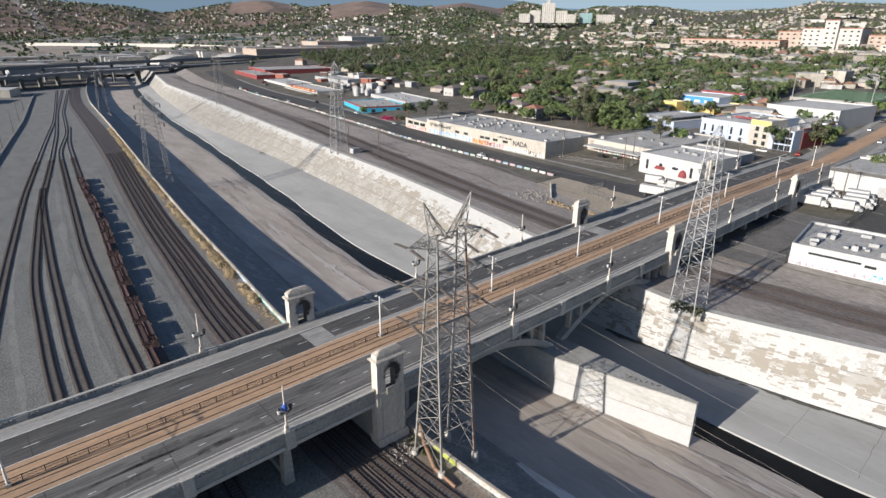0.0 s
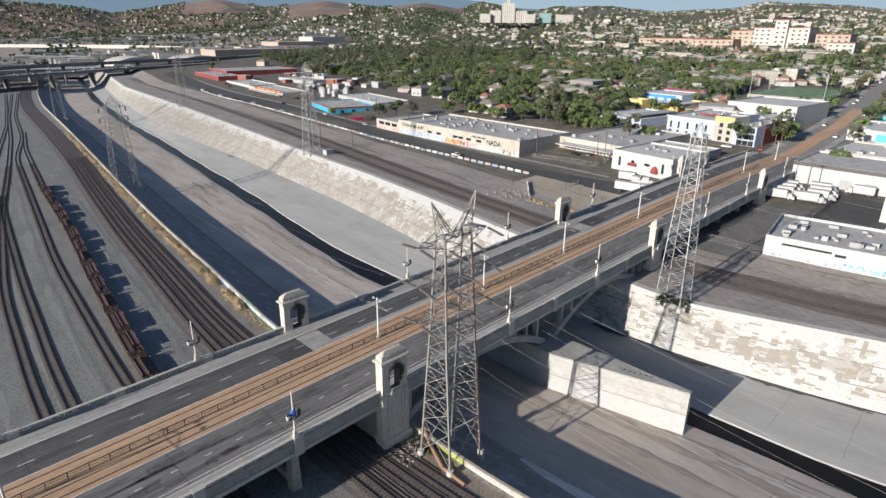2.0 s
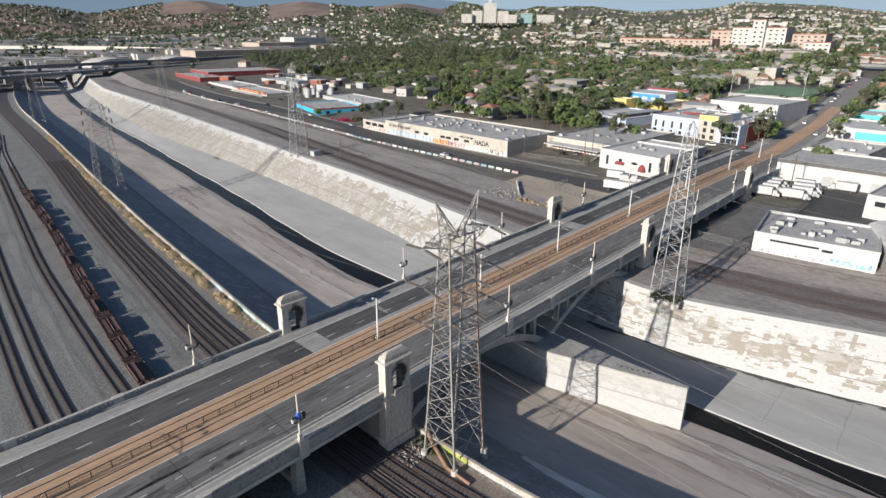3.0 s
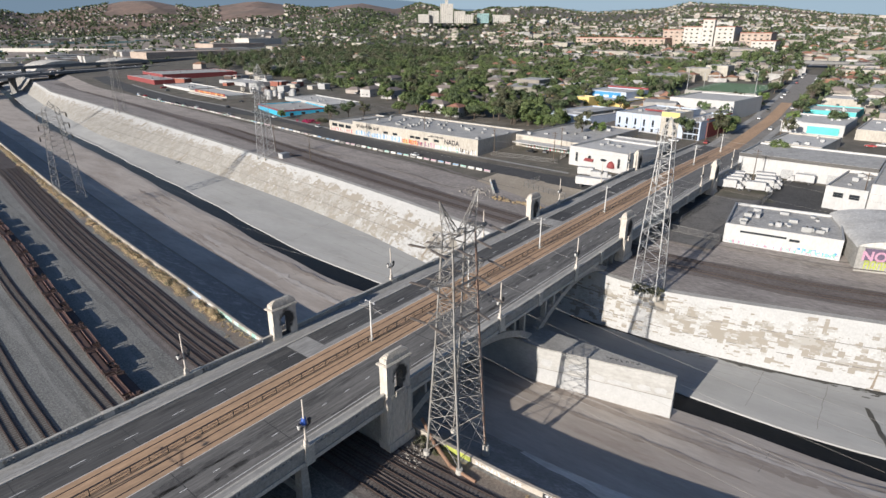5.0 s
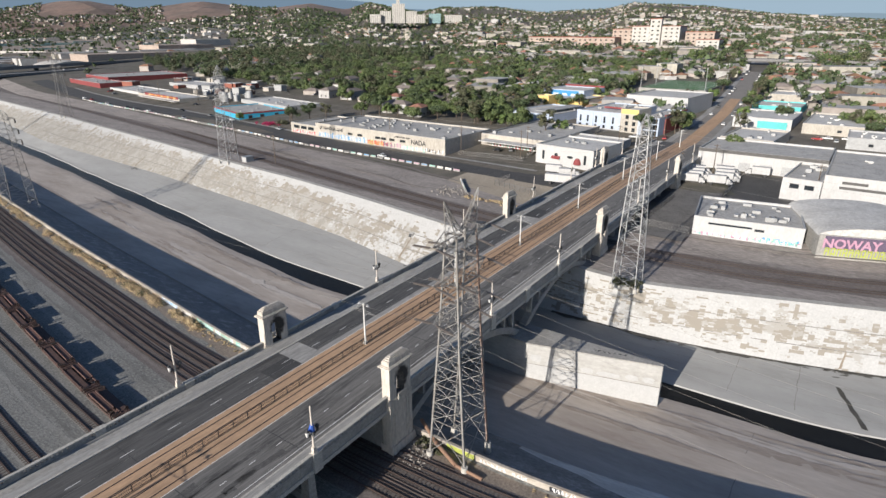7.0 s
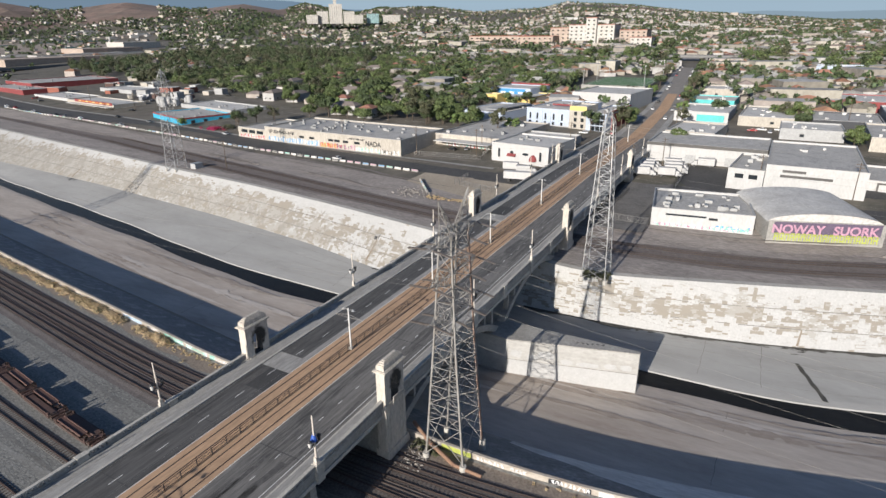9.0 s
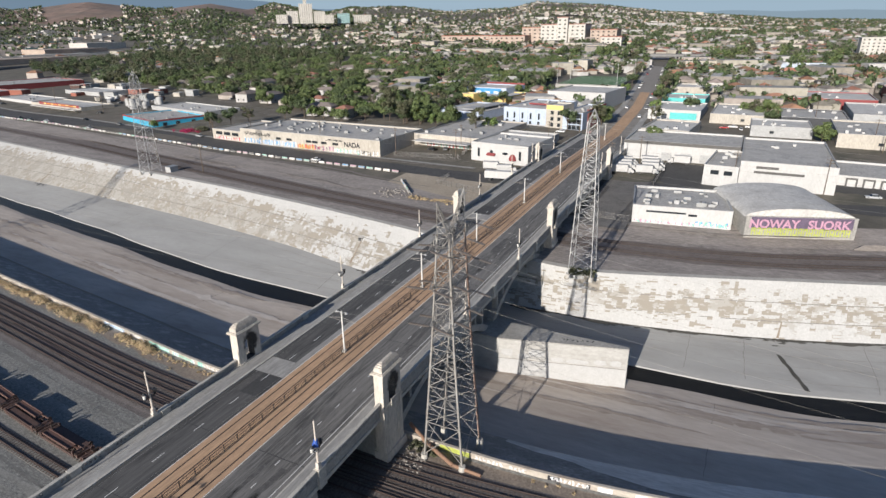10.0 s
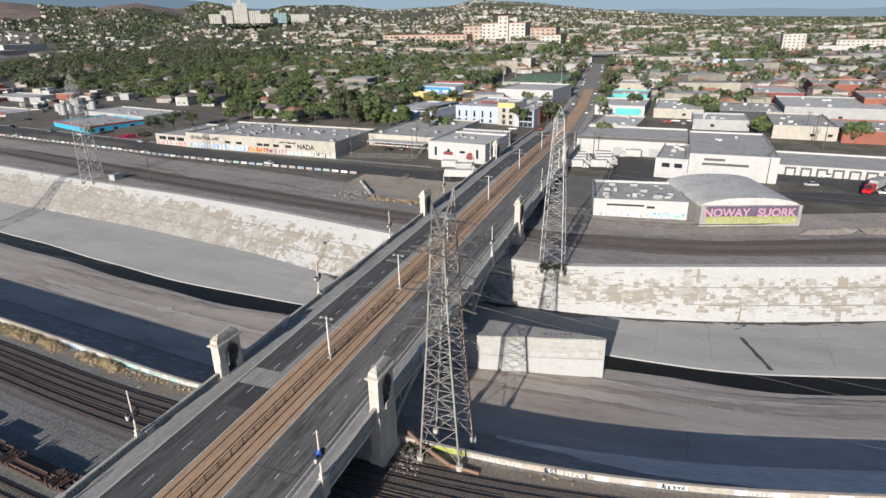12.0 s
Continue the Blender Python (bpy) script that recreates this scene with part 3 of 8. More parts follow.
def along(x0, x1, step, y0, y1, low, high, mi=0, b=None):
    """A long box over the deck's slope, low and high above the road."""
    b = b or Build()
    xs = [x0 + (x1 - x0) * i / max(1, round((x1 - x0) / step)) for i in range(max(1, round((x1 - x0) / step)) + 1)]
    n = len(xs)
    p = [(x, y, deck_z(x) + h) for x in xs for y, h in ((y0, low), (y1, low), (y1, high), (y0, high))]
    f = [(4 * i + j, 4 * i + (j + 1) % 4, 4 * i + 4 + (j + 1) % 4, 4 * i + 4 + j) for i in range(n - 1) for j in range(4)]
    return b.add(p, f + [(3, 2, 1, 0), (4 * n - 4, 4 * n - 3, 4 * n - 2, 4 * n - 1)], mi)


viaduct = thing("viaduct", "pale concrete arch viaduct with asphalt lanes and tan track slab", "bridge")
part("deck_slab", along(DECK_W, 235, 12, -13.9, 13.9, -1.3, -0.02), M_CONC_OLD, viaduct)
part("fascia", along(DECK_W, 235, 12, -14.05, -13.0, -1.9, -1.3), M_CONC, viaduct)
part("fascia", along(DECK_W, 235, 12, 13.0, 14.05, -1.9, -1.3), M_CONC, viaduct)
for y0, y1 in ((-11.6, -3.7), (4.4, 10.4)):
    part("roadway", along(DECK_W, 150, 12, y0, y1, -0.02, 0.0), M_ASPH if y0 < 0 else M_ASPH_N, viaduct, "worn grey asphalt" if y0 < 0 else "dark patched asphalt")
    part("roadway", along(150, 236, 8, y0, y1, -0.02, 0.0), M_ASPH if y0 < 0 else M_ASPH_N, viaduct, "worn grey asphalt" if y0 < 0 else "dark patched asphalt")
part("track_slab", along(DECK_W, 236, 8, -3.7, 4.4, -0.02, 0.03), M_SLAB, viaduct, "tan concrete track slab")
for y in (-2.6, -1.0, 1.55, 3.15):
    part("rail", along(DECK_W, 236, 8, y - 0.09, y + 0.09, 0.03, 0.055), M_RAIL, viaduct, "dark grooved rail")
for y in (-3.62, 4.32):
    part("edge_line", along(DECK_W, 236, 8, y - 0.06, y + 0.06, 0.031, 0.036), M_LINE, viaduct)
part("edge_line", along(DECK_W, 236, 8, -10.9, -10.78, 0.001, 0.006), M_LINE, viaduct)
part("sidewalk", along(DECK_W, 236, 8, -13.7, -11.85, -0.02, 0.16), M_WALK, viaduct)
part("sidewalk", along(DECK_W, 236, 8, 10.75, 13.7, -0.02, 0.16), M_WALK, viaduct)
part("kerb", along(DECK_W, 236, 8, -11.85, -11.6, -0.02, 0.17), M_CONC, viaduct, "pale concrete kerb")
part("kerb", along(DECK_W, 236, 8, 10.4, 10.75, -0.02, 0.17), M_CONC, viaduct, "pale concrete kerb")
part("walk_stain", along(-120, 200, 8, 12.2, 12.9, 0.16, 0.164), M_CONC_OLD, viaduct, "darker strip along the sidewalk")
part("gutter", along(5.42, 150, 8, 4.4, 5.55, 0.0, 0.012), M_WALK, viaduct, "pale concrete gutter strip")
part("concrete_patch", along(1.0, 5.4, 4, 4.4, 10.4, 0.0, 0.008), M_WALK, viaduct, "pale concrete joint slab")
part("concrete_patch", along(86.0, 91.0, 4, 5.57, 10.4, 0.0, 0.008), M_WALK, viaduct, "pale concrete joint slab")
M_ASPH_NEW = mat("fresh_asphalt", (0.062, 0.061, 0.06), (0.045, 0.045, 0.045), big=2, small=0.3)
part("asphalt_patch", along(-4.6, 0.98, 4, 4.4, 8.3, 0.0, 0.006), M_ASPH_NEW, viaduct, "dark fresh asphalt patch")
part("asphalt_patch", along(91.02, 99, 4, 5.57, 10.4, 0.0, 0.006), M_ASPH_NEW, viaduct, "dark fresh asphalt patch")
dash_a, dash_b = Build().box(0, 0.95, -0.06, 0.06, 0.001, 0.008).mesh("lane_dash", M_LINE), Build().box(0, 1.9, -0.06, 0.06, 0.001, 0.008).mesh("lane_dash", M_LINE)
x = -80.0
while x < 160:
    part("lane_dash", dash_a, (), viaduct, at=pose(x, -7.75, deck_z(x) + 0.002, 0, -0.9 * (x < 150)))
    x += 4.35
x = -81.4
while x < 225:
    part("lane_dash", dash_b, (), viaduct, at=pose(x, 7.25, deck_z(x) + 0.002, 0, -0.9 * (x < 150)))
    x += 6.7


for x in [-13.4 - 13.5 * k for k in range(8)] + [18.3, 31.5, 45.5, 61, 74, 103.5, 119, 134.5, 150]:
    for y0, y1 in ((-11.6, -3.7), (4.4, 10.4)):
        part("deck_joint", along(x - 0.06, x + 0.06, 4, y0, y1, 0.001, 0.005), M_ASPH_NEW, viaduct)
skid = random.Random(4)
M_TYRE = mat("tyre_marks", (0.075, 0.072, 0.069), (0.13, 0.125, 0.118), big=0.9, small=0.2)
for i in range(16):
    x, y = skid.uniform(-60, 70), skid.uniform(-10.4, -4.6)
    pts = [(x + d, y + 0.5 * math.sin(d / 4 + i) * skid.uniform(0.3, 1)) for d in np.linspace(0, skid.uniform(4, 11), 7)]
    w = skid.uniform(0.12, 0.6)
    rows = [[(px, max(-11.5, min(-3.8, py - w)), deck_z(px) + 0.004), (px, max(-11.5, min(-3.8, py + w)), deck_z(px) + 0.004)] for px, py in pts]
    part("tyre_mark", Build().strip(rows), M_TYRE, viaduct)


for i in range(34):
    y = skid.choice((-9.6, -6.7, 5.6, 8.9)) + skid.uniform(-0.5, 0.5)
    x, L, w = skid.uniform(-70, 110), skid.uniform(3, 14), skid.uniform(0.2, 0.55)
    rows = [[(x + L * k / 8, y - w * math.sin(math.pi * (k + 0.3) / 8.6) * skid.uniform(0.6, 1), deck_z(x + L * k / 8) + 0.003), (x + L * k / 8, y + w * math.sin(math.pi * (k + 0.3) / 8.6) * skid.uniform(0.6, 1), deck_z(x + L * k / 8) + 0.003)] for k in range(9)]
    part("oil_stain", Build().strip(rows), M_TYRE, viaduct)
# parapets: a base, a pierced middle of short balusters, a coping
def parapet(y0, y1, x0, x1):
    part("parapet_base", along(x0, x1, 8, y0, y1, -0.02, 0.45), M_CONC_OLD, viaduct)
    part("coping", along(x0, x1, 8, y0 - 0.05, y1 + 0.05, 0.92, 1.12), M_CONC, viaduct)


GAPS_S, GAPS_N = [(0.7, 5.6), (86.0, 90.9), (162.0, 166.9)], [(0.7, 5.6), (86.0, 90.9), (162.0, 166.9)]
for gaps, y0, y1 in ((GAPS_S, -14.15, -13.75), (GAPS_N, 13.75, 14.15)):
    at = DECK_W
    for a, c in gaps + [(236, 236)]:
        parapet(y0, y1, at, a)
        at = c
b = Build()
for gaps, y in ((GAPS_S, -13.95), (GAPS_N, 13.95)):
    x, k = -150.0, 0
    while x < 232:
        if not any(a - 0.3 < x < c + 0.3 for a, c in gaps):
            solid = k % 12 < 3
            z = deck_z(x)
            b.box(x, x + (0.62 if solid else 0.34), y - 0.15, y + 0.15, z + 0.43, z + 0.94)
        x += 0.62
        k += 1
part("baluster_run", b, M_CONC_OLD, viaduct, "short square balusters", kind="stuff")
pedestal = Build().box(-0.7, 0.7, -0.35, 0.35, -1.9, 1.0).box(-0.8, 0.8, -0.45, 0.45, 1.0, 1.14).mesh("parapet_post", M_CONC)
for x in [-13.4 - 13.5 * k for k in range(16)] + [18.3, 31.5, 45.5, 61, 74, 103.5, 120, 136, 150, 178, 192, 206]:
    for y in (-13.98, 13.98):
        part("parapet_post", pedestal, (), viaduct, at=pose(x, y, deck_z(x)))

# fence between the two tracks
fence = thing("track_fence", "black steel fence with mesh panels between the light rail tracks", "fence", 0, 0, 0)
for low, high, w in ((1.0, 1.07, 0.03), (0.14, 0.20, 0.03), (0.60, 0.63, 0.02)):
    part("fence_rail", along(-150, 205, 8, 0.1 - w, 0.1 + w, low, high), M_BLACK, fence)
post = Build().box(-0.05, 0.05, -0.05, 0.05, 0.02, 1.12).mesh("fence_post", M_BLACK)
# one welded panel: bars share their corners with the top and bottom strips
wire, nb = Build(), 21
pts = [(0.06 + k * 0.109 + d, 0, z) for k in range(nb) for z in (0.17, 0.20, 1.0, 1.03) for d in (0, 0.02)]
face = []
for k in range(nb):
    q = 8 * k
    face += [(q + 2 * j, q + 2 * j + 1, q + 2 * j + 3, q + 2 * j + 2) for j in range(3)]
    if k < nb - 1:
        face += [(q + 1, q + 8, q + 10, q + 3), (q + 5, q + 12, q + 14, q + 7)]
wire = wire.add(pts, face).mesh("fence_panel", M_BLACK)
x = -150.0
while x < 204:
    part("fence_post", post, (), fence, at=pose(x, 0.1, deck_z(x)))
    part("fence_panel", wire, (), fence, at=pose(x, 0.1, deck_z(x), 0, -0.9 * (x < 150)))
    x += 2.4


# pylons: arched monuments over the piers
def pylon_mesh():
    """Shaft with an arched niche through it; x 0 to 4.9, y 0 to 1.5, z from 0.4 to 5.6."""
    b = Build()
    w, mid, half, spring, foot = 4.9, 2.45, 0.95, 3.35, 0.4
    arch = [(mid - half, foot)] + [(mid - half * math.cos(math.pi * i / 12), spring + half * math.sin(math.pi * i / 12)) for i in range(13)] + [(mid + half, foot)]
    for y, flip in ((0.0, False), (1.5, True)):
        def quad(q):
            b.add(q, ((3, 2, 1, 0),) if flip else ((0, 1, 2, 3),))
        quad([(0, y, foot), (mid - half, y, foot), (mid - half, y, 5.6), (0, y, 5.6)])
        quad([(mid + half, y, foot), (w, y, foot), (w, y, 5.6), (mid + half, y, 5.6)])
        for (xa, za), (xb, zb) in zip(arch[1:-1], arch[2:-1]):
            quad([(xa, y, za), (xb, y, zb), (xb, y, 5.6), (xa, y, 5.6)])
    for (xa, za), (xb, zb) in zip(arch, arch[1:]):
        b.add([(xa, 0, za), (xb, 0, zb), (xb, 1.5, zb), (xa, 1.5, za)], ((0, 1, 2, 3),))
    b.add([(0, 0, foot), (0, 1.5, foot), (0, 1.5, 5.6), (0, 0, 5.6)], ((0, 1, 2, 3),))
    b.add([(w, 0, foot), (w, 1.5, foot), (w, 1.5, 5.6), (w, 0, 5.6)], ((3, 2, 1, 0),))
    return b


def pylon(x, y, side, depth):
    """side -1: the river face looks south. depth: how far the pier reaches below the road."""
    z = deck_z(x)
    root = thing("bridge_pylon", "cream concrete pylon with an arched niche and soot marks", "pylon", x, y, z, group="bridge pylons")
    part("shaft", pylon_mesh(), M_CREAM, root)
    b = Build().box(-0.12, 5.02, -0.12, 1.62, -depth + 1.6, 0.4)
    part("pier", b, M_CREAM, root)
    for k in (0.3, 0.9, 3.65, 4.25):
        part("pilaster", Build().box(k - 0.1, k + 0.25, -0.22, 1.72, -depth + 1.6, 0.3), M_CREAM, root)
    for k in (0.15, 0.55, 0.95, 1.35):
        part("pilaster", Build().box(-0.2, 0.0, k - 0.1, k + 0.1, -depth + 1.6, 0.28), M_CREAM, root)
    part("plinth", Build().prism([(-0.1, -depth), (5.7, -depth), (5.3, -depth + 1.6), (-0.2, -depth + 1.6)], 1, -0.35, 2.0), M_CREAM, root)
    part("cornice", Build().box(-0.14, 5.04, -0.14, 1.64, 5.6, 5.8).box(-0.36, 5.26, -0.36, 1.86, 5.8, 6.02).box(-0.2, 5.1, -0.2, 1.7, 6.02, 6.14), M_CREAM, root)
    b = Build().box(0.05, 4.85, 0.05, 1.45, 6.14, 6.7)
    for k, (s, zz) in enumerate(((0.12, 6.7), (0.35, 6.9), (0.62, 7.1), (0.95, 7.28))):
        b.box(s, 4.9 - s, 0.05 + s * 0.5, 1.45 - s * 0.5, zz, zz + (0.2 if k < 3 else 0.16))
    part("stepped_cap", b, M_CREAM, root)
    out = 0.0 if side < 0 else 1.5
    sg = -1 if side < 0 else 1
    def slab(xa, xb, ya, yb, za, zb):
        return Build().box(xa, xb, min(out + sg * ya, out + sg * yb), max(out + sg * ya, out + sg * yb), za, zb)
    balcony = part("balcony", slab(1.35, 3.55, -0.1, 0.5, 0.22, 0.42), M_CREAM, root)
    part("balcony_rail", slab(1.35, 3.55, 0.36, 0.5, 1.15, 1.28), M_CREAM, balcony)
    for k in range(8):
        part("baluster", slab(1.40 + k * 0.27, 1.54 + k * 0.27, 0.37, 0.49, 0.42, 1.15), M_CREAM, balcony)
    for k in (1.55, 3.15):
        part("bracket", slab(k, k + 0.22, -0.1, 0.42, -0.25, 0.22), M_CREAM, balcony)
    lin = [(1.52, 0.42)] + [(2.45 - 0.93 * math.cos(math.pi * i / 12), 3.35 + 0.93 * math.sin(math.pi * i / 12)) for i in range(13)] + [(3.38, 0.42)]
    # lining and floor are coloured dark for soot and the niche's own shade
    part("niche_lining", Build().strip([[(px, 0.05, pz), (px, 1.45, pz)] for px, pz in lin]), M_SOOT_SHADE, root, "niche lining dark with soot and painted shade")
    part("niche_floor", Build().box(1.5, 3.4, 0.05, 1.45, 0.36, 0.42), M_SOOT_SHADE, root)
    part("niche_lamp", Build().tube((2.45, 0.75, 3.75), (2.45, 0.75, 4.3), 0.16, 0.05), M_BLACK, root, "dark metal lamp")
    return root


def cream_material():
    m = mat("pylon_cream_concrete", (0.56, 0.51, 0.44), (0.42, 0.375, 0.32), (0.48, 0.44, 0.385), big=3.5, small=0.35, stretch=(1, 1, 0.3), spot=0.58)
    n, link = m.node_tree.nodes, m.node_tree.links.new
    sock = n["Principled BSDF"].inputs["Base Color"]
    src = sock.links[0].from_socket
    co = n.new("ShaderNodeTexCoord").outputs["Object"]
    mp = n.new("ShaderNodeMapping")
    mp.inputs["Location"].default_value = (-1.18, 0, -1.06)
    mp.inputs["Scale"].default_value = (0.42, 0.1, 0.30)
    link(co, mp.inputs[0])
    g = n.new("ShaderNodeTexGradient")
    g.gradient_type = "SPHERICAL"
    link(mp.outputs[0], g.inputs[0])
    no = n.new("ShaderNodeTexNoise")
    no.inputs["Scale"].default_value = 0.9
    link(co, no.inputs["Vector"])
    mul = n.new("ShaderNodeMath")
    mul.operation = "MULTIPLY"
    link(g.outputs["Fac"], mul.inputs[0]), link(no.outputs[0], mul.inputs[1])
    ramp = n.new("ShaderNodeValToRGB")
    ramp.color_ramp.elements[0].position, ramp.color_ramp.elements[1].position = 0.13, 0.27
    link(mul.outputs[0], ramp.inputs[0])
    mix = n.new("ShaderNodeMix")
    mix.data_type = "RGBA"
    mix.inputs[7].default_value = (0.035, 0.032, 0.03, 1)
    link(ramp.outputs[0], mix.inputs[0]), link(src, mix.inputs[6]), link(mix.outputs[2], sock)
    return m


M_CREAM = cream_material()
M_SOOT_SHADE = mat("sooty_shaded_concrete", (0.06, 0.055, 0.05), (0.20, 0.18, 0.155), (0.04, 0.037, 0.034), big=1.2, small=0.2, spot=0.55)
pylon(0.7, -14.6, -1, 9.35)
pylon(0.7, 13.1, 1, 9.35)
pylon(86.0, -14.6, -1, 5.6)
pylon(86.0, 13.1, 1, 5.2)
pylon(162.0, -14.6, -1, 5.2)
pylon(162.0, 13.1, 1, 5.2)


# river arches with spandrel columns
def rib(x0, x1, y, zs, zc, w=1.5, d=1.25):
    b, n = Build(), 28
    top, low = [], []
    for i in range(n + 1):
        k = i / n
        x = x0 + (x1 - x0) * k
        rise = 1 - (2 * k - 1) ** 2
        z = zs + (zc - zs) * rise + (deck_z(x) - deck_z((x0 + x1) / 2)) * rise
        d2 = d * (1.35 - 0.35 * rise)
        top.append((x, z)), low.append((x, z - d2))
    return b.prism(top + low[::-1], 1, y - w / 2, y + w / 2), top


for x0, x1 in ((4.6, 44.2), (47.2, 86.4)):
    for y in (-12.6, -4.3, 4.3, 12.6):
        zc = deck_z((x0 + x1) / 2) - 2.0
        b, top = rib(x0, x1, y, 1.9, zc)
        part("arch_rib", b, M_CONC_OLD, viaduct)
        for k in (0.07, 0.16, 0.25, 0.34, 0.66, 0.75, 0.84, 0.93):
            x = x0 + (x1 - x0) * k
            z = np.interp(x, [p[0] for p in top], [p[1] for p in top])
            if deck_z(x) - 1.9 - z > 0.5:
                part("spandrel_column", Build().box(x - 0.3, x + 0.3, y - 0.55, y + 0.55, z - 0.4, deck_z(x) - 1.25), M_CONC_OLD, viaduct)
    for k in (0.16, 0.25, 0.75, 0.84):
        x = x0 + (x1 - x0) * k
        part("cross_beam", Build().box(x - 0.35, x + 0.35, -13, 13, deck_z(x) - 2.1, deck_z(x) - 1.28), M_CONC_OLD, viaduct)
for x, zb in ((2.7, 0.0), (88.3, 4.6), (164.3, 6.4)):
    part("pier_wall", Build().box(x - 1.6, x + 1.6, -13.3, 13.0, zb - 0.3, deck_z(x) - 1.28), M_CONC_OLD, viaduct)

M_PIER = mat("patched_pale_concrete", (0.43, 0.42, 0.395), (0.31, 0.297, 0.27), (0.38, 0.367, 0.342), big=3.2, small=0.5, stretch=(0.5, 0.5, 1), spot=0.55, grain=0.12)
# river pier: a wall that tapers to a cutwater on both sides
river_pier = thing("river_pier", "pale weathered concrete river pier tapering to cutwaters", "pier", 45, 0, 0)
for nm, out in (("south_cutwater", [(40.9, -17), (47.5, -42.1), (48.3, -42.1), (48.3, -17)]), ("pier_body", [(41.6, 17), (40.9, -17), (48.3, -17), (48.3, 17)]), ("north_cutwater", [(44.0, 20.5), (41.6, 17), (48.3, 17), (47.0, 20.5)])):
    part(nm.split("_")[1] if "cut" in nm else nm, Build().prism(out, 2, -8.2, 1.15), M_PIER, river_pier, at=pose(-45, 0, 0))
    part("coping", Build().prism([(x + (0.03 if x > 48 else -0.03), y) for x, y in out], 2, 1.15, 1.42), M_CONC_OLD, river_pier, at=pose(-45, 0, 0))
pw = random.Random(31)
M_COAT = mat("white_overpaint", (0.47, 0.467, 0.455), (0.415, 0.41, 0.397), big=1.2, small=0.25, grain=0.08)


def cutwater_face(s, z, lift):
    """A point on the sunlit face, s metres from the viaduct."""
    d = Vector((6.6, -25.1, 0)).normalized()
    q = Vector((40.9, -17, 0)) + d * s - Vector((25.1, 6.6, 0)).normalized() * lift
    return (q.x - 45, q.y, z)


part("course_line", Build().add([cutwater_face(a, z, 0.02) for a, z in ((-0.1, -3.25), (25.9, -3.35), (25.9, -3.25), (-0.1, -3.15))], ((0, 1, 2, 3),)), M_JOINT, river_pier)
part("white_course", Build().add([cutwater_face(a, z, 0.012) for a, z in ((0, -8.0), (25.85, -8.0), (25.85, -3.4), (0, -3.3))], ((0, 1, 2, 3),)), M_COAT, river_pier, "white painted lower course")
for i, (a, c, z0, z1) in enumerate(((0.6, 3.2, -2.6, -0.9), (4.0, 6.4, -2.9, -1.6), (6.0, 9.5, -2.2, -0.6), (10.8, 13.4, -3.0, -1.9), (14.0, 18.5, -3.0, -2.0), (19.5, 22.0, -2.9, -1.7), (22.6, 24.9, -2.8, -1.5))):
    ring = []
    for j in range(18):
        t = 2 * math.pi * j / 18
        q = pw.uniform(0.82, 1.08)
        ca, sa = math.cos(t), math.sin(t)
        ring.append(cutwater_face((a + c) / 2 + (c - a) / 2 * q * math.copysign(abs(ca) ** 0.6, ca), (z0 + z1) / 2 + (z1 - z0) / 2 * q * math.copysign(abs(sa) ** 0.6, sa), 0.02))
    part("paint_patch", Build().add(ring, (tuple(range(18)),)), M_COAT, river_pier)
M_MARK = mat("dark_spray", (0.05, 0.05, 0.055), rough=0.7, big=1, small=0.2, bump=0.0)
for i in range(7):
    y = -29.2 - i * 0.95
    x = 45.9 + 0.26 * i * 0.95
    lean = pw.uniform(-0.3, 0.3)
    b = Build()
    for k in range(3):
        xa, ya, xb, yb = x + pw.uniform(-0.5, 0.5) - 45, y + pw.uniform(-0.35, 0.35), x + pw.uniform(-0.5, 0.5) - 45, y + pw.uniform(-0.35, 0.35)
        b.beam((xa, ya, 1.425), (xb, yb, 1.425), 0.14, 0.02)
    part("sprayed_mark", b, M_MARK, river_pier, "dark sprayed squiggle")
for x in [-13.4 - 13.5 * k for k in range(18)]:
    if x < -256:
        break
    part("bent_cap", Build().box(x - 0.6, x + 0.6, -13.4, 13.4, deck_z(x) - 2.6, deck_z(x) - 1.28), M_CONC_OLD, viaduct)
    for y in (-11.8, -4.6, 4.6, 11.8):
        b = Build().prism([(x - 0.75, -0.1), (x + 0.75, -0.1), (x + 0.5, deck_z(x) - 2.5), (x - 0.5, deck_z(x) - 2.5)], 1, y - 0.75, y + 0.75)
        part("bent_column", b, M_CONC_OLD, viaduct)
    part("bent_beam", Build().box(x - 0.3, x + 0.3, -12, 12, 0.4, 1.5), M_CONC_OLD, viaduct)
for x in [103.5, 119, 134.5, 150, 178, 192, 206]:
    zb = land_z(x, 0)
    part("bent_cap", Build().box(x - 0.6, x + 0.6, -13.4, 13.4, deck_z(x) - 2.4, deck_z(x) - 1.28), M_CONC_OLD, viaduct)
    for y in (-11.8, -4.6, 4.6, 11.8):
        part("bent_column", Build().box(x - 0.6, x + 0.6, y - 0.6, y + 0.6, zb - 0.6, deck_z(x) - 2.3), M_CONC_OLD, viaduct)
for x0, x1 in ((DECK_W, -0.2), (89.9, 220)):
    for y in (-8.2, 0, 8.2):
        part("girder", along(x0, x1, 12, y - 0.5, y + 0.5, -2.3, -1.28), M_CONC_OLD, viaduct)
part("abutment", Build().box(214, 236, -14.0, 14.0, 6.0, deck_z(225) - 1.2), M_CONC_OLD, viaduct)


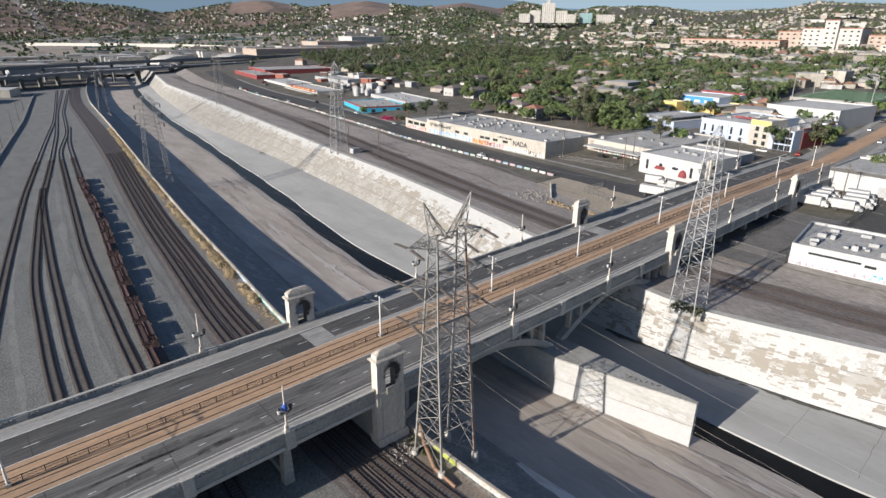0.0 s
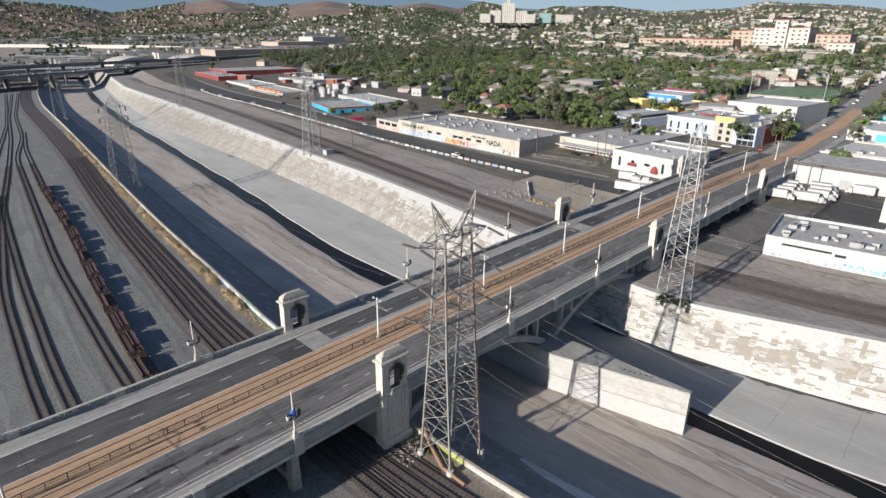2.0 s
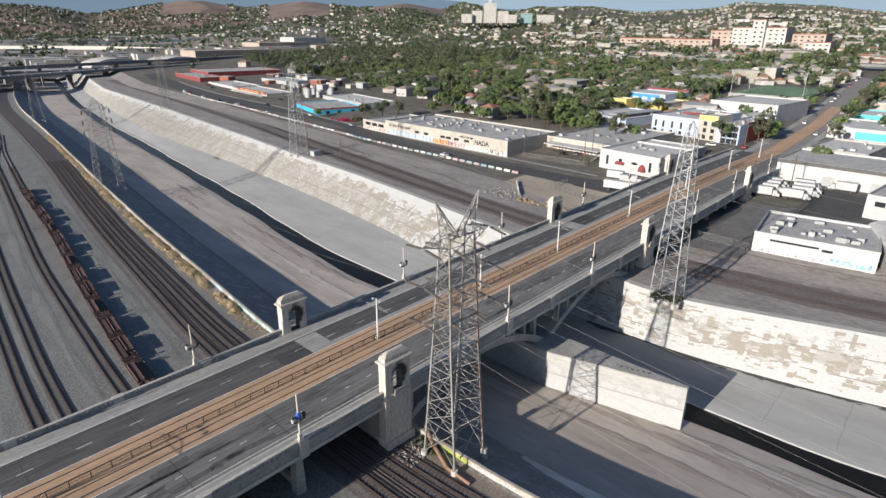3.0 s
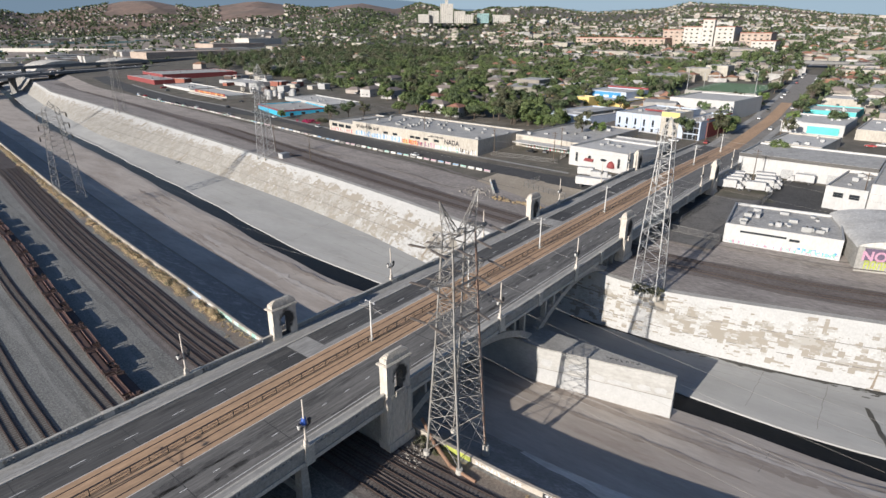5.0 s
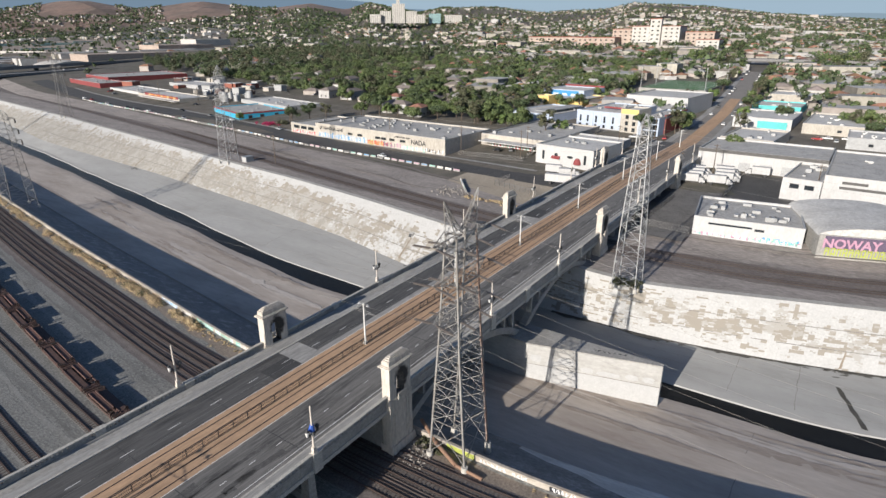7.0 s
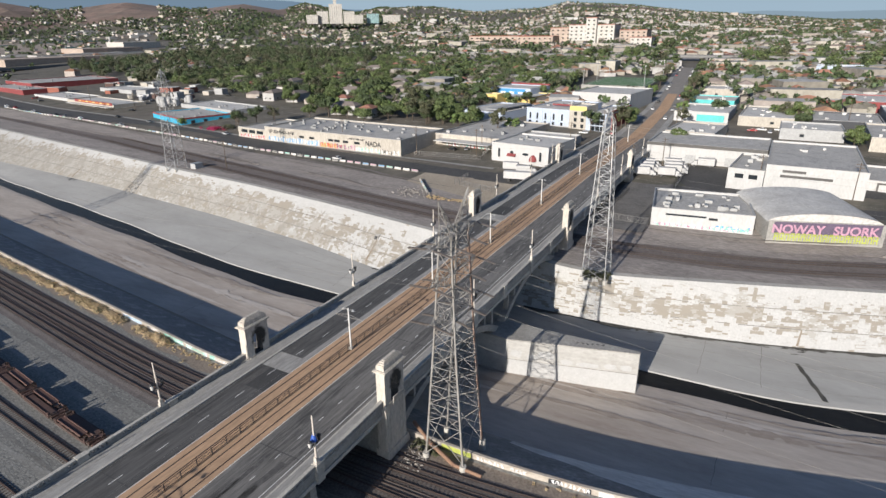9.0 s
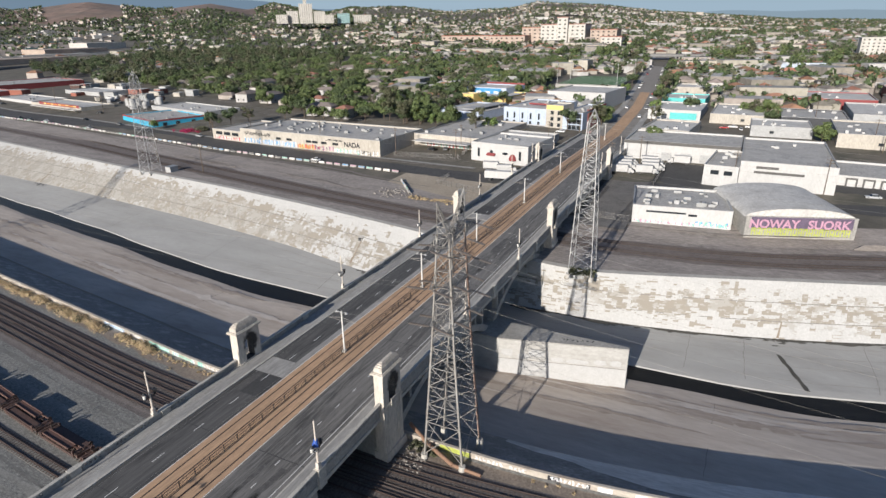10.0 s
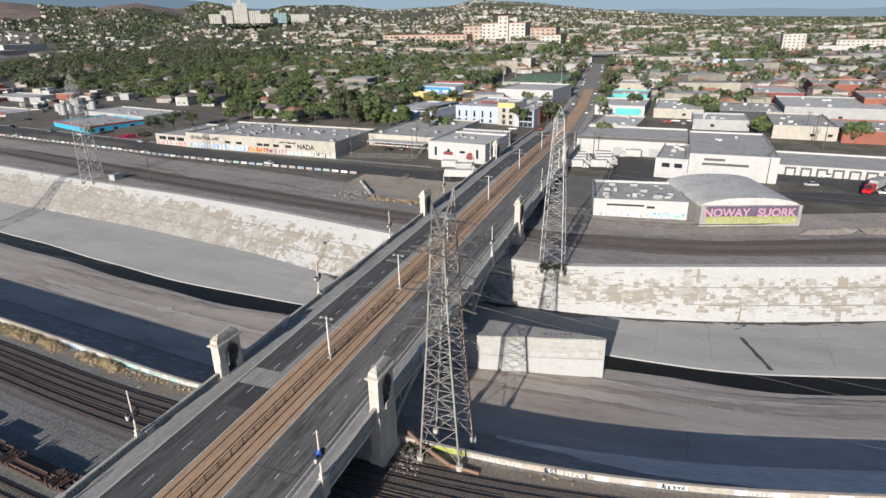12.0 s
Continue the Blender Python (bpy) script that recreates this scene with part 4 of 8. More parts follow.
# ---- lattice transmission towers ----
def lattice(b, z0, z1, w0, w1, d0, d1, bays, r, leg, single=None):
    """Cross-braced faces of a tapering square frame. w along x, d along y."""
    def ring(k):
        w, d, z = w0 + (w1 - w0) * k, d0 + (d1 - d0) * k, z0 + (z1 - z0) * k
        return [Vector((sx * w / 2, sy * d / 2, z)) for sx, sy in ((-1, -1), (1, -1), (1, 1), (-1, 1))]
    for i in range(bays):
        lo, hi = ring(i / bays), ring((i + 1) / bays)
        for j in range(4):
            m = (j + 1) % 4
            if single:
                for p, q in ((lo[j], hi[m]), (lo[m], hi[j]), (hi[j], hi[m])):
                    part("brace", Build().beam(p, q, r), M_STEEL, single)
                if hi[0].z - lo[0].z > 2.6:
                    c = (lo[j] + lo[m] + hi[j] + hi[m]) / 4
                    for p, q in ((lo[j], hi[j]), (lo[m], hi[m])):
                        part("brace", Build().beam((p * 3 + q) / 4, (p + c) / 2, r * 0.7).beam((p + q * 3) / 4, (q + c) / 2, r * 0.7).beam((p + q) / 2, c, r * 0.7), M_STEEL, single)
                continue
            b.beam(lo[j], hi[m], r), b.beam(lo[m], hi[j], r), b.beam(hi[j], hi[m], r)
            if leg:
                b.beam(lo[j], hi[j], leg)
    return b


def arm(b, tip, roots, r, n=3):
    """A pyramid of struts from four roots to a tip, laced on its sides."""
    roots, tip = [Vector(q) for q in roots], Vector(tip)
    for q in roots:
        b.beam(q, tip, r * 1.2)
    for i in range(n):
        k, k2 = i / n, (i + 1) / n
        ring = [q.lerp(tip, k) for q in roots]
        nxt = [q.lerp(tip, k2) for q in roots]
        for j in range(len(roots)):
            b.beam(ring[j], nxt[(j + 1) % len(roots)], r * 0.8)
            b.beam(ring[j], ring[(j + 1) % len(roots)], r * 0.8)


def strain_string(b, start, way, length):
    """A flat bundle of insulator strings, ribbed along its length."""
    start, way = Vector(start), Vector(way).normalized()
    side = way.cross(Vector((0, 0, 1)))
    side = (side if side.length > 0.05 else Vector((1, 0, 0))).normalized()
    up = side.cross(way)
    rings = [(0.0, 0.05, 0.05), (0.3, 0.05, 0.05)]
    for i in range(14):
        a = 0.32 + i * length / 14
        rings += [(a, 0.24, 0.06), (a + length / 60, 0.30, 0.13), (a + length / 24, 0.24, 0.06)]
    rings += [(length + 0.34, 0.05, 0.05)]
    b.strip([[start + way * d + side * w * math.cos(2 * math.pi * j / 8) + up * h * math.sin(2 * math.pi * j / 8) for j in range(9)] for d, w, h in rings])
    return start + way * (length + 0.35)


M_GLASS = mat("insulator_porcelain", (0.20, 0.17, 0.145), (0.13, 0.11, 0.095), rough=0.35, big=1, small=0.1, bump=0.02)
wire_ends = []


M_RUSTLEG = mat("rust_streaked_steel", (0.33, 0.20, 0.14), (0.30, 0.28, 0.26), rough=0.7, big=2.5, small=0.3)


def near_tower(x, y, z):
    root = thing("transmission_tower", "grey galvanised lattice transmission tower with two peaks and rust streaks", "tower", x, y, z, group="transmission towers")
    for sx, sy in ((-1, -1), (1, -1), (1, 1), (-1, 1)):
        foot, knee, head = (sx * 3.3, sy * 3.1, 0.5), (sx * 2.9, sy * 1.75, 19), (sx * 2.45, sy * 0.85, 35.5)
        b = Build().beam(foot, knee, 0.27).beam(knee, head, 0.22)
        part("leg", b, M_RUSTLEG if (sx, sy) == (1, -1) else M_STEEL, root, "rust-streaked steel leg" if (sx, sy) == (1, -1) else "")
        part("footing", Build().tube((sx * 3.35, sy * 3.15, -1.2), (sx * 3.35, sy * 3.15, 0.6), 0.6, 0.5, 14), M_CONC, root)
    lattice(None, 0.6, 6.5, 6.6, 6.46, 6.2, 5.34, 1, 0.095, 0, root)
    lattice(None, 6.5, 19, 6.46, 5.8, 5.34, 3.5, 4, 0.09, 0, root)
    lattice(None, 19, 35.5, 5.8, 4.9, 3.5, 1.7, 7, 0.075, 0, root)
    for sx in (-1, 1):
        b = Build()
        arm(b, (sx * 4.1, 0, 40.7), [(sx * 2.45, -0.85, 35.5), (sx * 2.45, 0.85, 35.5), (sx * 0.3, 0.5, 35.5), (sx * 0.3, -0.5, 35.5)], 0.09, 3)
        part("peak", b, M_STEEL, root)
        for za in (24.6, 29.9, 35.2):
            b = Build()
            kx = 2.9 - 0.45 * (za - 19) / 16.5
            arm(b, (sx * 6.5, 0, za), [(sx * kx, -1.0, za - 0.9), (sx * kx, 1.0, za - 0.9), (sx * kx, 1.0, za + 0.9), (sx * kx, -1.0, za + 0.9)], 0.08, 3)
            part("cross_arm", b, M_STEEL, root)
            for wy in (-1, 1):
                g = Build()
                e = strain_string(g, (sx * 6.4, wy * 0.2, za - 0.1), (0.12 * wy, wy, -0.12), 3.0)
                wire_ends.append((Vector((x, y, z)) + e, wy))
                part("insulator_string", g, M_GLASS, root, "brown porcelain insulator string")
                g = Build()
                strain_string(g, (sx * 2.2, wy * 1.2, za - 1.0), (0.12 * wy, wy, -0.15), 2.6)
                part("insulator_string", g, M_GLASS, root, "brown porcelain insulator string")
    for k in range(2):
        part("platform", Build().box(-2.6, 2.6, -1.3, -1.25, 23.2 + k * 5.2, 23.6 + k * 5.2), M_STEEL, root)
    return root


def slim_tower(x, y, z, h, base=6.0, top=2.2, pale=False, arms=True):
    root = thing("transmission_tower", "pale galvanised lattice transmission tower on the river bank", "tower", x, y, z, group="transmission towers")
    m = M_STEEL_PALE if pale else M_STEEL
    for sx, sy in ((-1, -1), (1, -1), (1, 1), (-1, 1)):
        b = Build().beam((sx * base / 2, sy * base / 2, 0), (sx * (base * 0.3 + top * 0.2), sy * (base * 0.3 + top * 0.2), h * 0.45), 0.18).beam((sx * (base * 0.3 + top * 0.2), sy * (base * 0.3 + top * 0.2), h * 0.45), (sx * top / 2, sy * top / 2, h * 0.93), 0.15)
        part("leg", b, m, root)
        part("footing", Build().tube((sx * base / 2, sy * base / 2, -0.8), (sx * base / 2, sy * base / 2, 0.3), 0.5, 0.45, 10), M_CONC, root)
    wm = base * 0.6 + top * 0.4
    b = lattice(Build(), 0, h * 0.45, base, wm, base, wm, 6, 0.07, 0)
    part("lower_bracing", b, m, root, kind="stuff")
    b = lattice(Build(), h * 0.45, h * 0.93, wm, top, wm, top, 9, 0.06, 0)
    arm(b, (0, 0, h), [(-top / 2, -top / 2, h * 0.93), (top / 2, -top / 2, h * 0.93), (top / 2, top / 2, h * 0.93), (-top / 2, top / 2, h * 0.93)], 0.09, 2)
    part("upper_bracing", b, m, root, kind="stuff")
    if arms:
        for k, za in enumerate((h * 0.66, h * 0.77, h * 0.88)):
            for sx in (-1, 1):
                b = Build()
                w = top / 2 + (0.93 * h - za) / (0.48 * h) * (wm - top) / 2
                arm(b, (sx * (w + 2.6), 0, za), [(sx * w, -w * 0.7, za - 0.5), (sx * w, w * 0.7, za - 0.5), (sx * w, w * 0.7, za + 0.6), (sx * w, -w * 0.7, za + 0.6)], 0.08, 2)
                part("cross_arm", b, m, root)
                g = Build()
                strain_string(g, (sx * (w + 2.6), 0, za), (0.0, 0.02, -1), 1.6)
                part("insulator_string", g, M_GLASS, root)
    return root


M_STEEL_PALE = mat("bright_galvanised_steel", (0.46, 0.46, 0.45), (0.38, 0.37, 0.36), rough=0.5, metal=0.25, big=3, small=0.2, bump=0.03)
near_tower(7.4, -22.4, 0.3)
slim_tower(74.0, -26.0, 4.8, 39.5, 5.6, 2.2, True, False)
slim_tower(104.0, 166.0, 5.7, 41.5, 6.0, 2.4, True)
slim_tower(131.5, 384.0, 5.8, 43.0, 6.0, 2.4)
slim_tower(27.5, 188.0, -0.6, 36.5, 8.5, 4.4)
slim_tower(57.0, 420.0, 0.0, 36.0, 6.5, 3.0)


# conductors: sagging cables from tower to tower
def cable(a, c, sag, r=0.012, n=16):
    a, c = Vector(a), Vector(c)
    pts = [a.lerp(c, i / n) - Vector((0, 0, sag * 4 * (i / n) * (1 - i / n))) for i in range(n + 1)]
    cu = bpy.data.curves.new("conductor", "CURVE")
    cu.dimensions, cu.bevel_depth, cu.bevel_resolution = "3D", r, 0
    sp = cu.splines.new("POLY")
    sp.points.add(n)
    for p, q in zip(sp.points, pts):
        p.co = (*q, 1)
    cu.materials.append(M_STEEL)
    tmp = bpy.data.objects.new("conductor", cu)
    me = bpy.data.meshes.new_from_object(tmp)
    bpy.data.objects.remove(tmp)
    bpy.data.curves.remove(cu)
    ob = new("conductor", me)
    tagged(ob, "thin grey sagging overhead power conductor", "cable", "power conductors")
    return ob


for e, wy in wire_ends:
    if wy > 0:
        cable(e, (27.5 + (e.x - 7.4) * 0.9, 186, e.z - 6), 6)
    else:
        cable(e, (e.x + 6, -210, e.z - 1), 7)
for sx in (-1, 1):
    for za in (31, 36, 41):
        cable((74 + sx * 2.8, -26, za), (104 + sx * 4.0, 165, za + 2), 6)
        cable((74 + sx * 2.8, -26, za), (100 + sx * 4.0, -230, za), 6)


# ---- railway tracks ----
tie_data = Build().box(-1.3, 1.3, -0.12, 0.12, -0.015, 0.125).mesh("tie", M_TIE)


def track(path, y0, y1, label="rusty railway track on dark ballast", bed=True, ties=True, near=None):
    """path(y) gives the centre's x."""
    root = thing("railway_track", label, "railway track", path(y0), y0, 0, group="railway tracks")
    off = Vector((path(y0), y0, 0))
    ys = list(np.arange(y0, y1 + 0.1, 6.0))
    def pt(y, s, z):
        d = (path(y + 1) - path(y - 1)) / 2
        q = math.hypot(1, d)
        return Vector((path(y) + s / q, y - s * d / q, z + 0.02 + (crest_z(y) if path(0) > 60 else 0))) - off
    for s in (-0.75, 0.75):
        b = Build()
        rows = [[pt(y, s - 0.07, 0.06), pt(y, s - 0.06, 0.25), pt(y, s + 0.06, 0.25), pt(y, s + 0.07, 0.06)] for y in ys]
        part("rail", b.strip(rows), M_RAIL, root)
        # dark strip paints the rail's shadow along with the rust stain
        part("plate_strip", Build().strip([[pt(y, s - 0.16, 0.128), pt(y, s + 0.16, 0.128)] for y in ys]), M_RUST, root, "rust-stained plates under the rail, its shadow painted in")
    if bed:
        k = 1.0 if bed is True else 0.62
        rows = [[pt(y, -2.3 * k, -0.03), pt(y, -1.5 * k, 0.05), pt(y, 1.5 * k, 0.05), pt(y, 2.3 * k, -0.03)] for y in ys]
        part("ballast_bed", Build().strip(rows), M_BALLAST if bed is True else bed, root)
    if ties:
        b = Build()
        y = y0
        while y < min(y1, 260):
            a, c = pt(y, -1.3, 0), pt(y, 1.3, 0)
            if near and near[0] < y < near[1]:
                part("tie", tie_data, (), root, at=Matrix.Translation((a + c) / 2) @ Matrix.Rotation(math.atan2(c.y - a.y, c.x - a.x), 4, "Z"))
                y += 0.7
                continue
            b.beam(a + Vector((0, 0, 0.055)), c + Vector((0, 0, 0.055)), 0.24, 0.14)
            y += 0.7
        part("tie_run", b, M_TIE, root, "dark timber ties", kind="stuff")


M_BED = mat("yard_bed", (0.185, 0.178, 0.163), (0.125, 0.119, 0.108), (0.235, 0.224, 0.206), big=5, small=0.4, bump=0.3)


def poly(table):
    return lambda y: glide(table, y, 14)


main = [poly([(yy, wall_x(yy) + o + (0 if yy < 60 else 0)) for yy, o in zip(range(-120, 801, 40), [lerp([(-25, e), (15, a), (130, c), (250, d), (500, d - 3)], yy) for yy in range(-120, 801, 40)])]) for e, a, c, d in ((-13.2, -13.2, -12.8, -11.0), (-8.4, -9.9, -9.6, -7.6), (-5.2, -7.2, -6.8, -4.6))]
for p in main:
    track(p, -130, 760, near=(-60, -14))
rows = []
for yy in list(range(-135, 340, 3)) + list(range(340, 760, 20)):
    rag = 0.5 * noise.noise((yy / 7, 1, 0)) + 0.3 * noise.noise((yy / 2.5, 4, 0))
    rows.append([(main[0](yy) - 2.9 + rag, yy, 0.012), (main[1](yy), yy, 0.03), (main[2](yy) + 1.8 - rag, yy, 0.012)])
tagged(part("ballast_field", Build().strip(rows), M_BALLAST), "dark brown ballast between the main tracks", "ballast", kind="structure")
for k, (i, j, f) in enumerate(((0, 1, 0.36), (0, 1, 0.5), (0, 1, 0.64), (1, 2, 0.5), (2, 2, 0))):
    q = thing("spare_rail", "dark rusty rail lying loose between the tracks", "rail", 0, 0, 0, group="spare rails")
    rows = []
    for yy in range(-60 + 9 * k, (150, 330, 90, 260, 200)[k], 4):
        x = main[i](yy) + (main[j](yy) - main[i](yy)) * f + (1.5 if i == j else 0) + 0.25 * noise.noise((yy / 30, k, 0))
        rows.append([(x - 0.08, yy, 0.02), (x - 0.06, yy, 0.17), (x + 0.06, yy, 0.17), (x + 0.08, yy, 0.02)])
    part("rail", Build().strip(rows), M_RAIL, q)
rows = []
for yy in list(np.arange(-150, 330, 2.0)):
    rag = 0.9 * noise.noise((yy / 6, 7, 0)) + 0.5 * noise.noise((yy / 2, 9, 0))
    wide = lerp([(-60, 5.0), (-24, 4.6), (-16, 7.0), (0, 4.5), (40, 3.6), (330, 2.4)], yy)
    rows.append([(wall_x(yy) - wide + rag, yy, 0.035), (wall_x(yy) - 0.24, yy, 0.06)])
M_BANK = mat("bank_dirt", (0.215, 0.175, 0.14), (0.14, 0.118, 0.098), (0.28, 0.235, 0.19), big=4, small=0.4, bump=0.5)
tagged(part("dirt_bank", Build().strip(rows), M_BANK), "dry brown dirt strip beside the flood wall", "dirt", kind="structure")
yard_a = poly([(-60, -37), (36, -35), (93, -30.5), (167, -19), (250, -3), (338, 13), (450, 31), (640, 66)])
yard_b = poly([(-60, -34), (42, -30.6), (100, -25.5), (167, -18.2), (200, -13.5), (250, -4), (338, 12)])
yard_c = poly([(-60, -26), (36, -21.9), (108, -16.2), (278, 5), (345, 20), (450, 35), (640, 71)])
yard_d = poly([(-60, -22.5), (35, -18), (88, -12), (133, -6), (205, 1), (300, 13), (380, 27)])
yard_e = poly([(-60, -58), (60, -42.5), (107, -35), (189, -21), (300, 1), (403, 22), (640, 61)])
for p, y0, y1 in ((yard_a, -40, 640), (yard_b, -40, 200), (yard_c, -40, 640), (yard_d, -40, 370), (yard_e, -40, 640)):
    track(p, y0, y1, "yard track with rusty rails in grey gravel", bed=M_BED, near=(14, 50) if p in (yard_a, yard_b, yard_c, yard_d) else None)
east1 = poly([(-140, 125), (-60, 95), (0, 91), (26, 94), (98, 104), (167, 115.5), (268, 134), (420, 156), (700, 190)])
east2 = poly([(-140, 132), (-60, 101.5), (0, 96.8), (26, 99.5), (63, 105), (105, 113), (167, 123.5), (268, 143), (420, 165), (700, 200)])
for p in (east1, east2):
    track(p, -130, 560)
rows = []
for yy in list(range(-150, 340, 3)) + list(range(340, 700, 20)):
    rag = 1.2 * noise.noise((yy / 9, 21, 0)) + 0.6 * noise.noise((yy / 2.5, 24, 0))
    z = crest_z(yy)
    rows.append([(east1(yy) - 2.8 + rag, yy, z + 0.016), (east1(yy), yy, z + 0.03), (east2(yy), yy, z + 0.03), (east2(yy) + 3.2 - rag, yy, z + 0.016)])
M_BALLAST_E = mat("brown_ballast", (0.155, 0.128, 0.112), (0.095, 0.078, 0.069), (0.225, 0.19, 0.165), big=4, small=0.35, bump=0.5, stretch=(1, 0.4, 1))
tagged(part("ballast_field", Build().strip(rows), M_BALLAST_E), "brown ballast between the east bank tracks", "ballast", kind="structure")
# tyre tracks and stains on the east bank
M_DARKDIRT = mat("oily_dirt", (0.17, 0.15, 0.135), (0.24, 0.212, 0.19), (0.14, 0.124, 0.112), big=2.5, small=0.4, stretch=(1, 0.3, 1))
M_PALEDIRT = mat("pale_dirt", (0.325, 0.292, 0.262), (0.26, 0.232, 0.208), (0.37, 0.335, 0.30), big=2.5, small=0.4, stretch=(1, 0.3, 1))
for i in range(46):
    y0, L = crk.uniform(-140, 300), crk.uniform(14, 70)
    d, w = crk.uniform(4.5, 36), crk.uniform(0.2, 1.1)
    rows = []
    for j in range(25):
        y = y0 + L * j / 24
        g = w * math.sin(math.pi * (j + 0.2) / 24.4) * max(0.12, 0.7 + noise.noise((y / 4, i, 30)) + 0.6 * noise.noise((y / 1.1, i, 33)))
        x = east2(y) + d + 1.2 * noise.noise((y / 16, i, 35))
        if x > crest_x(y) + 56:
            break
        rows.append([(x - g, y, land_z(x - g, y) + 0.03 + 0.001 * i), (x + g, y, land_z(x + g, y) + 0.03 + 0.001 * i)])
    if len(rows) > 3 and not (-16 < y0 + L / 2 < 66 and d > 14):
        tagged(part("dirt_streak", Build().strip(rows), M_PALEDIRT if i % 3 == 1 and y0 > 70 else M_DARKDIRT), "worn streak in the dirt of the east bank", "dirt", kind="structure")


# ---- a string of empty flat wagons ----
def flat_wagon(kind):
    """Skeleton wagon; the two loose floor plates lie differently on each kind."""
    root = thing("flat_wagon", "rust-brown empty railway flat wagon with loose floor plates", "railway wagon", group="flat wagons")
    low, high = ((-1.4, -0.1), (0.15, 1.35)) if kind != 1 else ((0.05, 1.35), (-1.4, -0.2))
    part("deck_plate", Build().box(low[0], low[1], -5.3, 4.9, 1.05, 1.2).box(low[0], low[0] + 0.1, -5.3, 4.9, 1.2, 1.34), M_RUST, root)
    part("deck_plate", Build().box(high[0], high[1], -4.4 + kind, 3.6 + 0.5 * kind, 1.45, 1.6).box(high[0], high[0] + 0.1, -4.4 + kind, 3.6 + 0.5 * kind, 1.6, 1.78).box(high[1] - 0.1, high[1], -4.4 + kind, 3.6 + 0.5 * kind, 1.6, 1.78), M_RUST2, root, "reddish loose floor plate")
    for k in (-3.4 + kind, -0.4, 2.9):
        part("plate_support", Build().box(high[0] + 0.1, high[1] - 0.1, k - 0.12, k + 0.12, 0.9, 1.45), M_RUST, root)
    for k in range(6):
        part("cross_bearer", Build().box(-1.45, 1.45, -4.4 + k * 1.75, -4.2 + k * 1.75, 0.8, 1.03), M_RUST, root)
    for s in (-1, 1):
        part("side_sill", Build().box(s * 1.45 - 0.08, s * 1.45 + 0.08, -4.9, 4.9, 0.72, 1.12), M_RUST, root)
        part("end_sill", Build().box(-1.35, 1.35, s * 5.5 - 0.14, s * 5.5 + 0.14, 0.72, 1.25).box(-0.9, 0.9, s * 5.0 - 0.4, s * 5.0 + 0.4, 0.9, 1.1), M_RUST, root)
        part("coupler", Build().box(-0.16, 0.16, s * 5.85 - 0.35, s * 5.85 + 0.35, 0.72, 1.0), M_RUST, root)
        bogie = part("bogie", Build().box(-1.05, -0.85, s * 4 - 1.1, s * 4 + 1.1, 0.35, 0.75).box(0.85, 1.05, s * 4 - 1.1, s * 4 + 1.1, 0.35, 0.75).box(-1, 1, s * 4 - 0.25, s * 4 + 0.25, 0.45, 0.8), M_RUST, root)
        for d in (-0.85, 0.85):
            part("wheelset", Build().tube((-0.82, s * 4 + d, 0.72), (-0.68, s * 4 + d, 0.72), 0.42, n=14).tube((0.68, s * 4 + d, 0.72), (0.82, s * 4 + d, 0.72), 0.42, n=14).beam((-0.7, s * 4 + d, 0.72), (0.7, s * 4 + d, 0.72), 0.15), M_RAIL, bogie)
        part("air_reservoir", Build().tube((s * 0.9 - 0.5, s * 5.2, 1.3), (s * 0.9 + 0.5, s * 5.2, 1.3), 0.22, n=10), M_RAIL, root)
    part("centre_sill", Build().box(-0.3, 0.3, -5.5, 5.5, 0.6, 1.03), M_RUST, root)
    for k in (-4.6, 4.5):
        part("bolster", Build().box(-1.4, 1.4, k - 0.16, k + 0.16, 1.0, 1.3).box(-1.5, -1.25, k - 0.2, k + 0.2, 1.0, 1.75).box(1.25, 1.5, k - 0.2, k + 0.2, 1.0, 1.6), M_RUST, root)
    brake = part("brake_stand", Build().beam((0.7, 5.5, 1.2), (0.7, 5.5, 2.5), 0.09).beam((0.7, 5.5, 2.2), (0.2, 5.5, 1.25), 0.06), M_RUST, root)
    part("brake_wheel", Build().tube((0.7, 5.58, 2.45), (0.7, 5.64, 2.45), 0.32, n=12), M_RAIL, brake)
    part("ladder", Build().beam((-1.3, -5.55, 0.5), (-1.3, -5.55, 1.9), 0.06).beam((-0.85, -5.55, 0.5), (-0.85, -5.55, 1.9), 0.06).beam((-1.3, -5.55, 1.85), (-0.85, -5.55, 1.85), 0.06).beam((-1.3, -5.55, 1.4), (-0.85, -5.55, 1.4), 0.06), M_RUST, root)
    return root


M_RUST2 = mat("red_oxide_steel", (0.105, 0.058, 0.047), (0.065, 0.041, 0.036), (0.14, 0.075, 0.06), rough=0.8, big=1.0, small=0.2, random_tint=0.3)
wagons, y, made = [flat_wagon(k) for k in (0, 1, 2)], 21.5, 0
while y < 206:
    dx = (yard_d(y + 4) - yard_d(y - 4)) / 8
    m = pose(yard_d(y), y, 0.02, 0, 0, math.degrees(-math.atan(dx)))
    if made < 3:
        wagons[made].matrix_basis = m
    else:
        copy_thing(wagons[(made * 7) % 3], m)
    made += 1
    y += 11.9


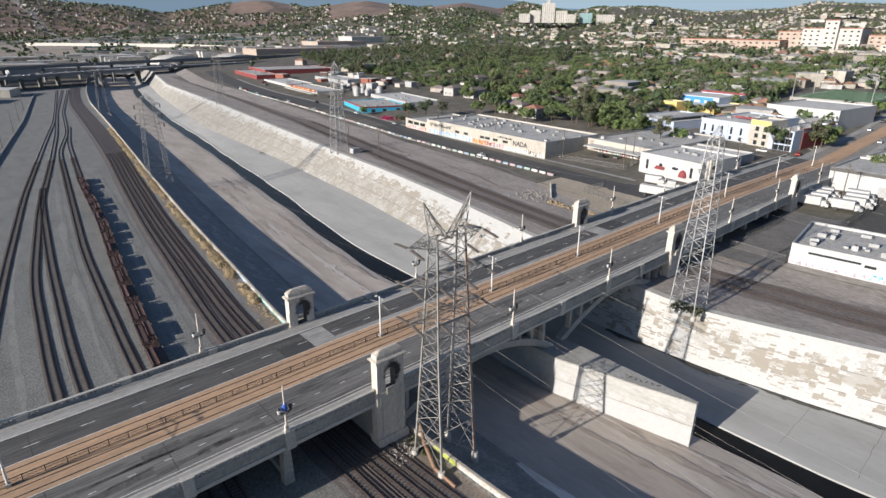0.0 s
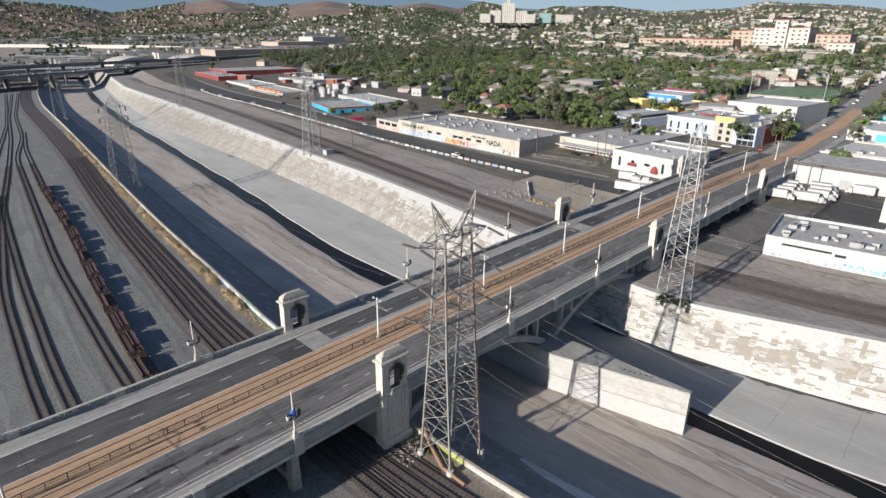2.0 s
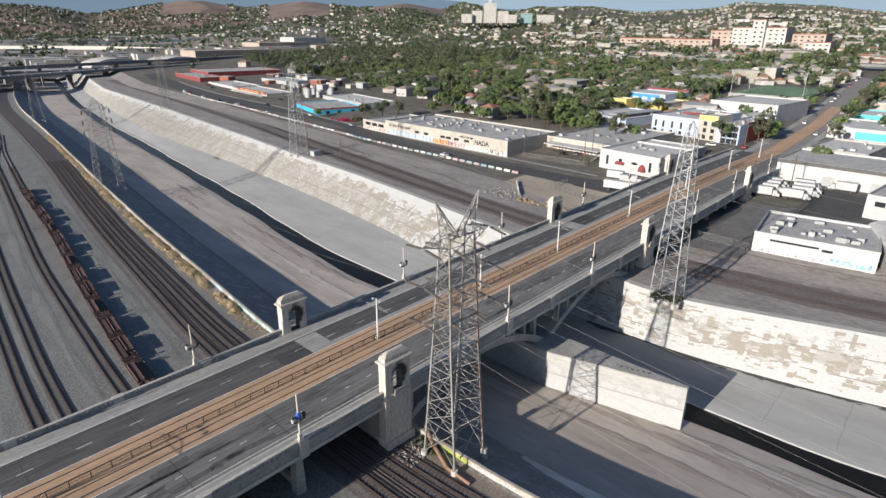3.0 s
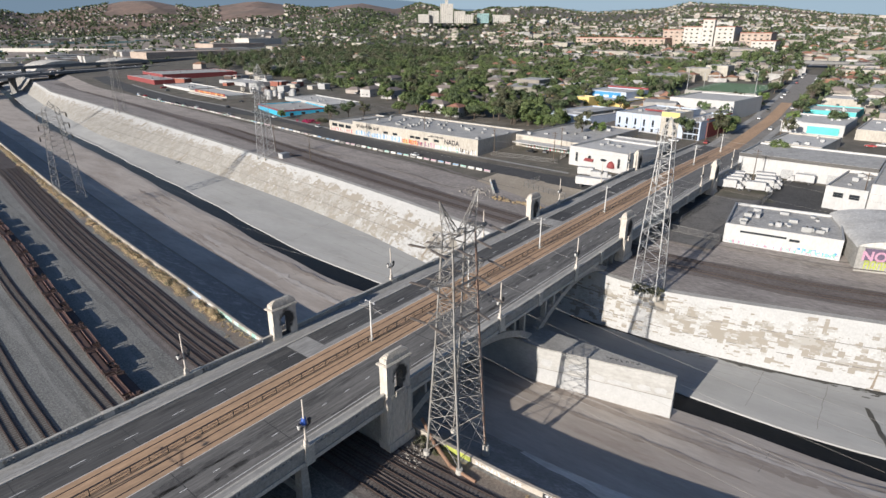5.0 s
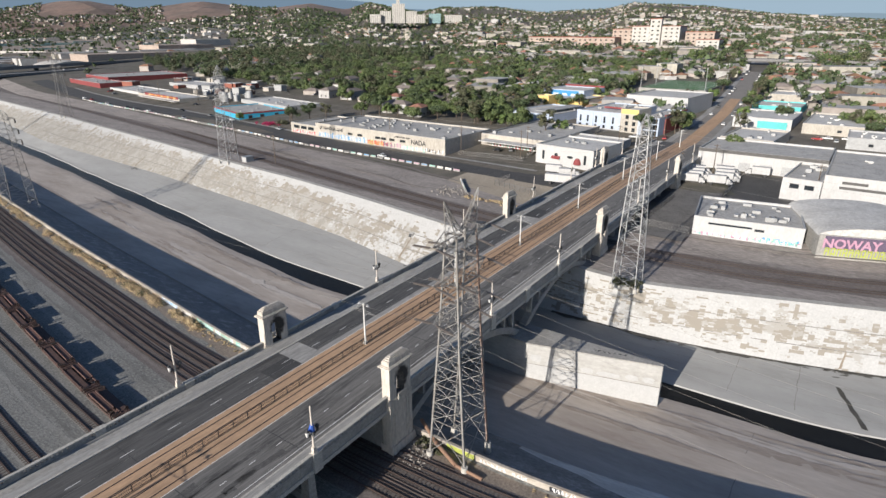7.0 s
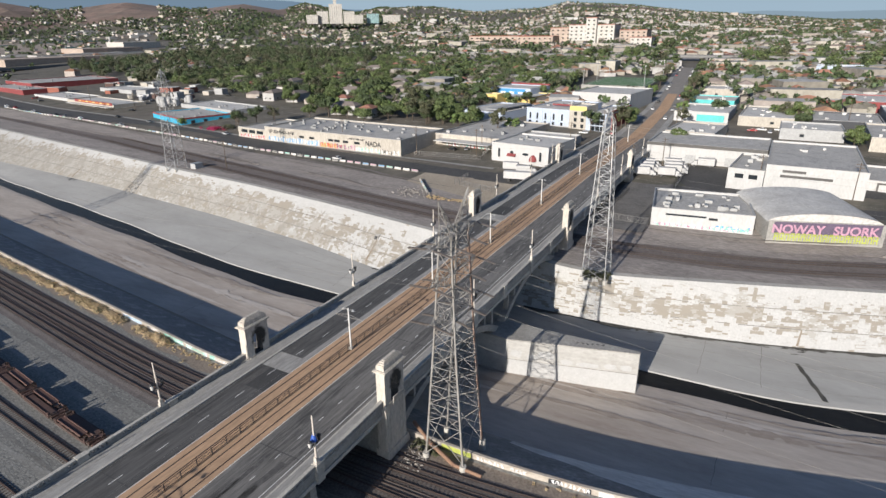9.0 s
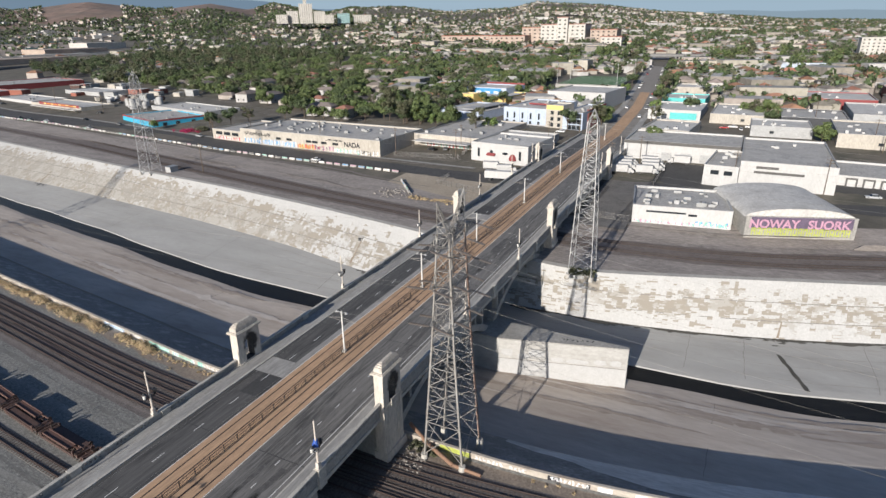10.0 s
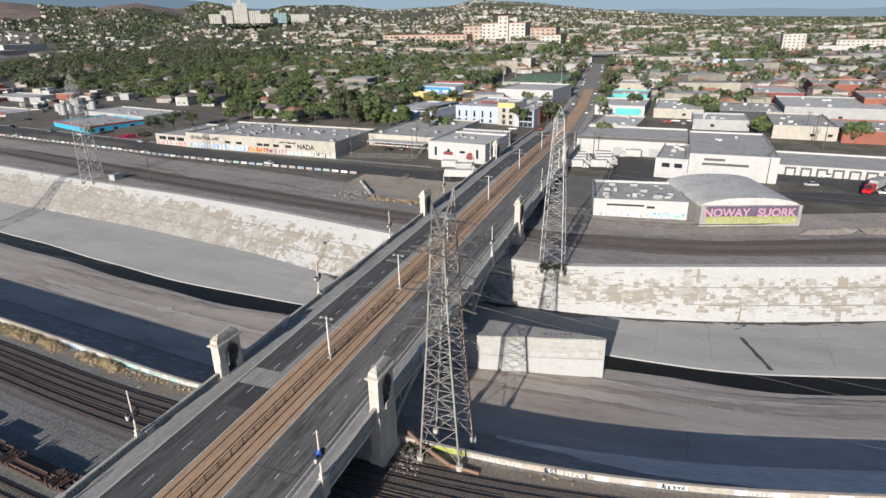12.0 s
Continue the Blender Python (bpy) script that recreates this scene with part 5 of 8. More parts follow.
# ---- lamp posts on the deck ----
def side_lamp(blue=False):
    root = thing("street_lamp", "cream concrete lamp post with twin lanterns on the parapet", "street lamp", group="viaduct lamps")
    part("base", Build().box(-0.32, 0.32, -0.28, 0.28, 0, 0.3).box(-0.24, 0.24, -0.22, 0.22, 0.3, 1.0), M_CREAM2, root)
    part("post", Build().tube((0, 0, 0.9), (0, 0, 7.0), 0.15, 0.10, 10), M_CREAM2, root)
    part("finial", Build().tube((0, 0, 7.0), (0, 0, 7.2), 0.12, 0.02, 8), M_CREAM2, root)
    part("bracket", Build().box(-0.95, 0.95, -0.05, 0.05, 2.9, 3.05).beam((-0.9, 0, 3.0), (0, 0, 2.5), 0.07).beam((0.9, 0, 3.0), (0, 0, 2.5), 0.07), M_BLACK, root)
    for s in (-1, 1):
        lan = part("lantern", Build().tube((s * 0.85, 0, 3.05), (s * 0.85, 0, 3.75), 0.17, 0.27, 8), M_WHITE if s < 0 else M_BLACK, root, "white glass globe" if s < 0 else "dark lantern")
        part("lantern_cap", Build().tube((s * 0.85, 0, 3.75), (s * 0.85, 0, 4.05), 0.33, 0.04, 8), M_BLACK, lan)
    if blue:
        part("bag", Build().tube((0.0, 0.1, 3.4), (0.1, 0.1, 4.3), 0.45, 0.25, 9), M_BLUE, root, "crumpled blue tarpaulin")
    return root


M_CREAM2 = mat("lamp_concrete", (0.60, 0.54, 0.47), (0.50, 0.45, 0.39), big=2, small=0.2)
M_BLUE = mat("blue_tarpaulin", (0.03, 0.10, 0.42), rough=0.5, big=1, small=0.2)
lamp = side_lamp()
lamp.matrix_basis = pose(-15.1, 14.05, deck_z(-15) + 1.12)
side = side_lamp(True)
side.matrix_basis = pose(-13.75, -14.05, deck_z(-13.4) + 1.12)
for x, y in ((31.0, -13.98), (61.0, -13.98), (30.9, 14.05), (64.5, 13.98), (104.0, 13.98), (133, 13.98), (156, 13.98), (118, -13.98), (149, -13.98), (186, -13.98), (186, 13.98), (-44, 13.98), (-44, -13.98)):
    copy_thing(lamp, pose(x, y, deck_z(x) + 1.12))


def catenary_pole():
    root = thing("catenary_pole", "white steel pole with lamp arms and wire brackets between tracks", "pole", group="catenary poles")
    part("post", Build().tube((0, 0, 0), (0, 0, 7.9), 0.17, 0.12, 10), M_WHITE, root)
    part("base", Build().box(-0.3, 0.3, -0.3, 0.3, 0, 0.5), M_CONC, root)
    part("bracket", Build().beam((0, -2.9, 6.2), (0, 0, 6.7), 0.06).beam((0, 2.9, 6.2), (0, 0, 6.7), 0.06).beam((0, -2.9, 6.2), (0, 0, 6.1), 0.05).beam((0, 2.9, 6.2), (0, 0, 6.1), 0.05), M_STEEL, root)
    for s in (-1, 1):
        part("lamp_head", Build().tube((0, s * 1.0, 7.55), (0, s * 1.0, 7.8), 0.3, 0.05, 10).beam((0, 0, 7.5), (0, s * 1.0, 7.8), 0.06), M_STEEL_PALE, root)
    return root


pole = catenary_pole()
pole.matrix_basis = pose(11.6, 0.05, deck_z(11.6))
for x in (-43.5, 39.8, 69, 106, 146, 187, 224):
    copy_thing(pole, pose(x, 0.05, deck_z(x)))
for y in (-1.8, 2.35):
    xs = [-72, -43.5, 11.6, 39.8, 69, 106, 146, 187, 224, 262]
    for a, c in zip(xs, xs[1:]):
        cable((a, y, deck_z(a) + 6.2), (c, y, deck_z(c) + 6.2), 0.15, 0.012, 2)


# ---- streets and lots east of the river ----
ROAD = [(-60, 152), (20, 149), (60, 151.5), (90, 153), (130, 154.5), (170, 157.5), (216, 163.5), (258, 168.5), (300, 173.5), (340, 178), (394, 181.5), (425, 184.5), (500, 196), (600, 216), (690, 238)]
STREET = [(232, -0.6), (336, 3), (500, 16), (700, 34), (1000, 60), (1500, 105)]


M_ASPH_WORN = mat("worn_street_asphalt", (0.235, 0.215, 0.192), (0.165, 0.152, 0.137), (0.28, 0.258, 0.232), big=5, small=0.6)


def ribbon(table, flip, half, step, lift, k0, k1, sink=0.0):
    rows, k = [], k0
    while k <= k1:
        c = glide(table, k, 10)
        if flip:
            rows.append([(c + s, k, land_z(c + s, k) + lift) for s in (-half, 0, half)])
        else:
            rows.append([(k, c + s, land_z(k, c) + lift) for s in (-half, 0, half)])
        k += step
    return Build().strip(rows)


tagged(part("road", ribbon(ROAD, True, 8.5, 8, 0.06, -60, 690), M_ASPH_ROAD), "dark asphalt riverside road", "road", kind="structure")
tagged(part("road", ribbon(STREET, False, 7.4, 10, 0.10, 232, 760), M_ASPH_WORN), "grey asphalt city street running to the hills", "road", kind="structure")
tagged(part("track_slab", ribbon(STREET, False, 3.4, 10, 0.16, 232, 420), M_SLAB), "tan light rail slab in the street", "track slab", kind="structure")
for s in (-9.1, 9.1):
    t2 = [(a, c + s) for a, c in STREET]
    tagged(part("pavement", ribbon(t2, False, 1.7, 10, 0.2, 236, 900), M_WALK), "pale concrete pavement along the street", "pavement", kind="structure")
tagged(part("pavement", ribbon([(a, c + 9.6) for a, c in ROAD], True, 1.0, 8, 0.2, 40, 560), M_WALK), "pale concrete pavement by the warehouses", "pavement", kind="structure")
rows = [[(x, y, land_z(x, y) + 0.05 + 0.05 * noise.noise((x / 4, y / 4, 0))) for x in (114 + 29 * (y - 18) / 90, 120 + 14 * (y - 18) / 52, 128 + 10 * (y - 18) / 52, 136 + 6 * (y - 18) / 52, 143)] for y in np.arange(18, 66, 3.0)]
tagged(part("sand_lot", Build().strip(rows), M_SAND), "pale sandy vacant lot beside the viaduct", "lot", kind="structure")
rows = [[(x, y, land_z(x, y) + 0.07) for x in np.arange(108, 178, 5.0)] for y in np.arange(-30, -13.9, 4.0)]
tagged(part("asphalt_yard", Build().strip(rows), mat("grey_yard_asphalt", (0.15, 0.142, 0.132), (0.08, 0.077, 0.072), (0.19, 0.18, 0.167), big=4, small=0.5)), "grey asphalt truck yard", "yard", kind="structure")
rows = [[(x, y, land_z(x, y) + 0.075) for x in np.arange(150, 199, 5.0)] for y in np.arange(-150, -29.9, 6.0)]
tagged(part("asphalt_yard", Build().strip(rows), M_ASPH_ROAD), "dark asphalt loading yard", "yard", kind="structure")

# ---- buildings ----
M_ROOF_G = mat("grey_felt_roof", (0.40, 0.385, 0.36), (0.25, 0.24, 0.225), (0.47, 0.455, 0.43), big=5, small=0.8, bump=0.05, spot=0.55)
M_ROOF_L = mat("pale_roof", (0.56, 0.545, 0.515), (0.38, 0.365, 0.34), (0.49, 0.475, 0.45), big=6, small=0.7, bump=0.05, spot=0.57)
M_W_CREAM = mat("cream_render", (0.46, 0.42, 0.36), (0.34, 0.31, 0.265), big=5, small=0.5, bump=0.05, stretch=(1, 1, 0.4), spot=0.55)
M_W_WHITE = mat("white_render", (0.48, 0.473, 0.46), (0.415, 0.408, 0.392), (0.45, 0.443, 0.43), big=4, small=0.5, bump=0.05, stretch=(1, 1, 0.4), spot=0.58, grain=0.1)
M_W_GREY = mat("pale_grey_render", (0.40, 0.40, 0.395), (0.33, 0.33, 0.322), big=5, small=0.5, bump=0.05)
M_W_BLUE = mat("sky_blue_render", (0.04, 0.38, 0.58), (0.035, 0.33, 0.50), big=5, small=0.5, bump=0.05)
M_W_LAV = mat("pale_blue_render", (0.46, 0.52, 0.62), (0.40, 0.46, 0.55), big=6, small=0.5, bump=0.05)
M_W_YEL = mat("yellow_render", (0.72, 0.54, 0.20), (0.66, 0.48, 0.17), big=6, small=0.5, bump=0.05)
M_W_RED = mat("red_render", (0.25, 0.055, 0.055), (0.20, 0.045, 0.045), big=6, small=0.5, bump=0.05)
M_W_BRICK = mat("brick_red", (0.30, 0.11, 0.075), (0.24, 0.085, 0.06), big=5, small=0.4, bump=0.1)
M_W_TEAL = mat("turquoise_render", (0.12, 0.52, 0.50), (0.10, 0.44, 0.43), big=5, small=0.5, bump=0.05)
M_W_DARK = mat("charcoal_render", (0.06, 0.062, 0.068), (0.045, 0.046, 0.05), big=5, small=0.5, bump=0.05)
M_PANE = mat("window_glass", (0.03, 0.035, 0.04), (0.02, 0.025, 0.03), rough=0.12, big=2, small=0.5, bump=0.0)
M_TRIM = mat("dark_trim", (0.09, 0.085, 0.08), rough=0.6, big=2, small=0.3, bump=0.02)
M_TIN = mat("metal_unit", (0.45, 0.45, 0.44), (0.36, 0.36, 0.35), rough=0.45, metal=0.5, big=1, small=0.2, bump=0.02)
SPRAY = [mat("spray_" + n, c, tuple(q * 0.7 for q in c), big=1.2, small=0.25, bump=0.0) for n, c in (("white", (0.72, 0.72, 0.72)), ("blue", (0.10, 0.33, 0.62)), ("pink", (0.52, 0.29, 0.38)), ("lime", (0.42, 0.46, 0.10)), ("black", (0.03, 0.03, 0.035)), ("violet", (0.13, 0.10, 0.15)), ("mint", (0.25, 0.58, 0.48)), ("orange", (0.62, 0.26, 0.05)), ("red", (0.52, 0.06, 0.08)))]
BLOCKS = []


class House:
    """A flat-roofed building on the line a-b of its front, depth to the right of that line."""

    def __init__(self, name, label, a, c, depth, z0, h, wall, roof, category="building", rim=0.6):
        u = Vector((c[0] - a[0], c[1] - a[1], 0))
        self.len, self.d, self.h = u.length, depth, h
        self.root = thing(name, label, category, a[0], a[1], z0, math.degrees(math.atan2(u.y, u.x)))
        L, t = self.len, 0.35
        part("front_wall", Build().box(0, L, -t, 0, -0.8, h), wall, self.root)
        part("back_wall", Build().box(0, L, -depth, -depth + t, -0.8, h), wall, self.root)
        part("side_wall", Build().box(0, t, -depth + t, -t, -0.8, h), wall, self.root)
        part("side_wall", Build().box(L - t, L, -depth + t, -t, -0.8, h), wall, self.root)
        part("roof", Build().box(t, L - t, -depth + t, -t, h - rim - 0.25, h - rim), roof, self.root)
        w = 0.16
        part("coping", Build().box(-0.06, L + 0.06, -t - 0.05, 0.06, h, h + w).box(-0.06, L + 0.06, -depth - 0.06, -depth + t + 0.05, h, h + w).box(-0.06, t + 0.05, -depth + t + 0.05, -t - 0.05, h, h + w).box(L - t - 0.05, L + 0.06, -depth + t + 0.05, -t - 0.05, h, h + w), M_W_GREY, self.root)
        self.rim = rim
        m = self.root.matrix_basis
        BLOCKS.append((m.inverted(), L, depth))

    def window(self, s, z, w, h, face="front", frame=None, pane=None):
        fr = frame or M_TRIM
        if face == "front":
            b, g = Build().box(s - 0.1, s + w + 0.1, -0.02, 0.07, z - 0.1, z + h + 0.1), Build().box(s, s + w, 0.06, 0.09, z, z + h)
        else:
            b, g = Build().box(-0.07, 0.02, s - 0.1 - w, s + 0.1, z - 0.1, z + h + 0.1), Build().box(-0.09, -0.06, s - w, s, z, z + h)
        win = part("window", b, fr, self.root)
        part("pane", g, pane or M_PANE, win)

    def units(self, n, seed):
        rnd = random.Random(seed)
        for k in range(n):
            s, d, z = rnd.uniform(2, self.len - 4), rnd.uniform(3, self.d - 3), self.h - self.rim
            w, l, hh = rnd.uniform(0.8, 2.4), rnd.uniform(0.8, 1.8), rnd.uniform(0.5, 1.3)
            u = part("roof_unit", Build().box(s, s + w, -d - l, -d, z + 0.15, z + hh).box(s + 0.1, s + w - 0.1, -d - l + 0.1, -d - 0.1, z, z + 0.2), rnd.choice((M_TIN, M_W_GREY, M_TIN)), self.root)
            if rnd.random() < 0.5:
                part("fan_cowl", Build().tube((s + w / 2, -d - l / 2, z + hh), (s + w / 2, -d - l / 2, z + hh + 0.25), 0.35, 0.3, 10), M_TRIM, u)

    def spray(self, s0, s1, z0, z1, colours, seed, n=None, face_y=0.012):
        """Unreadable sprayed shapes on the front wall."""
        rnd = random.Random(seed)
        for ci in colours:
            b = Build()
            x = s0
            while x < s1:
                w = rnd.uniform(0.5, 1.3)
                za, zb = z0 + rnd.uniform(0, 0.25) * (z1 - z0), z1 - rnd.uniform(0, 0.3) * (z1 - z0)
                k = rnd.random()
                y = face_y + 0.004 * colours.index(ci)
                lean = rnd.uniform(-0.25, 0.25)
                if k < 0.8:
                    b.add([(x, y, za), (x + w * 0.55, y, za), (x + w * 0.55 + lean, y, zb), (x + lean, y, zb)], ((0, 1, 2, 3),))
                if k > 0.3:
                    zc = rnd.uniform(za, zb - 0.3)
                    b.add([(x, y + 0.001, zc), (x + w, y + 0.001, zc), (x + w, y + 0.001, zc + 0.3), (x, y + 0.001, zc + 0.35)], ((0, 1, 2, 3),))
                x += w * (0.95 if len(colours) == 1 else rnd.uniform(1.0, 2.2))
            if b.f:
                part("spray_paint", b, SPRAY[ci], self.root, "unreadable sprayed marks", kind="stuff")


# graffiti warehouse
w = House("warehouse", "long cream warehouse with graffiti and a grey flat roof", (163.2, 88), (167.0, 176), 38, 6.8, 7.6, M_W_CREAM, M_ROOF_G)
w.units(34, 3)
for s in (24, 31, 36.5, 40.5, 53, 60):
    w.window(s, 3.7, 3.2, 1.0)
w.spray(1, 12, 0.3, 2.6, [4, 0], 5), w.spray(12, 26, 0.3, 2.6, [6, 0], 15), w.spray(27, 33, 0.3, 3.0, [5, 2], 6), w.spray(33, 38, 0.3, 3.0, [8, 5], 26), w.spray(38, 49, 0.3, 3.0, [7, 3, 8], 16), w.spray(50, 85, 0.4, 3.4, [1, 1, 0], 7), w.spray(67, 85, 4.4, 6.6, [4], 8), w.spray(21, 31, 5.4, 6.6, [4], 9)


def word(text, size, m, parent, at, label):
    """A sprayed word in plain block letters, as one flat mesh."""
    cu = bpy.data.curves.new("word", "FONT")
    cu.body, cu.size, cu.extrude, cu.offset = text, size, 0.004, 0.03 * size
    tmp = bpy.data.objects.new("word", cu)
    me = bpy.data.meshes.new_from_object(tmp)
    bpy.data.objects.remove(tmp)
    bpy.data.curves.remove(cu)
    me.materials.clear()
    me.materials.append(m)
    return part("sprayed_word", me, (), parent, label, at=at)


word("NADA", 3.2, SPRAY[4], w.root, Matrix(((-1, 0, 0, 20.5), (0, 0, 1, 0.02), (0, 1, 0, 3.4), (0, 0, 0, 1))), "black sprayed word")
o = House("office_block", "cream low office end with wide windows", (167.3, 176.2), (169.8, 199), 34, 6.9, 5.6, M_W_CREAM, M_ROOF_G)
for s in (2, 8.5, 15):
    o.window(s, 3.0, 5.0, 1.5)
o.spray(1, 21, 0.3, 2.4, [0, 8], 12), o.units(8, 4)
w2 = House("warehouse", "plain cream warehouse with a wide grey roof", (190, 50), (192.5, 86.4), 56, 7.6, 6.0, M_W_CREAM, M_ROOF_G)
w2.units(8, 9)
part("canopy", Build().box(3, 33, 0.1, 7.5, 3.6, 3.9), M_ROOF_L, w2.root)
for s in (3.2, 12, 22, 32.6):
    part("canopy_post", Build().box(s, s + 0.2, 7.2, 7.4, -0.8, 3.6), M_TRIM, w2.root)
w2.spray(6, 30, 0.2, 2.2, [8, 6, 0], 33)
v = House("white_shop", "white rendered building with red awnings and oval windows", (170.8, 20.5), (174.0, 47.5), 27, 7.1, 8.2, M_W_WHITE, M_ROOF_L)
v.units(4, 11)
for s, z, ww, hh in ((3.2, 2.2, 0.9, 3.6), (23.0, 2.2, 0.9, 3.6)):
    v.window(s, z, ww, hh)
for s, z, rx, rz in ((17.2, 4.6, 0.8, 0.8), (10.6, 4.4, 1.5, 0.55)):
    b = Build().prism([(s + rx * math.cos(i * math.pi / 8), z + rz * math.sin(i * math.pi / 8)) for i in range(16)], 1, 0.0, 0.08)
    part("oval_window", b, M_PANE, v.root)
part("awning", Build().prism([(0, 3.5), (0, 4.2), (1.2, 3.3), (1.2, 3.1)], 0, 15.2, 19.2), M_W_RED, v.root, "red canvas awning")
b = Build()
for i in range(6):
    a0, a1 = math.pi * i / 12, math.pi * (i + 1) / 12
    b.strip([[(7 + 1.7 * math.cos(a) * math.cos(p), 0.02 + 1.6 * math.cos(a) * math.sin(p), 1.9 + 2.6 * math.sin(a)) for p in np.linspace(0, math.pi, 9)] for a in (a0, a1)])
part("dome_awning", b, M_W_RED, v.root, "red rounded canvas awning", smooth=True)
v2 = House("low_shop", "low pale building behind the white shop", (199, 23), (201, 51), 22, 7.8, 5.2, M_W_GREY, M_ROOF_L)
v2.units(3, 12)
# school
s1 = House("school_block", "pale blue school block with tall narrow windows", (254, 38), (257.5, 64), 44, 10.6, 9.4, M_W_LAV, M_ROOF_L, "school")
for s in (4, 9, 14, 19, 23.4):
    s1.window(s, 3.6, 0.9, 3.2), s1.window(s, 0.9, 1.2, 1.5)
s1.units(10, 14)
part("red_rim", Build().box(2, 18, -16, -15.4, 9.5, 10.4).box(2, 2.6, -30, -16, 9.5, 10.4), M_W_RED, s1.root, "red roof edge")
part("base_band", Build().box(0.1, s1.len - 0.1, 0.02, 0.1, 0.0, 0.8), M_W_GREY, s1.root)
for k in range(3):
    part("pilaster", Build().box(6.2 + k * 5, 6.6 + k * 5, 0.02, 0.22, 0.8, 9.3), M_W_LAV, s1.root)
s2 = House("school_tower", "cream school stair tower with square windows", (251, 28), (252.5, 37.8), 14, 10.4, 12.2, M_W_CREAM, M_ROOF_L, "school")
for z in (1, 4.2, 7.4):
    s2.window(1.5, z, 1.6, 1.8), s2.window(5.5, z, 1.6, 1.8)
part("yellow_top", Build().box(0.2, s2.len - 0.2, 0.02, 0.14, 9.9, 12.2), M_W_YEL, s2.root, "yellow upper band")
s3 = House("school_corner", "pale school corner with wide glazing and a red wing", (249, 17), (250, 27.8), 40, 10.2, 9.4, M_W_LAV, M_ROOF_L, "school")
for z in (1, 4, 7):
    for s in (0.8, 3.4, 6.0):
        s3.window(s, z - 0.4, 2.2, 2.2)
part("red_wing", Build().box(-0.4, 0.0, -38, -8, 0, 8.2), M_W_RED, s3.root)
part("red_rim", Build().box(-0.3, 0.5, -40, -8, 9.5, 10.1), M_W_RED, s3.root)
s3.units(7, 15)
s4 = House("school_hall", "yellow school hall with a pale roof", (314, 84), (318, 116), 34, 11.5, 7.2, M_W_YEL, M_ROOF_L, "school")
s5 = House("school_wing", "pale blue low school wing with a steel canopy", (258, 79), (264, 110), 44, 10.6, 5.2, M_W_LAV, M_ROOF_L, "school")
s5.units(6, 17)
part("canopy", Build().box(6, 14, -40, -2, 6.2, 6.6), M_W_GREY, s5.root)
s6 = House("school_gym", "large white school gymnasium", (318, 20), (322, 58), 46, 12.0, 11.0, M_W_WHITE, M_ROOF_L, "school")
s7 = House("school_annex", "blue school block with a painted blue panel", (336, 92), (340, 124), 30, 12.2, 10.0, M_W_LAV, M_ROOF_L, "school")
part("painted_panel", Build().box(4, 26, 0.02, 0.12, 4.5, 9.5), mat("panel_blue", (0.06, 0.26, 0.50), (0.05, 0.22, 0.42), big=3, small=0.4), s7.root, "blue painted panel")
for k in range(3):
    part("panel_mark", Build().box(6 + k * 7, 10 + k * 7, 0.12, 0.13, 6.2, 7.6), SPRAY[0], s7.root)
part("red_rim", Build().box(0, 32, -30, -29.2, 10.1, 11.2), M_W_RED, s7.root)
s8 = House("school_stair", "yellow school stair block", (306, 104), (308, 114), 9, 11.3, 9.5, M_W_YEL, M_ROOF_L, "school")
# riverside shops upstream
bl = House("blue_shop", "bright blue shop with a red roof edge", (180.4, 260), (193.5, 305), 33, 6.9, 4.7, M_W_BLUE, M_ROOF_G, "shop")
part("red_band", Build().box(-0.1, bl.len + 0.1, 0.02, 0.14, 4.0, 5.0).box(-0.14, -0.02, -bl.d, 0, 4.0, 5.0), M_W_RED, bl.root, "red fascia band")
bl.units(5, 20)
for s in (-6, -14, -24):
    bl.window(s, 1.0, 2.4, 2.0, "side")
bl2 = House("grey_shed", "pale shed beside the blue shop", (216.5, 256), (229, 322), 27, 8.0, 4.6, M_W_GREY, M_ROOF_L)
bl2.units(6, 21)
ye = House("market", "low market with a red and yellow sign band", (205.5, 366), (215, 442), 24, 7.0, 5.0, M_W_CREAM, M_ROOF_L, "shop")
part("sign_band", Build().box(2, 62, 0.02, 0.3, 4.2, 6.2), M_W_RED, ye.root, "red sign band")
for k in range(9):
    part("sign_bar", Build().box(6 + k * 5.6, 10 + k * 5.6, 0.3, 0.34, 4.8, 5.6), SPRAY[7] if k % 2 else M_W_YEL, ye.root)
part("gallery", Build().box(0, 68, 0.3, 4.6, 3.0, 3.3), M_ROOF_L, ye.root)
for k in range(11):
    part("gallery_post", Build().box(k * 5.9, k * 5.9 + 0.3, 3.6, 3.9, -0.5, 3.0), M_W_CREAM, ye.root)
House("white_shed", "long low white shed by the road", (218.5, 446), (227.5, 514), 26, 7.2, 4.6, M_W_WHITE, M_ROOF_L).units(6, 22)
r1 = House("red_warehouse", "red painted warehouse with a dark roof", (228, 533), (242, 625), 24, 7.0, 7.5, M_W_RED, M_ROOF_G)
r1.units(9, 23)
House("red_warehouse", "taller red brick warehouse behind the road", (256, 572), (266, 640), 82, 7.6, 9.2, M_W_RED, M_ROOF_G).units(5, 24)
House("long_shed", "pale blue-grey long shed", (268, 436), (274, 492), 26, 8.8, 5.5, M_W_GREY, M_ROOF_L)
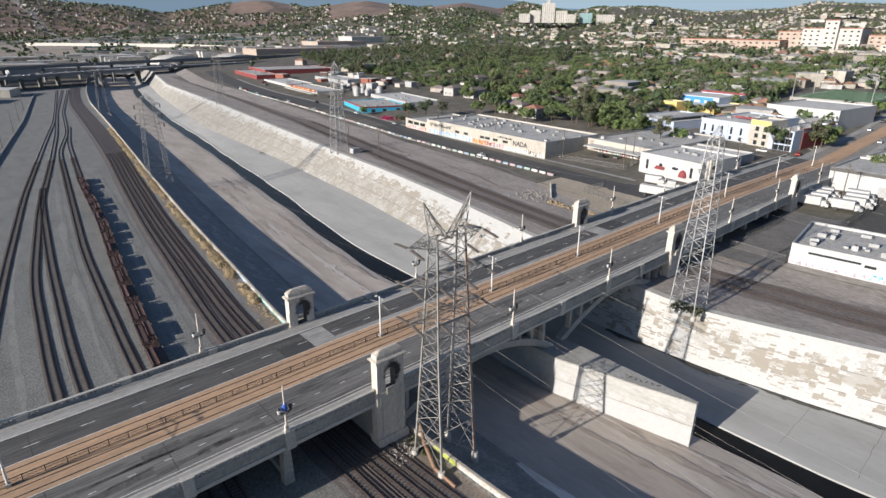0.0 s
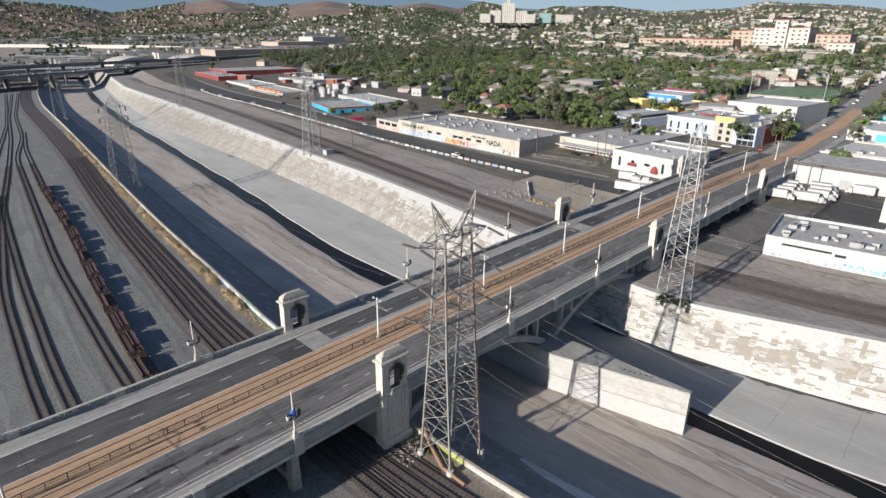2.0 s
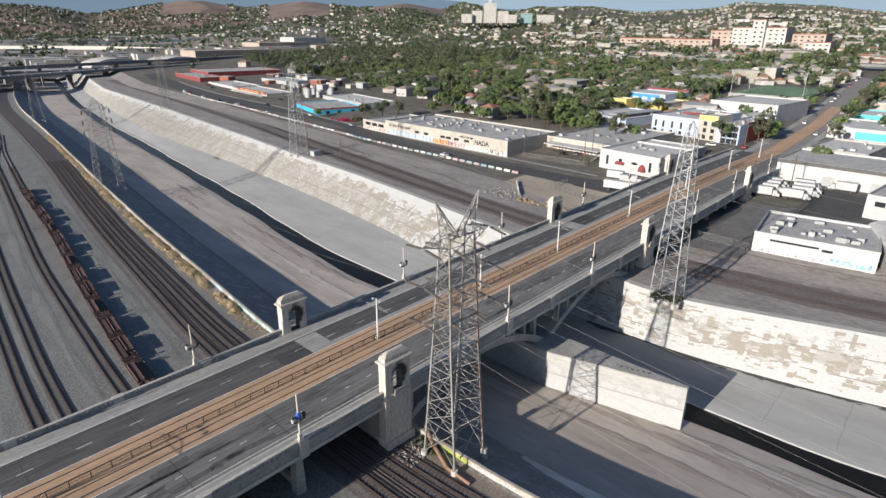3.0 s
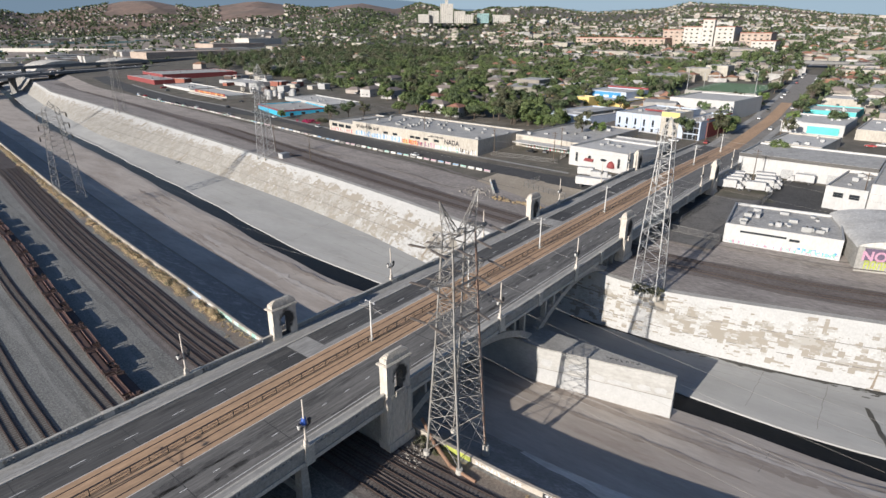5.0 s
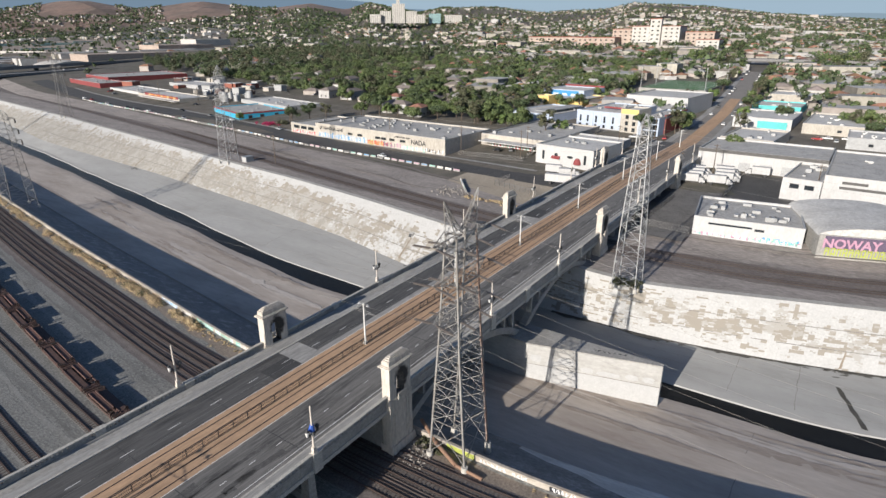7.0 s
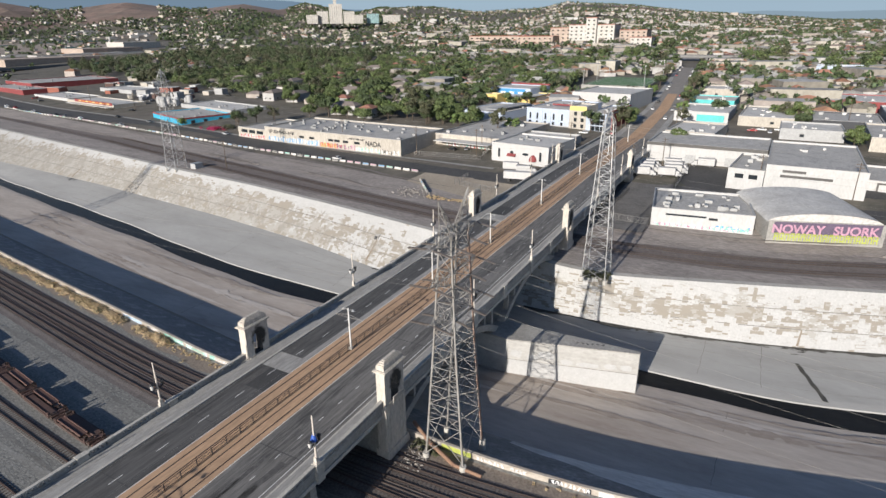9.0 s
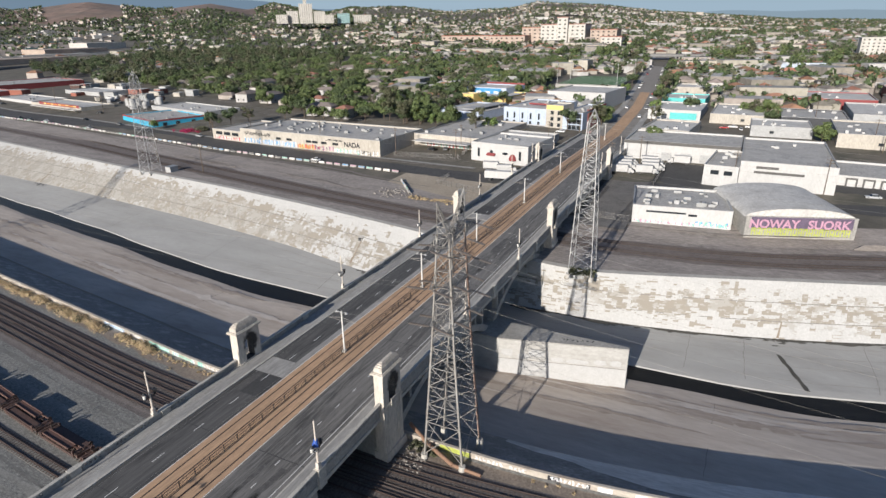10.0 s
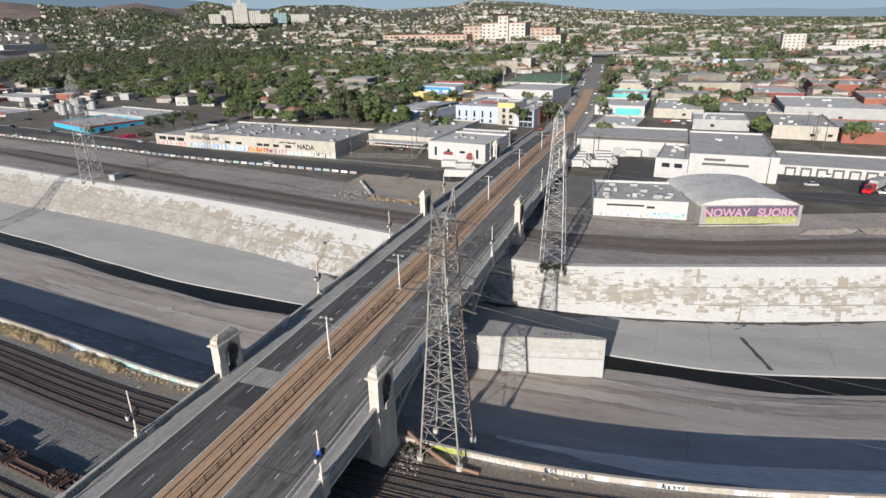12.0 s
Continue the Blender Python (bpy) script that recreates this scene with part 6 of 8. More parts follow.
# south side
t1 = House("freight_warehouse", "white freight warehouse with a dark roof edge", (198, -58.2), (199, -13.2), 30, 8.4, 7.8, M_W_WHITE, M_ROOF_G)
part("dark_fascia", Build().box(-0.1, t1.len + 0.1, 0.02, 0.2, 6.6, 7.9), M_TRIM, t1.root)
for k in range(4):
    part("dock_door", Build().box(3 + k * 7.5, 7 + k * 7.5, 0.02, 0.1, 0.2, 3.6), M_W_GREY, t1.root)
t2 = House("freight_office", "white two-storey freight office", (167.5, -58.2), (168.6, -46.8), 31, 6.9, 7.6, M_W_WHITE, M_ROOF_G)
t2.window(2.0, 4.4, 2.6, 1.4), t2.window(6.4, 4.4, 2.6, 1.4), t2.units(4, 26)
t3 = House("freight_hall", "big white freight hall with faded dark lettering bars", (169.4, -88), (169.8, -58.5), 52, 6.8, 9.7, M_W_WHITE, M_ROOF_G)
part("lettering_bar", Build().box(17.5, 24.5, 0.015, 0.03, 7.4, 8.3), M_TRIM, t3.root)
part("lettering_bar", Build().box(9.5, 25, 0.015, 0.03, 5.7, 6.6), M_TRIM, t3.root)
t3.units(3, 27)
t4 = House("loading_dock", "low white loading dock with a row of dock doors", (180, -150), (183.5, -88.3), 28, 6.6, 4.8, M_W_WHITE, M_ROOF_G)
for k in range(11):
    d = part("dock_shelter", Build().box(3 + k * 5.1, 6.6 + k * 5.1, 0.02, 0.35, 0.8, 4.2), M_TRIM, t4.root, "black dock shelter")
    part("dock_door", Build().box(3.6 + k * 5.1, 6.0 + k * 5.1, 0.35, 0.40, 1.1, 3.6), M_W_WHITE, d)
t5 = House("small_store", "white single-storey store with cluttered flat roof", (120.4, -57.8), (116.6, -30.6), 24, 5.9, 5.5, M_W_WHITE, M_ROOF_G)
t5.units(22, 28)
t5.window(9.5, 3.2, 2.2, 0.5), t5.window(12.5, 3.6, 11, 0.5, frame=M_W_GREY)
t5.spray(0.5, 26, 0.2, 1.3, [6, 2, 0], 29)
t5.spray(1, 9, 0.3, 1.9, [1, 0, 6], 30)
# barrel-roofed shed
ba = thing("barrel_shed", "grey barrel-roofed shed with pink and lime graffiti", "shed", 126.3, -88.6, 5.9, 19)
L = 29.0
arc = [(L / 2 - L / 2 * math.cos(math.pi * (0.0 + i / 14)), 5.0 + 2.7 * math.sin(math.pi * i / 14)) for i in range(15)]
part("front_wall", Build().box(0, 0.4, 0, L, -0.8, 5.75), M_CONC_OLD, ba)
part("gable", Build().prism([(0, 4.6), (L, 4.6)] + [(L - a, z) for a, z in arc], 0, 1.4, 1.8), M_ROOF_L, ba)
part("back_wall", Build().prism([(0, -0.8), (L, -0.8)] + [(L - a, z) for a, z in arc], 0, 30, 30.4), M_CONC_OLD, ba)
part("side_wall", Build().box(0.4, 30, 0, 0.4, -0.8, 5.2), M_CONC_OLD, ba)
part("side_wall", Build().box(0.4, 30, L - 0.4, L, -0.8, 5.2), M_CONC_OLD, ba)
part("barrel_roof", Build().strip([[(1.2, a, z + 0.12) for a, z in arc], [(30.8, a, z + 0.12) for a, z in arc]]), M_ROOF_L, ba, smooth=True)
for k, (z0, z1, ci, n) in enumerate(((0.3, 2.5, 3, 19),)):
    rnd = random.Random(40 + k)
    for i in range(n):
        w0 = 26.0 / n
        y = 1.4 + i * w0
        b = Build().box(-0.03, -0.012, y, y + w0 * 0.25, z0, z1).box(-0.03, -0.012, y + w0 * 0.6, y + w0 * 0.82, z0, z1)
        zc = rnd.uniform(z0, z1 - 0.5)
        b.box(-0.03, -0.012, y + w0 * 0.25, y + w0 * 0.6, zc, zc + 0.45).box(-0.03, -0.012, y, y + w0 * 0.8, z1 - 0.4, z1)
        part("sprayed_letter", b, SPRAY[ci], ba, "pink sprayed letter shape" if ci == 2 else "lime sprayed letter shape")
word("NOWAY", 3.35, SPRAY[2], ba, Matrix(((0, 0, -1, -0.03), (-1, 0, 0, 28.0), (0, 1, 0, 2.5), (0, 0, 0, 1))), "pink sprayed word")
word("SUORK", 3.35, SPRAY[2], ba, Matrix(((0, 0, -1, -0.03), (-1, 0, 0, 12.6), (0, 1, 0, 2.5), (0, 0, 0, 1))), "pink sprayed word")
part("sprayed_ground", Build().box(-0.012, -0.002, 1, 27.6, 2.4, 5.6), SPRAY[5], ba)
BLOCKS.append((ba.matrix_basis.inverted() @ pose(0, 0, 0), 0, 0))
BLOCKS.append((pose(115, -96, 0, 0, 0, 90).inverted(), 40, 48))
# blocks further along the street
ROWS = [("shop_row", "white shop row with a turquoise mural", (297, -37), (298, -9), 40, 5.5, M_W_WHITE, M_ROOF_L), ("shop_row", "pale shop with a mint wall", (293, -68), (294, -42), 50, 5.0, M_W_CREAM, M_ROOF_L),
        ("store", "low cream store with flat roof", (236, -36), (238, -14), 34, 5.0, M_W_CREAM, M_ROOF_L), ("store", "pale grey flat-roofed corner store", (262, -88), (262, -62), 26, 5.0, M_W_GREY, M_ROOF_L),
        ("red_block", "dark red long building with white parapet", (364, -128), (366, -80), 46, 6.0, M_W_RED, M_ROOF_L), ("red_block", "orange brick apartment block", (322, -190), (326, -150), 40, 9.0, M_W_BRICK, M_ROOF_G),
        ("brick_block", "brick building with grey roof", (395, -175), (398, -138), 40, 8.0, M_W_BRICK, M_ROOF_G), ("charcoal_store", "charcoal shop with a flat roof", (293, -106), (294, -76), 38, 5.0, M_W_DARK, M_ROOF_G),
        ("white_hall", "large white hall with a pale roof", (298, -158), (300, -108), 55, 7.0, M_W_GREY, M_ROOF_L), ("grey_hall", "grey workshop with sawtooth vents", (246, -122), (247, -96), 45, 6.0, M_W_CREAM, M_ROOF_G),
        ("brick_shop", "low red brick workshop building", (242, -165), (243, -123), 36, 5.5, M_W_BRICK, M_ROOF_G), ("turquoise_store", "small turquoise painted store", (352, -36), (353, -10), 30, 5.0, M_W_TEAL, M_ROOF_L),
        ("corner_store", "cream painted corner store", (400, -45), (402, -12), 30, 6.0, M_W_CREAM, M_ROOF_L), ("workshop", "grey corrugated metal workshop", (232, -205), (234, -170), 40, 6.0, M_W_GREY, M_ROOF_G),
        ("workshop", "white workshop by the tracks", (205, -200), (207, -156), 24, 6.0, M_W_WHITE, M_ROOF_L), ("blue_house", "pale blue two-storey building", (560, -120), (562, -85), 22, 9.0, M_W_LAV, M_ROOF_L)]
for i, (nm, lab, a, c, d, h, wl, rf) in enumerate(ROWS):
    hb = House(nm, lab, a, c, d, land_z(a[0] + 5, a[1]), h, wl, rf)
    hb.units(6, 60 + i)
    for k in range(int(hb.len / 7)):
        if (i * 5 + k * 3) % 4 < 2:
            hb.window(2 + k * 7, 1.6, 1.7, 1.1)
    if i == 0:
        part("mural", Build().box(2, 16, 0.1, 0.13, 0.4, 4.0), M_W_TEAL, hb.root, "turquoise mural")


# ---- sports field ----
M_TURF = mat("turf", (0.065, 0.16, 0.055), (0.075, 0.185, 0.06), big=9, small=1.0, bump=0.0)
rows = [[(x, y, 18.7 + 0.0 * x) for x in (426, 468, 510)] for y in (33, 57, 81)]
field = thing("sports_field", "green artificial turf sports field with white lines", "sports field", 0, 0, 0)
part("turf", Build().strip(rows), M_TURF, field)
part("field_base", Build().box(425, 511, 32, 82, 12, 18.6), M_CONC_OLD, field)
for k in range(9):
    part("field_line", Build().box(431 + k * 9, 431.5 + k * 9, 36, 78, 18.71, 18.73), M_LINE, field)
for y in (36, 78):
    part("field_line", Build().box(431, 503.5, y, y + 0.5, 18.71, 18.73), M_LINE, field)
for x in (426, 468, 510):
    for y in (33, 81):
        part("light_mast", Build().tube((x, y, 18), (x, y, 34), 0.25, 0.15, 6).box(x - 1, x + 1, y - 0.2, y + 0.2, 33, 34.5), M_STEEL_PALE, field)
BLOCKS.append((pose(385, 88, 0).inverted(), 130, 62))

# ---- freeway viaduct upstream, overpass on the street ----
M_FWY = mat("freeway_concrete", (0.215, 0.21, 0.203), (0.155, 0.152, 0.147), big=20, small=2, bump=0.0)
fw = thing("freeway_viaduct", "long grey concrete freeway viaduct crossing the river", "bridge")


def freeway(pts, half, z):
    rows = []
    for i, (x, y) in enumerate(pts):
        q, p = pts[min(i + 1, len(pts) - 1)], pts[max(i - 1, 0)]
        d = Vector((q[0] - p[0], q[1] - p[1], 0)).normalized()
        n = Vector((-d.y, d.x, 0))
        c = Vector((x, y, z))
        rows.append([c - n * half + Vector((0, 0, -2)), c - n * half + Vector((0, 0, 0.9)), c - n * (half - 0.4) + Vector((0, 0, 0.9)), c - n * (half - 0.4), c + n * (half - 0.4), c + n * (half - 0.4) + Vector((0, 0, 0.9)), c + n * half + Vector((0, 0, 0.9)), c + n * half + Vector((0, 0, -2)), c - n * half + Vector((0, 0, -2))])
    part("freeway_deck", Build().strip(rows), M_FWY, fw)
    for (x, y), (x2, y2) in zip(pts, pts[1:]):
        for k in (0.0, 0.33, 0.66):
            px, py = x + (x2 - x) * k, y + (y2 - y) * k
            part("freeway_pier", Build().box(px - 1, px + 1, py - half * 0.6, py + half * 0.6, -7, z - 1.5), M_FWY, fw)


freeway([(-500, 420), (-250, 540), (-60, 632), (20, 672), (73, 701), (215, 772), (351, 812), (510, 836), (800, 870), (1200, 900)], 16, 13.0)
freeway([(-500, 520), (-150, 660), (30, 745), (150, 800), (300, 850), (520, 900), (900, 1000)], 9, 17.5)
ov = thing("overpass", "grey freeway overpass above the street", "bridge", 700, 34, 0)
part("overpass_deck", Build().box(-9, 9, -260, 320, 29, 31.5), M_FWY, ov)
for y in (-200, -110, -55, -17, 17, 55, 110, 200, 280):
    part("overpass_pier", Build().box(-7, 7, y - 1.2, y + 1.2, 15, 29), M_FWY, ov)


# ---- far large buildings ----
def tower_block(root, name, x, y, w, d, z0, z1, m, floors, cols):
    """A block with bands of windows on its river side."""
    body = part(name, Build().box(x, x + w, y, y + d, z0, z1).box(x - 0.4, x + w + 0.4, y - 0.4, y + d + 0.4, z1, z1 + 0.8), m, root)
    hgt = (z1 - z0) / floors
    for f in range(floors):
        b = Build()
        for k in range(cols):
            s = d / cols
            b.box(x - 0.25, x, y + s * (k + 0.32), y + s * (k + 0.68), z0 + hgt * (f + 0.35), z0 + hgt * (f + 0.7))
        if cols:
            part("window_row", b, M_PANE, body)


M_HOSP = mat("hospital_white", (0.52, 0.495, 0.45), (0.46, 0.435, 0.395), big=20, small=3, bump=0.0)
M_HOSP2 = mat("hospital_cream", (0.43, 0.345, 0.285), (0.37, 0.295, 0.243), big=20, small=3, bump=0.0)
ho = thing("hospital", "tall stepped white hospital complex on a hill", "hospital", 1487, 1183, 84, 39)
top = 48
for x, y, w, d, z1, f, c in ((0, -20, 50, 40, top + 8, 16, 6), (8, -4, 30, 10, top + 22, 18, 2), (4, -58, 46, 34, top * 0.72, 12, 5), (4, 24, 46, 34, top * 0.74, 12, 5), (-10, -84, 40, 30, top * 0.5, 8, 5), (-10, 56, 40, 34, top * 0.52, 8, 5)):
    tower_block(ho, "wing", x, y, w, d, 0, z1, M_HOSP, f, c)
h2 = thing("hospital", "wide glassy green and white hospital tower", "hospital", 1560, 1120, 84, 39)
tower_block(h2, "wing", 0, -40, 40, 36, 0, 28, mat("green_glass_wall", (0.28, 0.42, 0.42), (0.22, 0.34, 0.35), big=20, small=3, bump=0.0), 10, 6)
tower_block(h2, "wing", 10, -110, 40, 55, 0, 24, M_HOSP, 8, 8)
gz = east_z(905, 205)
h3 = thing("hospital", "cream hospital with stepped wings and red-brown roofs", "hospital", 885, 130, min(gz, 46) - 4)
for x, y, w, d, z1, m, f, c in ((0, 40, 40, 70, 32, M_HOSP, 6, 9), (-6, 66, 8, 16, 42, M_HOSP, 7, 2), (10, 110, 40, 34, 28, M_HOSP2, 5, 4), (10, -6, 36, 40, 24, M_HOSP2, 5, 5), (-18, 130, 30, 60, 16, M_HOSP2, 3, 7), (-25, -20, 30, 30, 14, M_HOSP, 3, 4), (30, 190, 30, 110, 16, M_HOSP2, 3, 10)):
    tower_block(h3, "wing", x, y, w, d, 0, z1, m, f, c)
    part("red_roof", Build().box(x - 0.6, x + w + 0.6, y - 0.6, y + d + 0.6, z1 + 0.8, z1 + 1.8), M_W_BRICK, h3)
a1 = thing("apartment_tower", "pale concrete apartment tower among trees", "apartment block", 700, -182, east_z(700, -182) - 2)
tower_block(a1, "block", 0, 0, 20, 22, 0, 26, M_HOSP, 8, 5)
a2 = thing("apartment_block", "long pale five-storey apartment block", "apartment block", 760, -290, east_z(760, -250) - 2)
tower_block(a2, "block", 0, 0, 20, 66, 0, 15, M_HOSP, 5, 14)
for i, (x, y, w, d, h, m) in enumerate(((40, 800, 90, 60, 14, M_W_GREY), (-120, 760, 140, 60, 16, M_W_DARK), (130, 880, 120, 40, 9, M_W_GREY), (420, 960, 160, 60, 12, M_HOSP2), (600, 1060, 120, 70, 16, M_HOSP2), (760, 1180, 90, 60, 18, M_HOSP))):
    q = thing("warehouse", "low pale industrial building beyond the freeway", "building", x, y, land_z(x, y) - 2)
    tower_block(q, "block", 0, 0, w, d, 0, h, m, 2, 0)
for x, y in ((235, 900), (330, 900)):
    q = thing("barrel_hall", "white barrel-roofed hall behind the freeway", "hall", x, y, 4)
    arc = [(40 - 40 * math.cos(math.pi * i / 12), 16 * math.sin(math.pi * i / 12)) for i in range(13)]
    part("barrel_roof", Build().prism(arc, 1, 0, 60), M_HOSP, q)


# ---- plants ----
def leaf_material(name, a, b, spread=0.4):
    m = island(mat(name, a, b, rough=0.7, big=3, small=0.5, bump=0.0), spread, 0.02)
    return m


M_LEAF = [leaf_material("leaf_deep", (0.075, 0.103, 0.042), (0.053, 0.077, 0.033)), leaf_material("leaf_mid", (0.118, 0.155, 0.052), (0.085, 0.118, 0.042)), leaf_material("leaf_olive", (0.095, 0.098, 0.052), (0.072, 0.077, 0.042)), leaf_material("leaf_fresh", (0.14, 0.20, 0.056), (0.105, 0.16, 0.047))]
M_BARK = mat("bark", (0.12, 0.09, 0.065), (0.085, 0.065, 0.05), big=1, small=0.15)


def leaf_quads(rnd, spots, per, size, out_v, out_f):
    """Small tilted leaf clumps round given lobes (x, y, z, r)."""
    for x, y, z, r in spots:
        n = rnd.normal(size=(per, 3))
        n /= np.linalg.norm(n, axis=1)[:, None]
        c = np.array((x, y, z)) + n * r * rnd.uniform(0.55, 1.1, (per, 1)) * np.array((1, 1, 0.8))
        a = rnd.normal(size=(per, 3))
        a = a - n * (a * n).sum(1)[:, None] * 0.55
        a /= np.linalg.norm(a, axis=1)[:, None]
        d = np.cross(n, a) + rnd.normal(size=(per, 3)) * 0.35
        s = size * rnd.uniform(0.6, 1.3, (per, 1))
        p = np.stack([c - a * s, c - d * s * 0.8, c + a * s * 0.9, c + d * s], 1).reshape(-1, 3)
        k = len(out_v)
        out_v.extend(map(tuple, p))
        out_f.extend((k + 4 * i, k + 4 * i + 1, k + 4 * i + 2, k + 4 * i + 3) for i in range(per))


def tree_proto(seed, h, w, leaf, per=150, lobes=13, palm=False):
    rnd = np.random.default_rng(seed)
    root = thing("tree", "leafy green street tree with an uneven crown", "tree", group="neighbourhood trees")
    b = Build().tube((0, 0, -0.5), (0.1, 0.05, h * 0.35), 0.28, 0.2, 7)
    spots = []
    for i in range(lobes):
        a, q = rnd.uniform(0, 6.28), rnd.uniform(0.15, 1) ** 0.6
        z = h * rnd.uniform(0.42, 0.88)
        rr = w / 2 * q * (1 - 0.45 * abs(z / h - 0.6) / 0.4)
        spots.append((math.cos(a) * rr, math.sin(a) * rr, z, w * rnd.uniform(0.15, 0.25)))
        b.tube((0.1, 0.05, h * 0.33), (math.cos(a) * rr * 0.8, math.sin(a) * rr * 0.8, z), 0.11, 0.04, 5)
    part("trunk", b, M_BARK, root)
    v, f = [], []
    leaf_quads(rnd, spots, per, w * 0.036, v, f)
    me = bpy.data.meshes.new("crown")
    me.from_pydata(v, [], f)
    me.materials.append(leaf)
    part("crown", me, (), root)
    return root


def taken_by(x, y, gap):
    """True where a building already stands."""
    for inv, L, d in BLOCKS:
        q = inv @ Vector((x, y, 0))
        if -gap < q.x < L + gap and -d - gap < q.y < gap:
            return True
    return False


def taken(x, y, gap):
    for inv, L, d in BLOCKS:
        q = inv @ Vector((x, y, 0))
        if -gap < q.x < L + gap and -d - gap < q.y < gap:
            return True
    if 225 < x < 770 and abs(y - lerp(STREET, x)) < 13 + gap * 0.5:
        return True
    if 200 < y < 660 and x < lerp([(200, 246), (286, 284), (445, 330), (660, 345)], y):
        return True
    return abs(x - lerp(ROAD, y)) < 13 or x < crest_x(y) + 30 or (660 < x < 740 and abs(y - 34) < 40)


protos = [tree_proto(1, 9.5, 9.0, M_LEAF[0]), tree_proto(2, 8.5, 9.5, M_LEAF[1]), tree_proto(3, 12.5, 9.0, M_LEAF[0]), tree_proto(4, 7.5, 7.5, M_LEAF[3]), tree_proto(5, 14, 8.0, M_LEAF[2]), tree_proto(6, 10.5, 10.5, M_LEAF[1])]
rng = random.Random(77)
HOMES = []
# single houses of the green neighbourhood
M_HWALL = island(mat("house_walls", (0.36, 0.325, 0.28), (0.29, 0.26, 0.222), big=30, small=4, bump=0.0), 0.32, 0.03)
M_HWALL_W = island(mat("house_walls_white", (0.43, 0.417, 0.395), (0.36, 0.348, 0.33), big=30, small=4, bump=0.0), 0.25, 0.02)
M_HROOF = island(mat("house_roofs", (0.225, 0.195, 0.166), (0.165, 0.143, 0.124), big=30, small=4, bump=0.0), 0.45, 0.03)
M_HROOF_R = island(mat("tile_roofs", (0.33, 0.175, 0.11), (0.27, 0.14, 0.09), big=30, small=4, bump=0.0), 0.3, 0.02)


def house_shape(w, d, h, rise, over=0.5):
    wall = Build().add([(sx * w / 2, sy * d / 2, z) for z in (-1.5, h) for sx, sy in ((-1, -1), (1, -1), (1, 1), (-1, 1))], ((0, 1, 5, 4), (1, 2, 6, 5), (2, 3, 7, 6), (3, 0, 4, 7)))
    W, D = w / 2 + over, d / 2 + over
    k = max(0.0, W - D * 0.9)
    roof = Build().add([(-W, -D, h), (W, -D, h), (W, D, h), (-W, D, h), (-k, 0, h + rise), (k, 0, h + rise)], ((0, 1, 5, 4), (2, 3, 4, 5), (1, 2, 5), (3, 0, 4), (3, 2, 1, 0)))
    return wall, roof


kinds = []
for i, (w, d, h, rise) in enumerate(((13, 9, 3.0, 2.2), (11, 10, 5.6, 2.0), (15, 9, 3.2, 2.4), (18, 10, 5.8, 2.2))):
    wall, roof = house_shape(w, d, h, rise)
    root = thing("house", "small pitched-roof house among trees", "house", group="neighbourhood houses")
    part("wall", wall, (M_HWALL, M_HWALL_W)[i % 2], root)
    part("roof", roof, (M_HROOF, M_HROOF_R, M_HROOF)[i % 3], root)
    for s in (-0.25, 0.2):
        win = part("window", Build().box(w * s, w * s + 1.4, -d / 2 - 0.06, -d / 2, 1.0, 2.3), M_W_WHITE, root)
        part("pane", Build().box(w * s + 0.12, w * s + 1.28, -d / 2 - 0.09, -d / 2 - 0.06, 1.1, 2.2), M_PANE, win)
        win = part("window", Build().box(-w / 2 - 0.06, -w / 2, d * s, d * s + 1.3, 1.0, 2.3), M_W_WHITE, root)
        part("pane", Build().box(-w / 2 - 0.09, -w / 2 - 0.06, d * s + 0.1, d * s + 1.2, 1.1, 2.2), M_PANE, win)
    kinds.append(root)
used = [False] * 4
for gx in range(9):
    for gy in range(14):
        x, y = 238 + gx * 34 + rng.uniform(-4, 4) + gy * 2, 92 + gy * 24 + rng.uniform(-3, 3)
        if taken(x, y, 9) or (y < 140 and x < 300):
            continue
        k = rng.randrange(4)
        m = pose(x, y, land_z(x, y), 0, 0, rng.choice((8, 98, 188, 278)))
        if used[k]:
            copy_thing(kinds[k], m)
        else:
            kinds[k].matrix_basis, used[k] = m, True
        HOMES.append((x, y, 7.5))
spots = []
while len(spots) < 1650:
    x, y = rng.uniform(225, 640), rng.uniform(70, 500)
    if x < 232 + (y - 110) * 0.04 and y > 80 and y < 250 and rng.random() < 0.5:
        continue
    if taken(x, y, 3) or any(abs(x - a) < q and abs(y - c) < q for a, c, q in HOMES) or (y < 75 + (x - 250) * 0.1):
        continue
    spots.append((x, y))
extra = [(246, 24), (262, 12), (268, 11), (276, 11.5), (283, 12), (228, -22), (330, -30), (318, -64), (326, -60), (314, -70), (232, 62), (222, 66), (278, -16), (240, 120), (206, 208), (196, 212), (176, 254), (182, 212), (258, -93), (252, -91), (298, -72), (205, -148), (244, -128), (350, -50), (372, -60)]
extra += [(x, lerp(STREET, x) + q + rng.uniform(-1, 1)) for x in range(322, 660, 19) for q in (-13.5, 13.5) if rng.random() < 0.62]
clumps = [(682 + rng.uniform(-14, 30), y + rng.uniform(-5, 5)) for y in (-150, -138, -120, -104, -92, -60, -48, -34, -22, 62, 74, 88, 100, 130, 150) for k in range(2)]
clumps += [(600 + rng.uniform(-14, 14), rng.uniform(-175, -95)) for k in range(9)]
first = [True] * 6
spots.sort(key=lambda q: math.hypot(q[0] - 220, q[1] - 160))
